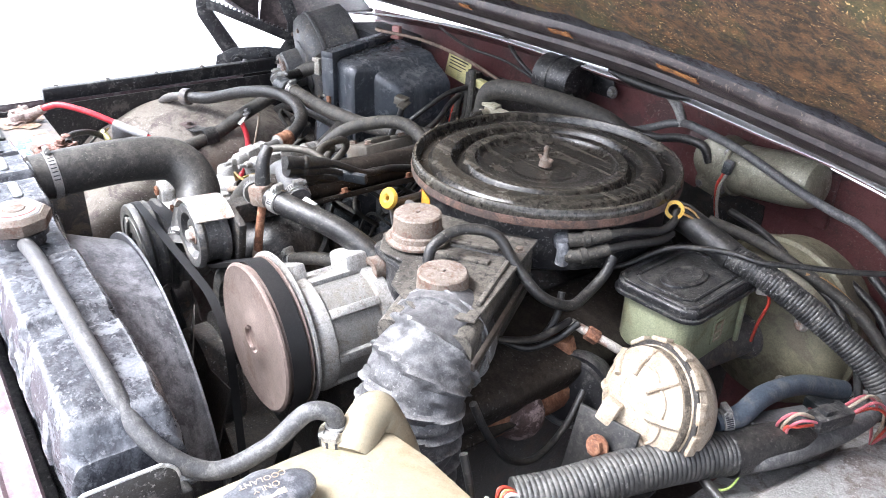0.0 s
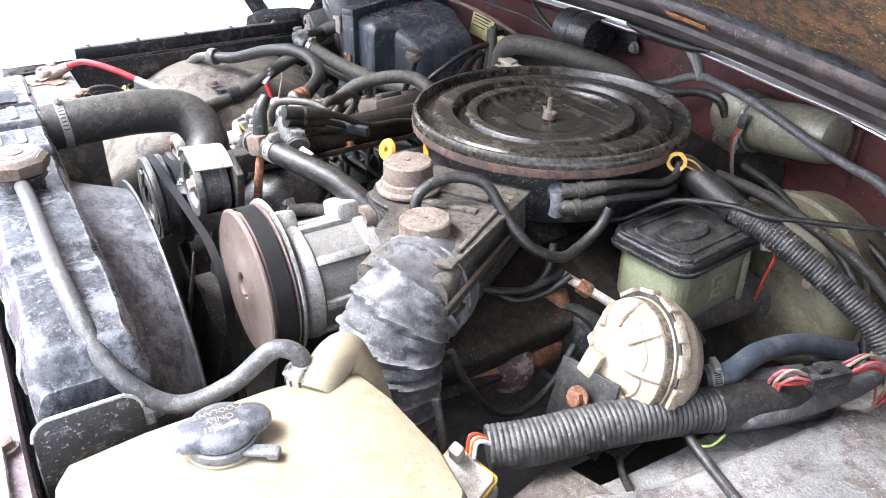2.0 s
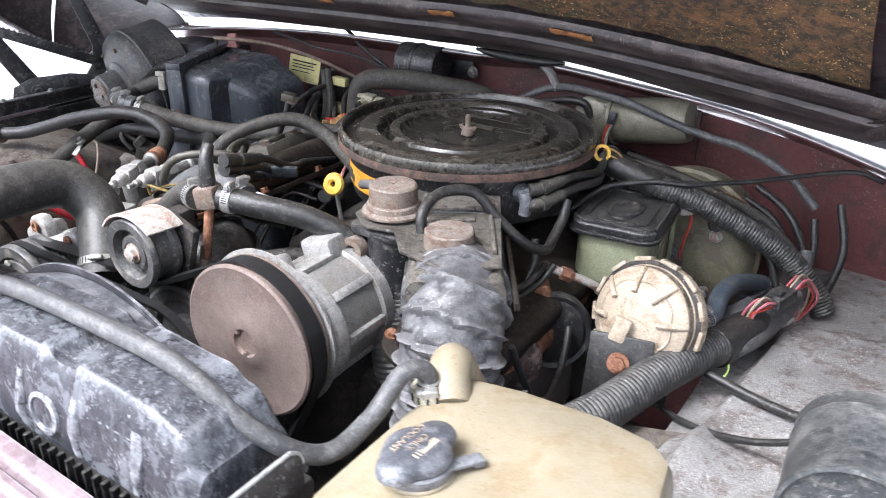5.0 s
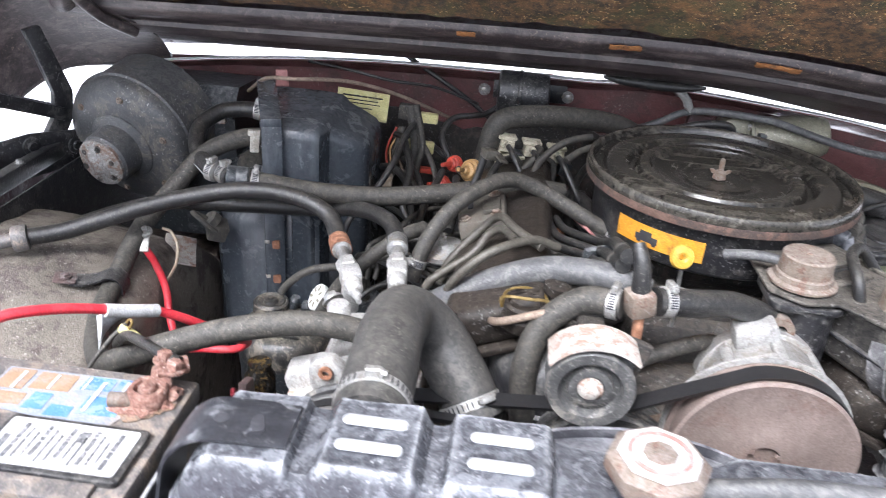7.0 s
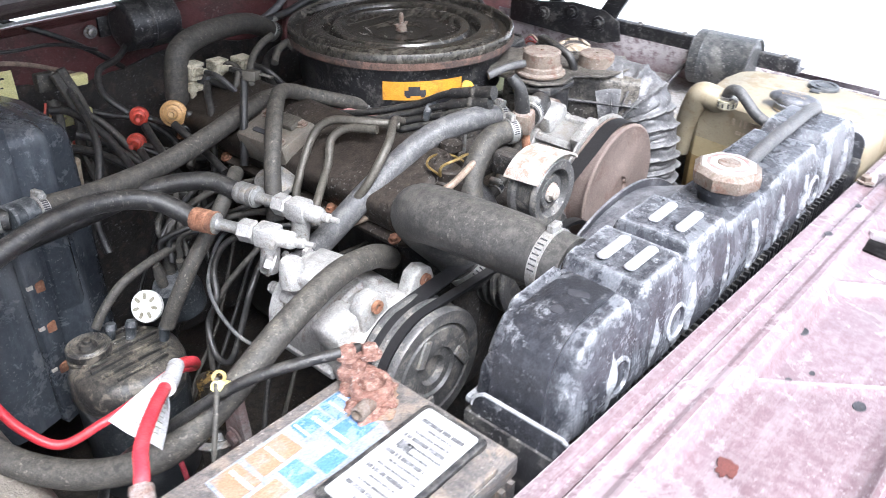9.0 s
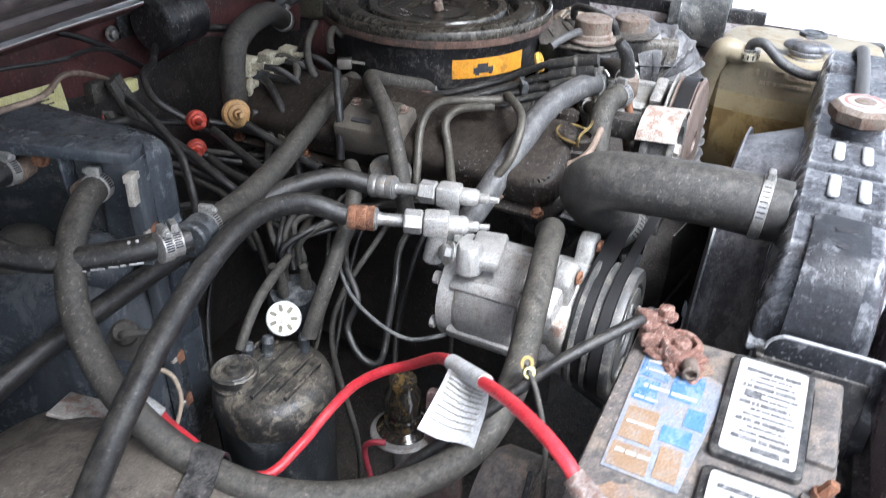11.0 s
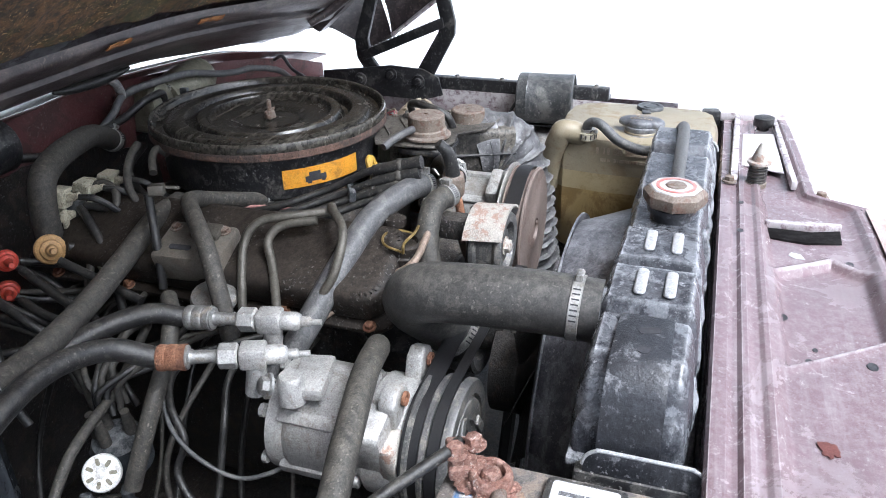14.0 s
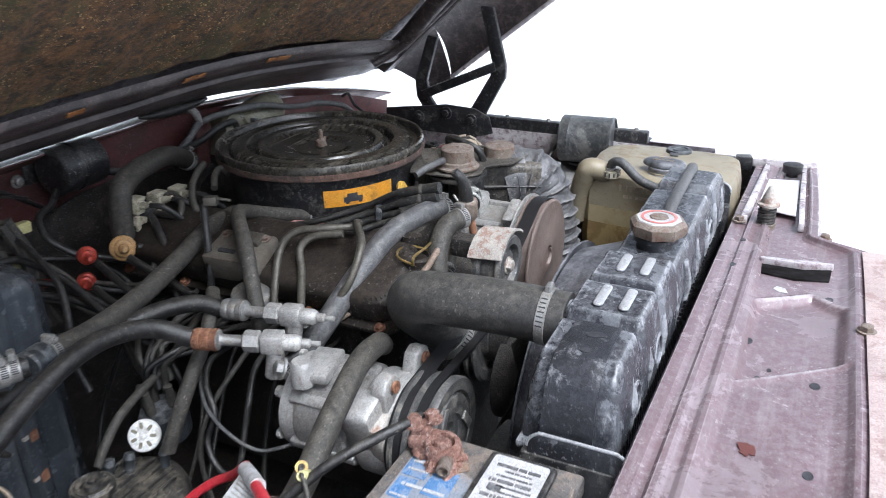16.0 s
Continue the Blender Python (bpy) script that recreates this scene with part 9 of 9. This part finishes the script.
# lower pump seen beside the compressor
low = thing("alternator", (-0.60, 0.33, 0.70), "dark ribbed alternator low under the compressor", "alternator")
part("body", lathe((-0.60, 0.24, 0.70), (0, 1, 0), [(0.03, 0), (0.062, 0.004), (0.066, 0.012), (0.066, 0.045), (0.063, 0.046), (0.063, 0.05), (0.066, 0.051), (0.066, 0.10), (0.055, 0.115), (0, 0.118)], 44), BATTERY, low)
part("strap", box((0.004, 0.006, 0.13), (-0.655, 0.29, 0.74), (0, 24, 0), 0.001), BLACK, low)
part("side_bracket", merge(prism([(0.428, 0.60), (0.384, 0.60), (0.374, 0.70), (0.383, 0.79), (0.392, 0.86), (0.422, 0.85), (0.426, 0.74)], 0.012, Matrix(((0, 0, 1, -0.622), (1, 0, 0, 0), (0, 1, 0, 0), (0, 0, 0, 1))), 0.003), hexagon((-0.624, 0.402, 0.80), (-1, 0, 0), 0.009, 0.008)), BRACKET, low, "purple-brown rusty cast bracket")
# strap and bracket on the inner wing
band = thing("hose_strap", (-0.86, 0.525, 0.90), "black steel strap holding the hose to the inner wing", "bracket")
run = spline([Vector((a, 0, b)) for a, b in ((-0.0182, -0.012), (-0.0178, 0.004), (-0.010, 0.0156), (0.002, 0.0188), (0.012, 0.0156), (0.024, 0.0115), (0.038, 0.0105), (0.050, 0.0125))], 5)


def strap_at(u, v):
    """Across the strap by u, over the hose and down to the wing by v."""
    k = min(int(v * (len(run) - 1)), len(run) - 2)
    p = run[k].lerp(run[k + 1], v * (len(run) - 1) - k)
    return Vector((-0.850, 0.522, 0.903)) + Vector((-0.933, -0.36, 0)) * p.x + Vector((0, 0, p.z)) + Vector((0.10, -0.95, -0.10)) * (0.030 * (u - 0.5))


part("strap", sheet(strap_at, 3, 40, 0.0025), BLACK, band)
part("foot", prism(rounded(0.030, 0.030, 0.004), 0.0028, pose(-0.907, 0.502, 0.9155, 0, 9, 20), 0.001), BRACKET, band, "chipped dusty foot of the strap")
part("foot_screw", hexagon((-0.907, 0.502, 0.919), (0, 0, 1), 0.006, 0.005), BRACKET, band)
wire("white_wire", [(-0.820, 0.63, 0.945), (-0.805, 0.625, 0.943), (-0.792, 0.615, 0.928), (-0.793, 0.608, 0.90), (-0.808, 0.608, 0.872), (-0.815, 0.61, 0.86)], 0.0024, CREAM_LIGHT, "cream-white wire end hanging loose")
brk = thing("wing_bracket", (-0.83, 0.70, 0.86), "bent bare metal bracket on the inner wing", "bracket")
part("plate", merge(box((0.05, 0.07, 0.004), (-0.828, 0.70, 0.872), (14, 18, 25), 0.001), box((0.004, 0.07, 0.03), (-0.852, 0.69, 0.86), (0, 12, 25), 0.001)), RUSTY_STEEL, brk)
sw = thing("pressure_switch", (-0.78, 0.70, 0.93), "dusty black pressure switch with a plug on the heater box", "switch")
part("body", merge(box((0.03, 0.034, 0.03), (-0.765, 0.705, 0.915), (10, 20, 30), 0.004), lathe((-0.765, 0.70, 0.93), (-0.5, -0.3, 0.6), [(0.014, 0), (0.014, 0.012), (0.01, 0.016), (0, 0.016)], 16)), RUBBER_DUSTY, sw)
part("lead", tube([(-0.775, 0.69, 0.94), (-0.79, 0.675, 0.955), (-0.77, 0.66, 0.95), (-0.75, 0.665, 0.93)], 0.004, 8, 6), RUBBER_DUSTY, sw)
lug = thing("cable_lug", (-0.835, 0.598, 0.93), "steel cable lug at the end of the red cable", "terminal")
part("lug", box((0.014, 0.028, 0.005), (-0.836, 0.600, 0.932), (40, 0, 15), 0.002), ZINC, lug)
part("lug_eye", lathe((-0.838, 0.612, 0.944), (0, -0.5, 1), [(0.004, 0), (0.010, 0), (0.010, 0.004), (0.004, 0.004)], 16, closed=True), ZINC, lug)
part("lug_bolt", hexagon((-0.838, 0.612, 0.947), (0, -0.5, 1), 0.005, 0.008), STEEL, lug)

# wiring on the firewall behind the heater box
plugs = thing("fuse_plug_group", (-0.48, 0.96, 1.0), "yellow, red and beige wiring plugs on the firewall", "connector")
for x, y, z, w, h, mt in ((-0.463, 0.975, 1.050, 0.034, 0.018, YELLOW_TAG), (-0.475, 0.975, 0.994, 0.05, 0.022, YELLOW_TAG), (-0.47, 0.96, 0.955, 0.05, 0.010, RED_DARK), (-0.569, 0.885, 0.947, 0.012, 0.042, RED_DARK), (-0.524, 0.91, 0.936, 0.016, 0.045, CREAM_LIGHT), (-0.505, 0.985, 1.055, 0.03, 0.028, RUBBER_DUSTY)):
    part("plug", box((w, 0.016, h), (x, y, z), (0, 4, 5), 0.003), mt, plugs)
for x0, z0, x1, z1 in ((-0.487, 1.075, -0.469, 0.90), (-0.497, 1.07, -0.485, 0.90), (-0.51, 1.03, -0.53, 0.94)):
    part("lead", tube([(x0, 0.965, z0), ((x0 + x1) / 2 + 0.008, 0.95, (z0 + z1) / 2 + 0.02), ((x0 + x1) / 2, 0.945, (z0 + z1) / 2 - 0.03), (x1, 0.925, z1)], 0.0075, 9, 6), RUBBER_DUSTY, plugs)
for k in range(4):
    part("thin_lead", tube([(-0.52 + 0.008 * k, 0.965, 1.03 - 0.01 * k), (-0.535 + 0.006 * k, 0.955, 0.99), (-0.53 + 0.01 * k, 0.94, 0.955)], 0.002, 6, 5), (RED_DARK, TAN, RUBBER, COPPER)[k], plugs)
wire("firewall_cable", [(-0.70, 1.03, 1.118), (-0.62, 1.0, 1.118), (-0.54, 1.0, 1.105), (-0.46, 1.03, 1.092), (-0.38, 1.06, 1.06)], 0.003, RUBBER, "thin black cable over the heater box")
wire("firewall_cable", [(-0.79, 0.95, 1.075), (-0.74, 0.90, 1.115), (-0.68, 0.86, 1.130), (-0.60, 0.92, 1.118), (-0.52, 0.98, 1.085), (-0.42, 1.04, 1.03)], 0.0035, COPPER, "brown cable looped over the heater box")
wire("firewall_cable", [(-0.52, 1.07, 1.135), (-0.45, 1.05, 1.10), (-0.39, 1.06, 1.06), (-0.34, 1.06, 1.02)], 0.0045, RUBBER, "black cable hanging from the hood edge")

# driver's side: linkage, pumps and pipes in the dark
ps = thing("steering_pump", (0.215, 0.60, 0.87), "round black power steering pump beside the engine", "pump")
part("body", lathe((0.225, 0.59, 0.882), (0.5, -0.8, 0.2), [(0.03, -0.03), (0.052, -0.026), (0.054, 0.0), (0.050, 0.006), (0.044, 0.004), (0.04, 0.008), (0, 0.009)], 40), BLACK, ps)
wire("steering_pipe", [(0.205, 0.596, 0.972), (0.225, 0.61, 0.962), (0.25, 0.63, 0.948), (0.27, 0.65, 0.93)], 0.0058, RUSTY_STEEL, "bare steel brake pipe with a copper nut", "pipe")
solo("pipe_nut", lathe((0.222, 0.607, 0.964), (0.6, 0.5, -0.4), [(0.008, 0), (0.0095, 0.002), (0.0095, 0.016), (0.008, 0.018)], 6), RUST, "rusty brown pipe nut", "nut")
man2 = thing("exhaust_manifold", (0.20, 0.60, 0.85), "rusty flaking exhaust manifold low on the engine", "manifold")
part("log", tube([(0.19, 0.46, 0.87), (0.20, 0.54, 0.875), (0.20, 0.64, 0.88), (0.19, 0.75, 0.88)], 0.03, 16, 8), RUST, man2)
for y in (0.50, 0.60, 0.70):
    part("port", tube([(0.20, y, 0.875), (0.17, y, 0.885), (0.13, y, 0.89)], 0.022, 14, 5), RUST, man2)
part("flaked_cover", lathe((0.208, 0.515, 0.872), (0.8, -0.5, 0.3), [(0.034, 0), (0.033, 0.016), (0.02, 0.026), (0, 0.028)], 24), material("flaked_paint", (0.07, 0.045, 0.04), 0.7, second=(0.1, 0.06, 0.055), dirt=(0.40, 0.31, 0.30), dirt_amount=0.45, dirt_scale=45, bump=0.5), man2)
part("brown_shield", box((0.03, 0.02, 0.09), (0.205, 0.60, 0.905), (10, -14, 20), 0.004), RUST, man2)
bundle("driver_wire", [
    [(0.262, 0.40, 0.97), (0.268, 0.42, 0.92), (0.27, 0.455, 0.868), (0.268, 0.50, 0.85), (0.26, 0.55, 0.868), (0.25, 0.585, 0.90)],
    [(0.19, 0.46, 0.995), (0.20, 0.50, 0.978), (0.205, 0.545, 0.968), (0.205, 0.595, 0.975)],
    [(0.19, 0.59, 1.01), (0.195, 0.58, 0.98), (0.19, 0.56, 0.95), (0.18, 0.54, 0.93)],
    [(0.17, 0.51, 0.96), (0.19, 0.54, 0.945), (0.205, 0.575, 0.955), (0.215, 0.60, 0.975)],
    [(0.40, 0.63, 0.905), (0.425, 0.645, 0.895), (0.432, 0.665, 0.905), (0.42, 0.68, 0.925)],
    [(0.30, 0.36, 0.95), (0.315, 0.36, 0.91), (0.315, 0.365, 0.86)],
], 0.0045, RUBBER, "thin black hose among the driver's side clutter", "hose", "driver side hoses")
bundle("loom_wire", [
    [(0.34, 0.885, 1.012), (0.36, 0.90, 1.0), (0.385, 0.905, 0.988), (0.40, 0.915, 0.97)],
    [(0.335, 0.88, 1.016), (0.355, 0.892, 1.012), (0.38, 0.90, 1.0), (0.405, 0.905, 0.985)],
    [(0.345, 0.89, 1.006), (0.37, 0.895, 0.995), (0.39, 0.91, 0.975)],
], 0.0022, TAN, "frayed pinkish wire ends at the loom", "wiring", "loom wires")
wire("wiper_lead", [(0.124, 0.982, 1.060), (0.117, 0.980, 1.040), (0.117, 0.982, 1.015), (0.121, 0.984, 0.992), (0.138, 0.975, 0.97)], 0.0030, RED_DARK, "dull red wiper motor lead")
wire("wiper_lead", [(0.128, 0.982, 1.060), (0.122, 0.978, 1.038), (0.122, 0.979, 1.012), (0.127, 0.98, 0.988), (0.144, 0.97, 0.966)], 0.0026, IVORY, "dirty white wiper motor lead")
bundle("driver_cable", [
    [(0.47, 0.95, 0.98), (0.48, 0.93, 0.93), (0.47, 0.91, 0.88), (0.46, 0.90, 0.84)],
    [(0.50, 0.95, 1.01), (0.52, 0.92, 0.95), (0.51, 0.90, 0.88), (0.50, 0.90, 0.82)],
    [(0.38, 0.96, 1.01), (0.43, 0.945, 0.985), (0.46, 0.93, 0.95), (0.475, 0.92, 0.90)],
    [(0.30, 0.97, 0.99), (0.36, 0.955, 0.99), (0.42, 0.94, 0.965), (0.44, 0.925, 0.92)],
], 0.006, RUBBER, "black cable by the driver's side firewall", "cable", "firewall cables")
solo("wing_sheet", box((0.12, 0.16, 0.004), (0.445, 0.40, 0.872), (4, -6, 12), 0.001), APRON, "loose pale sheet metal flap on the inner wing", "panel")

# loose wiring plug by the driver's wing
plug = thing("wiring_plug", (0.472, 0.735, 0.945), "black wiring connector with pink and white leads", "connector")
part("body", merge(box((0.024, 0.050, 0.018), (0.474, 0.735, 0.945), (0, 0, -14), 0.003), box((0.014, 0.014, 0.008), (0.472, 0.728, 0.956), (0, 0, -14), 0.001)), BLACK, plug)
PINK = material("pink_insulation", (0.48, 0.12, 0.15), 0.4, second=(0.52, 0.2, 0.2))
for k, (dx, dz, mt) in enumerate(((-0.006, 0.004, PINK), (0.0, 0.006, CREAM_LIGHT), (0.006, 0.003, PINK), (0.003, -0.002, RED_DARK))):
    part("lead", tube([(0.480 + dx, 0.757, 0.945 + dz), (0.488 + dx, 0.785, 0.950 + 2 * dz), (0.496 + dx, 0.805, 0.940 + dz), (0.498 + 2 * dx, 0.82, 0.915), (0.49, 0.83, 0.87)], 0.0018, 8, 6), mt, plug)
    part("lead", tube([(0.468 + dx, 0.712, 0.945 + dz), (0.460 + dx, 0.692, 0.948 + 2 * dz), (0.448 + dx, 0.690, 0.935), (0.446 + dx, 0.705, 0.905)], 0.0018, 8, 6), mt, plug)

# dusty vacuum lines that cross behind the valve cover
for n, way in enumerate((
        [(-0.398, 0.895, 0.990), (-0.372, 0.862, 0.980), (-0.335, 0.832, 0.968), (-0.29, 0.81, 0.966), (-0.24, 0.80, 0.975), (-0.19, 0.79, 0.985)],
        [(-0.418, 0.888, 0.953), (-0.392, 0.855, 0.945), (-0.36, 0.82, 0.938), (-0.32, 0.80, 0.94), (-0.28, 0.79, 0.95)],
        [(-0.345, 0.872, 1.0), (-0.315, 0.85, 0.985), (-0.275, 0.835, 0.982), (-0.225, 0.825, 0.992), (-0.18, 0.815, 1.0)],
        [(-0.50, 0.99, 1.02), (-0.465, 0.955, 1.0), (-0.44, 0.92, 0.965), (-0.43, 0.88, 0.92), (-0.43, 0.84, 0.87), (-0.44, 0.80, 0.82)],
        [(-0.47, 1.0, 1.0), (-0.43, 0.97, 0.985), (-0.385, 0.94, 0.97), (-0.36, 0.90, 0.94), (-0.36, 0.85, 0.89), (-0.38, 0.80, 0.84)],
        [(-0.53, 0.97, 0.96), (-0.49, 0.93, 0.95), (-0.455, 0.89, 0.925), (-0.44, 0.84, 0.90), (-0.45, 0.79, 0.86), (-0.47, 0.75, 0.80)],
        [(-0.52, 0.90, 0.90), (-0.48, 0.85, 0.905), (-0.445, 0.80, 0.89), (-0.43, 0.75, 0.86), (-0.44, 0.71, 0.82)])):
    wire("vacuum_line", way, 0.0042 if n < 3 else 0.005, RUBBER_DUSTY if n % 2 else RUBBER, "dusty black vacuum line behind the valve cover", "hose", "vacuum lines behind the engine")
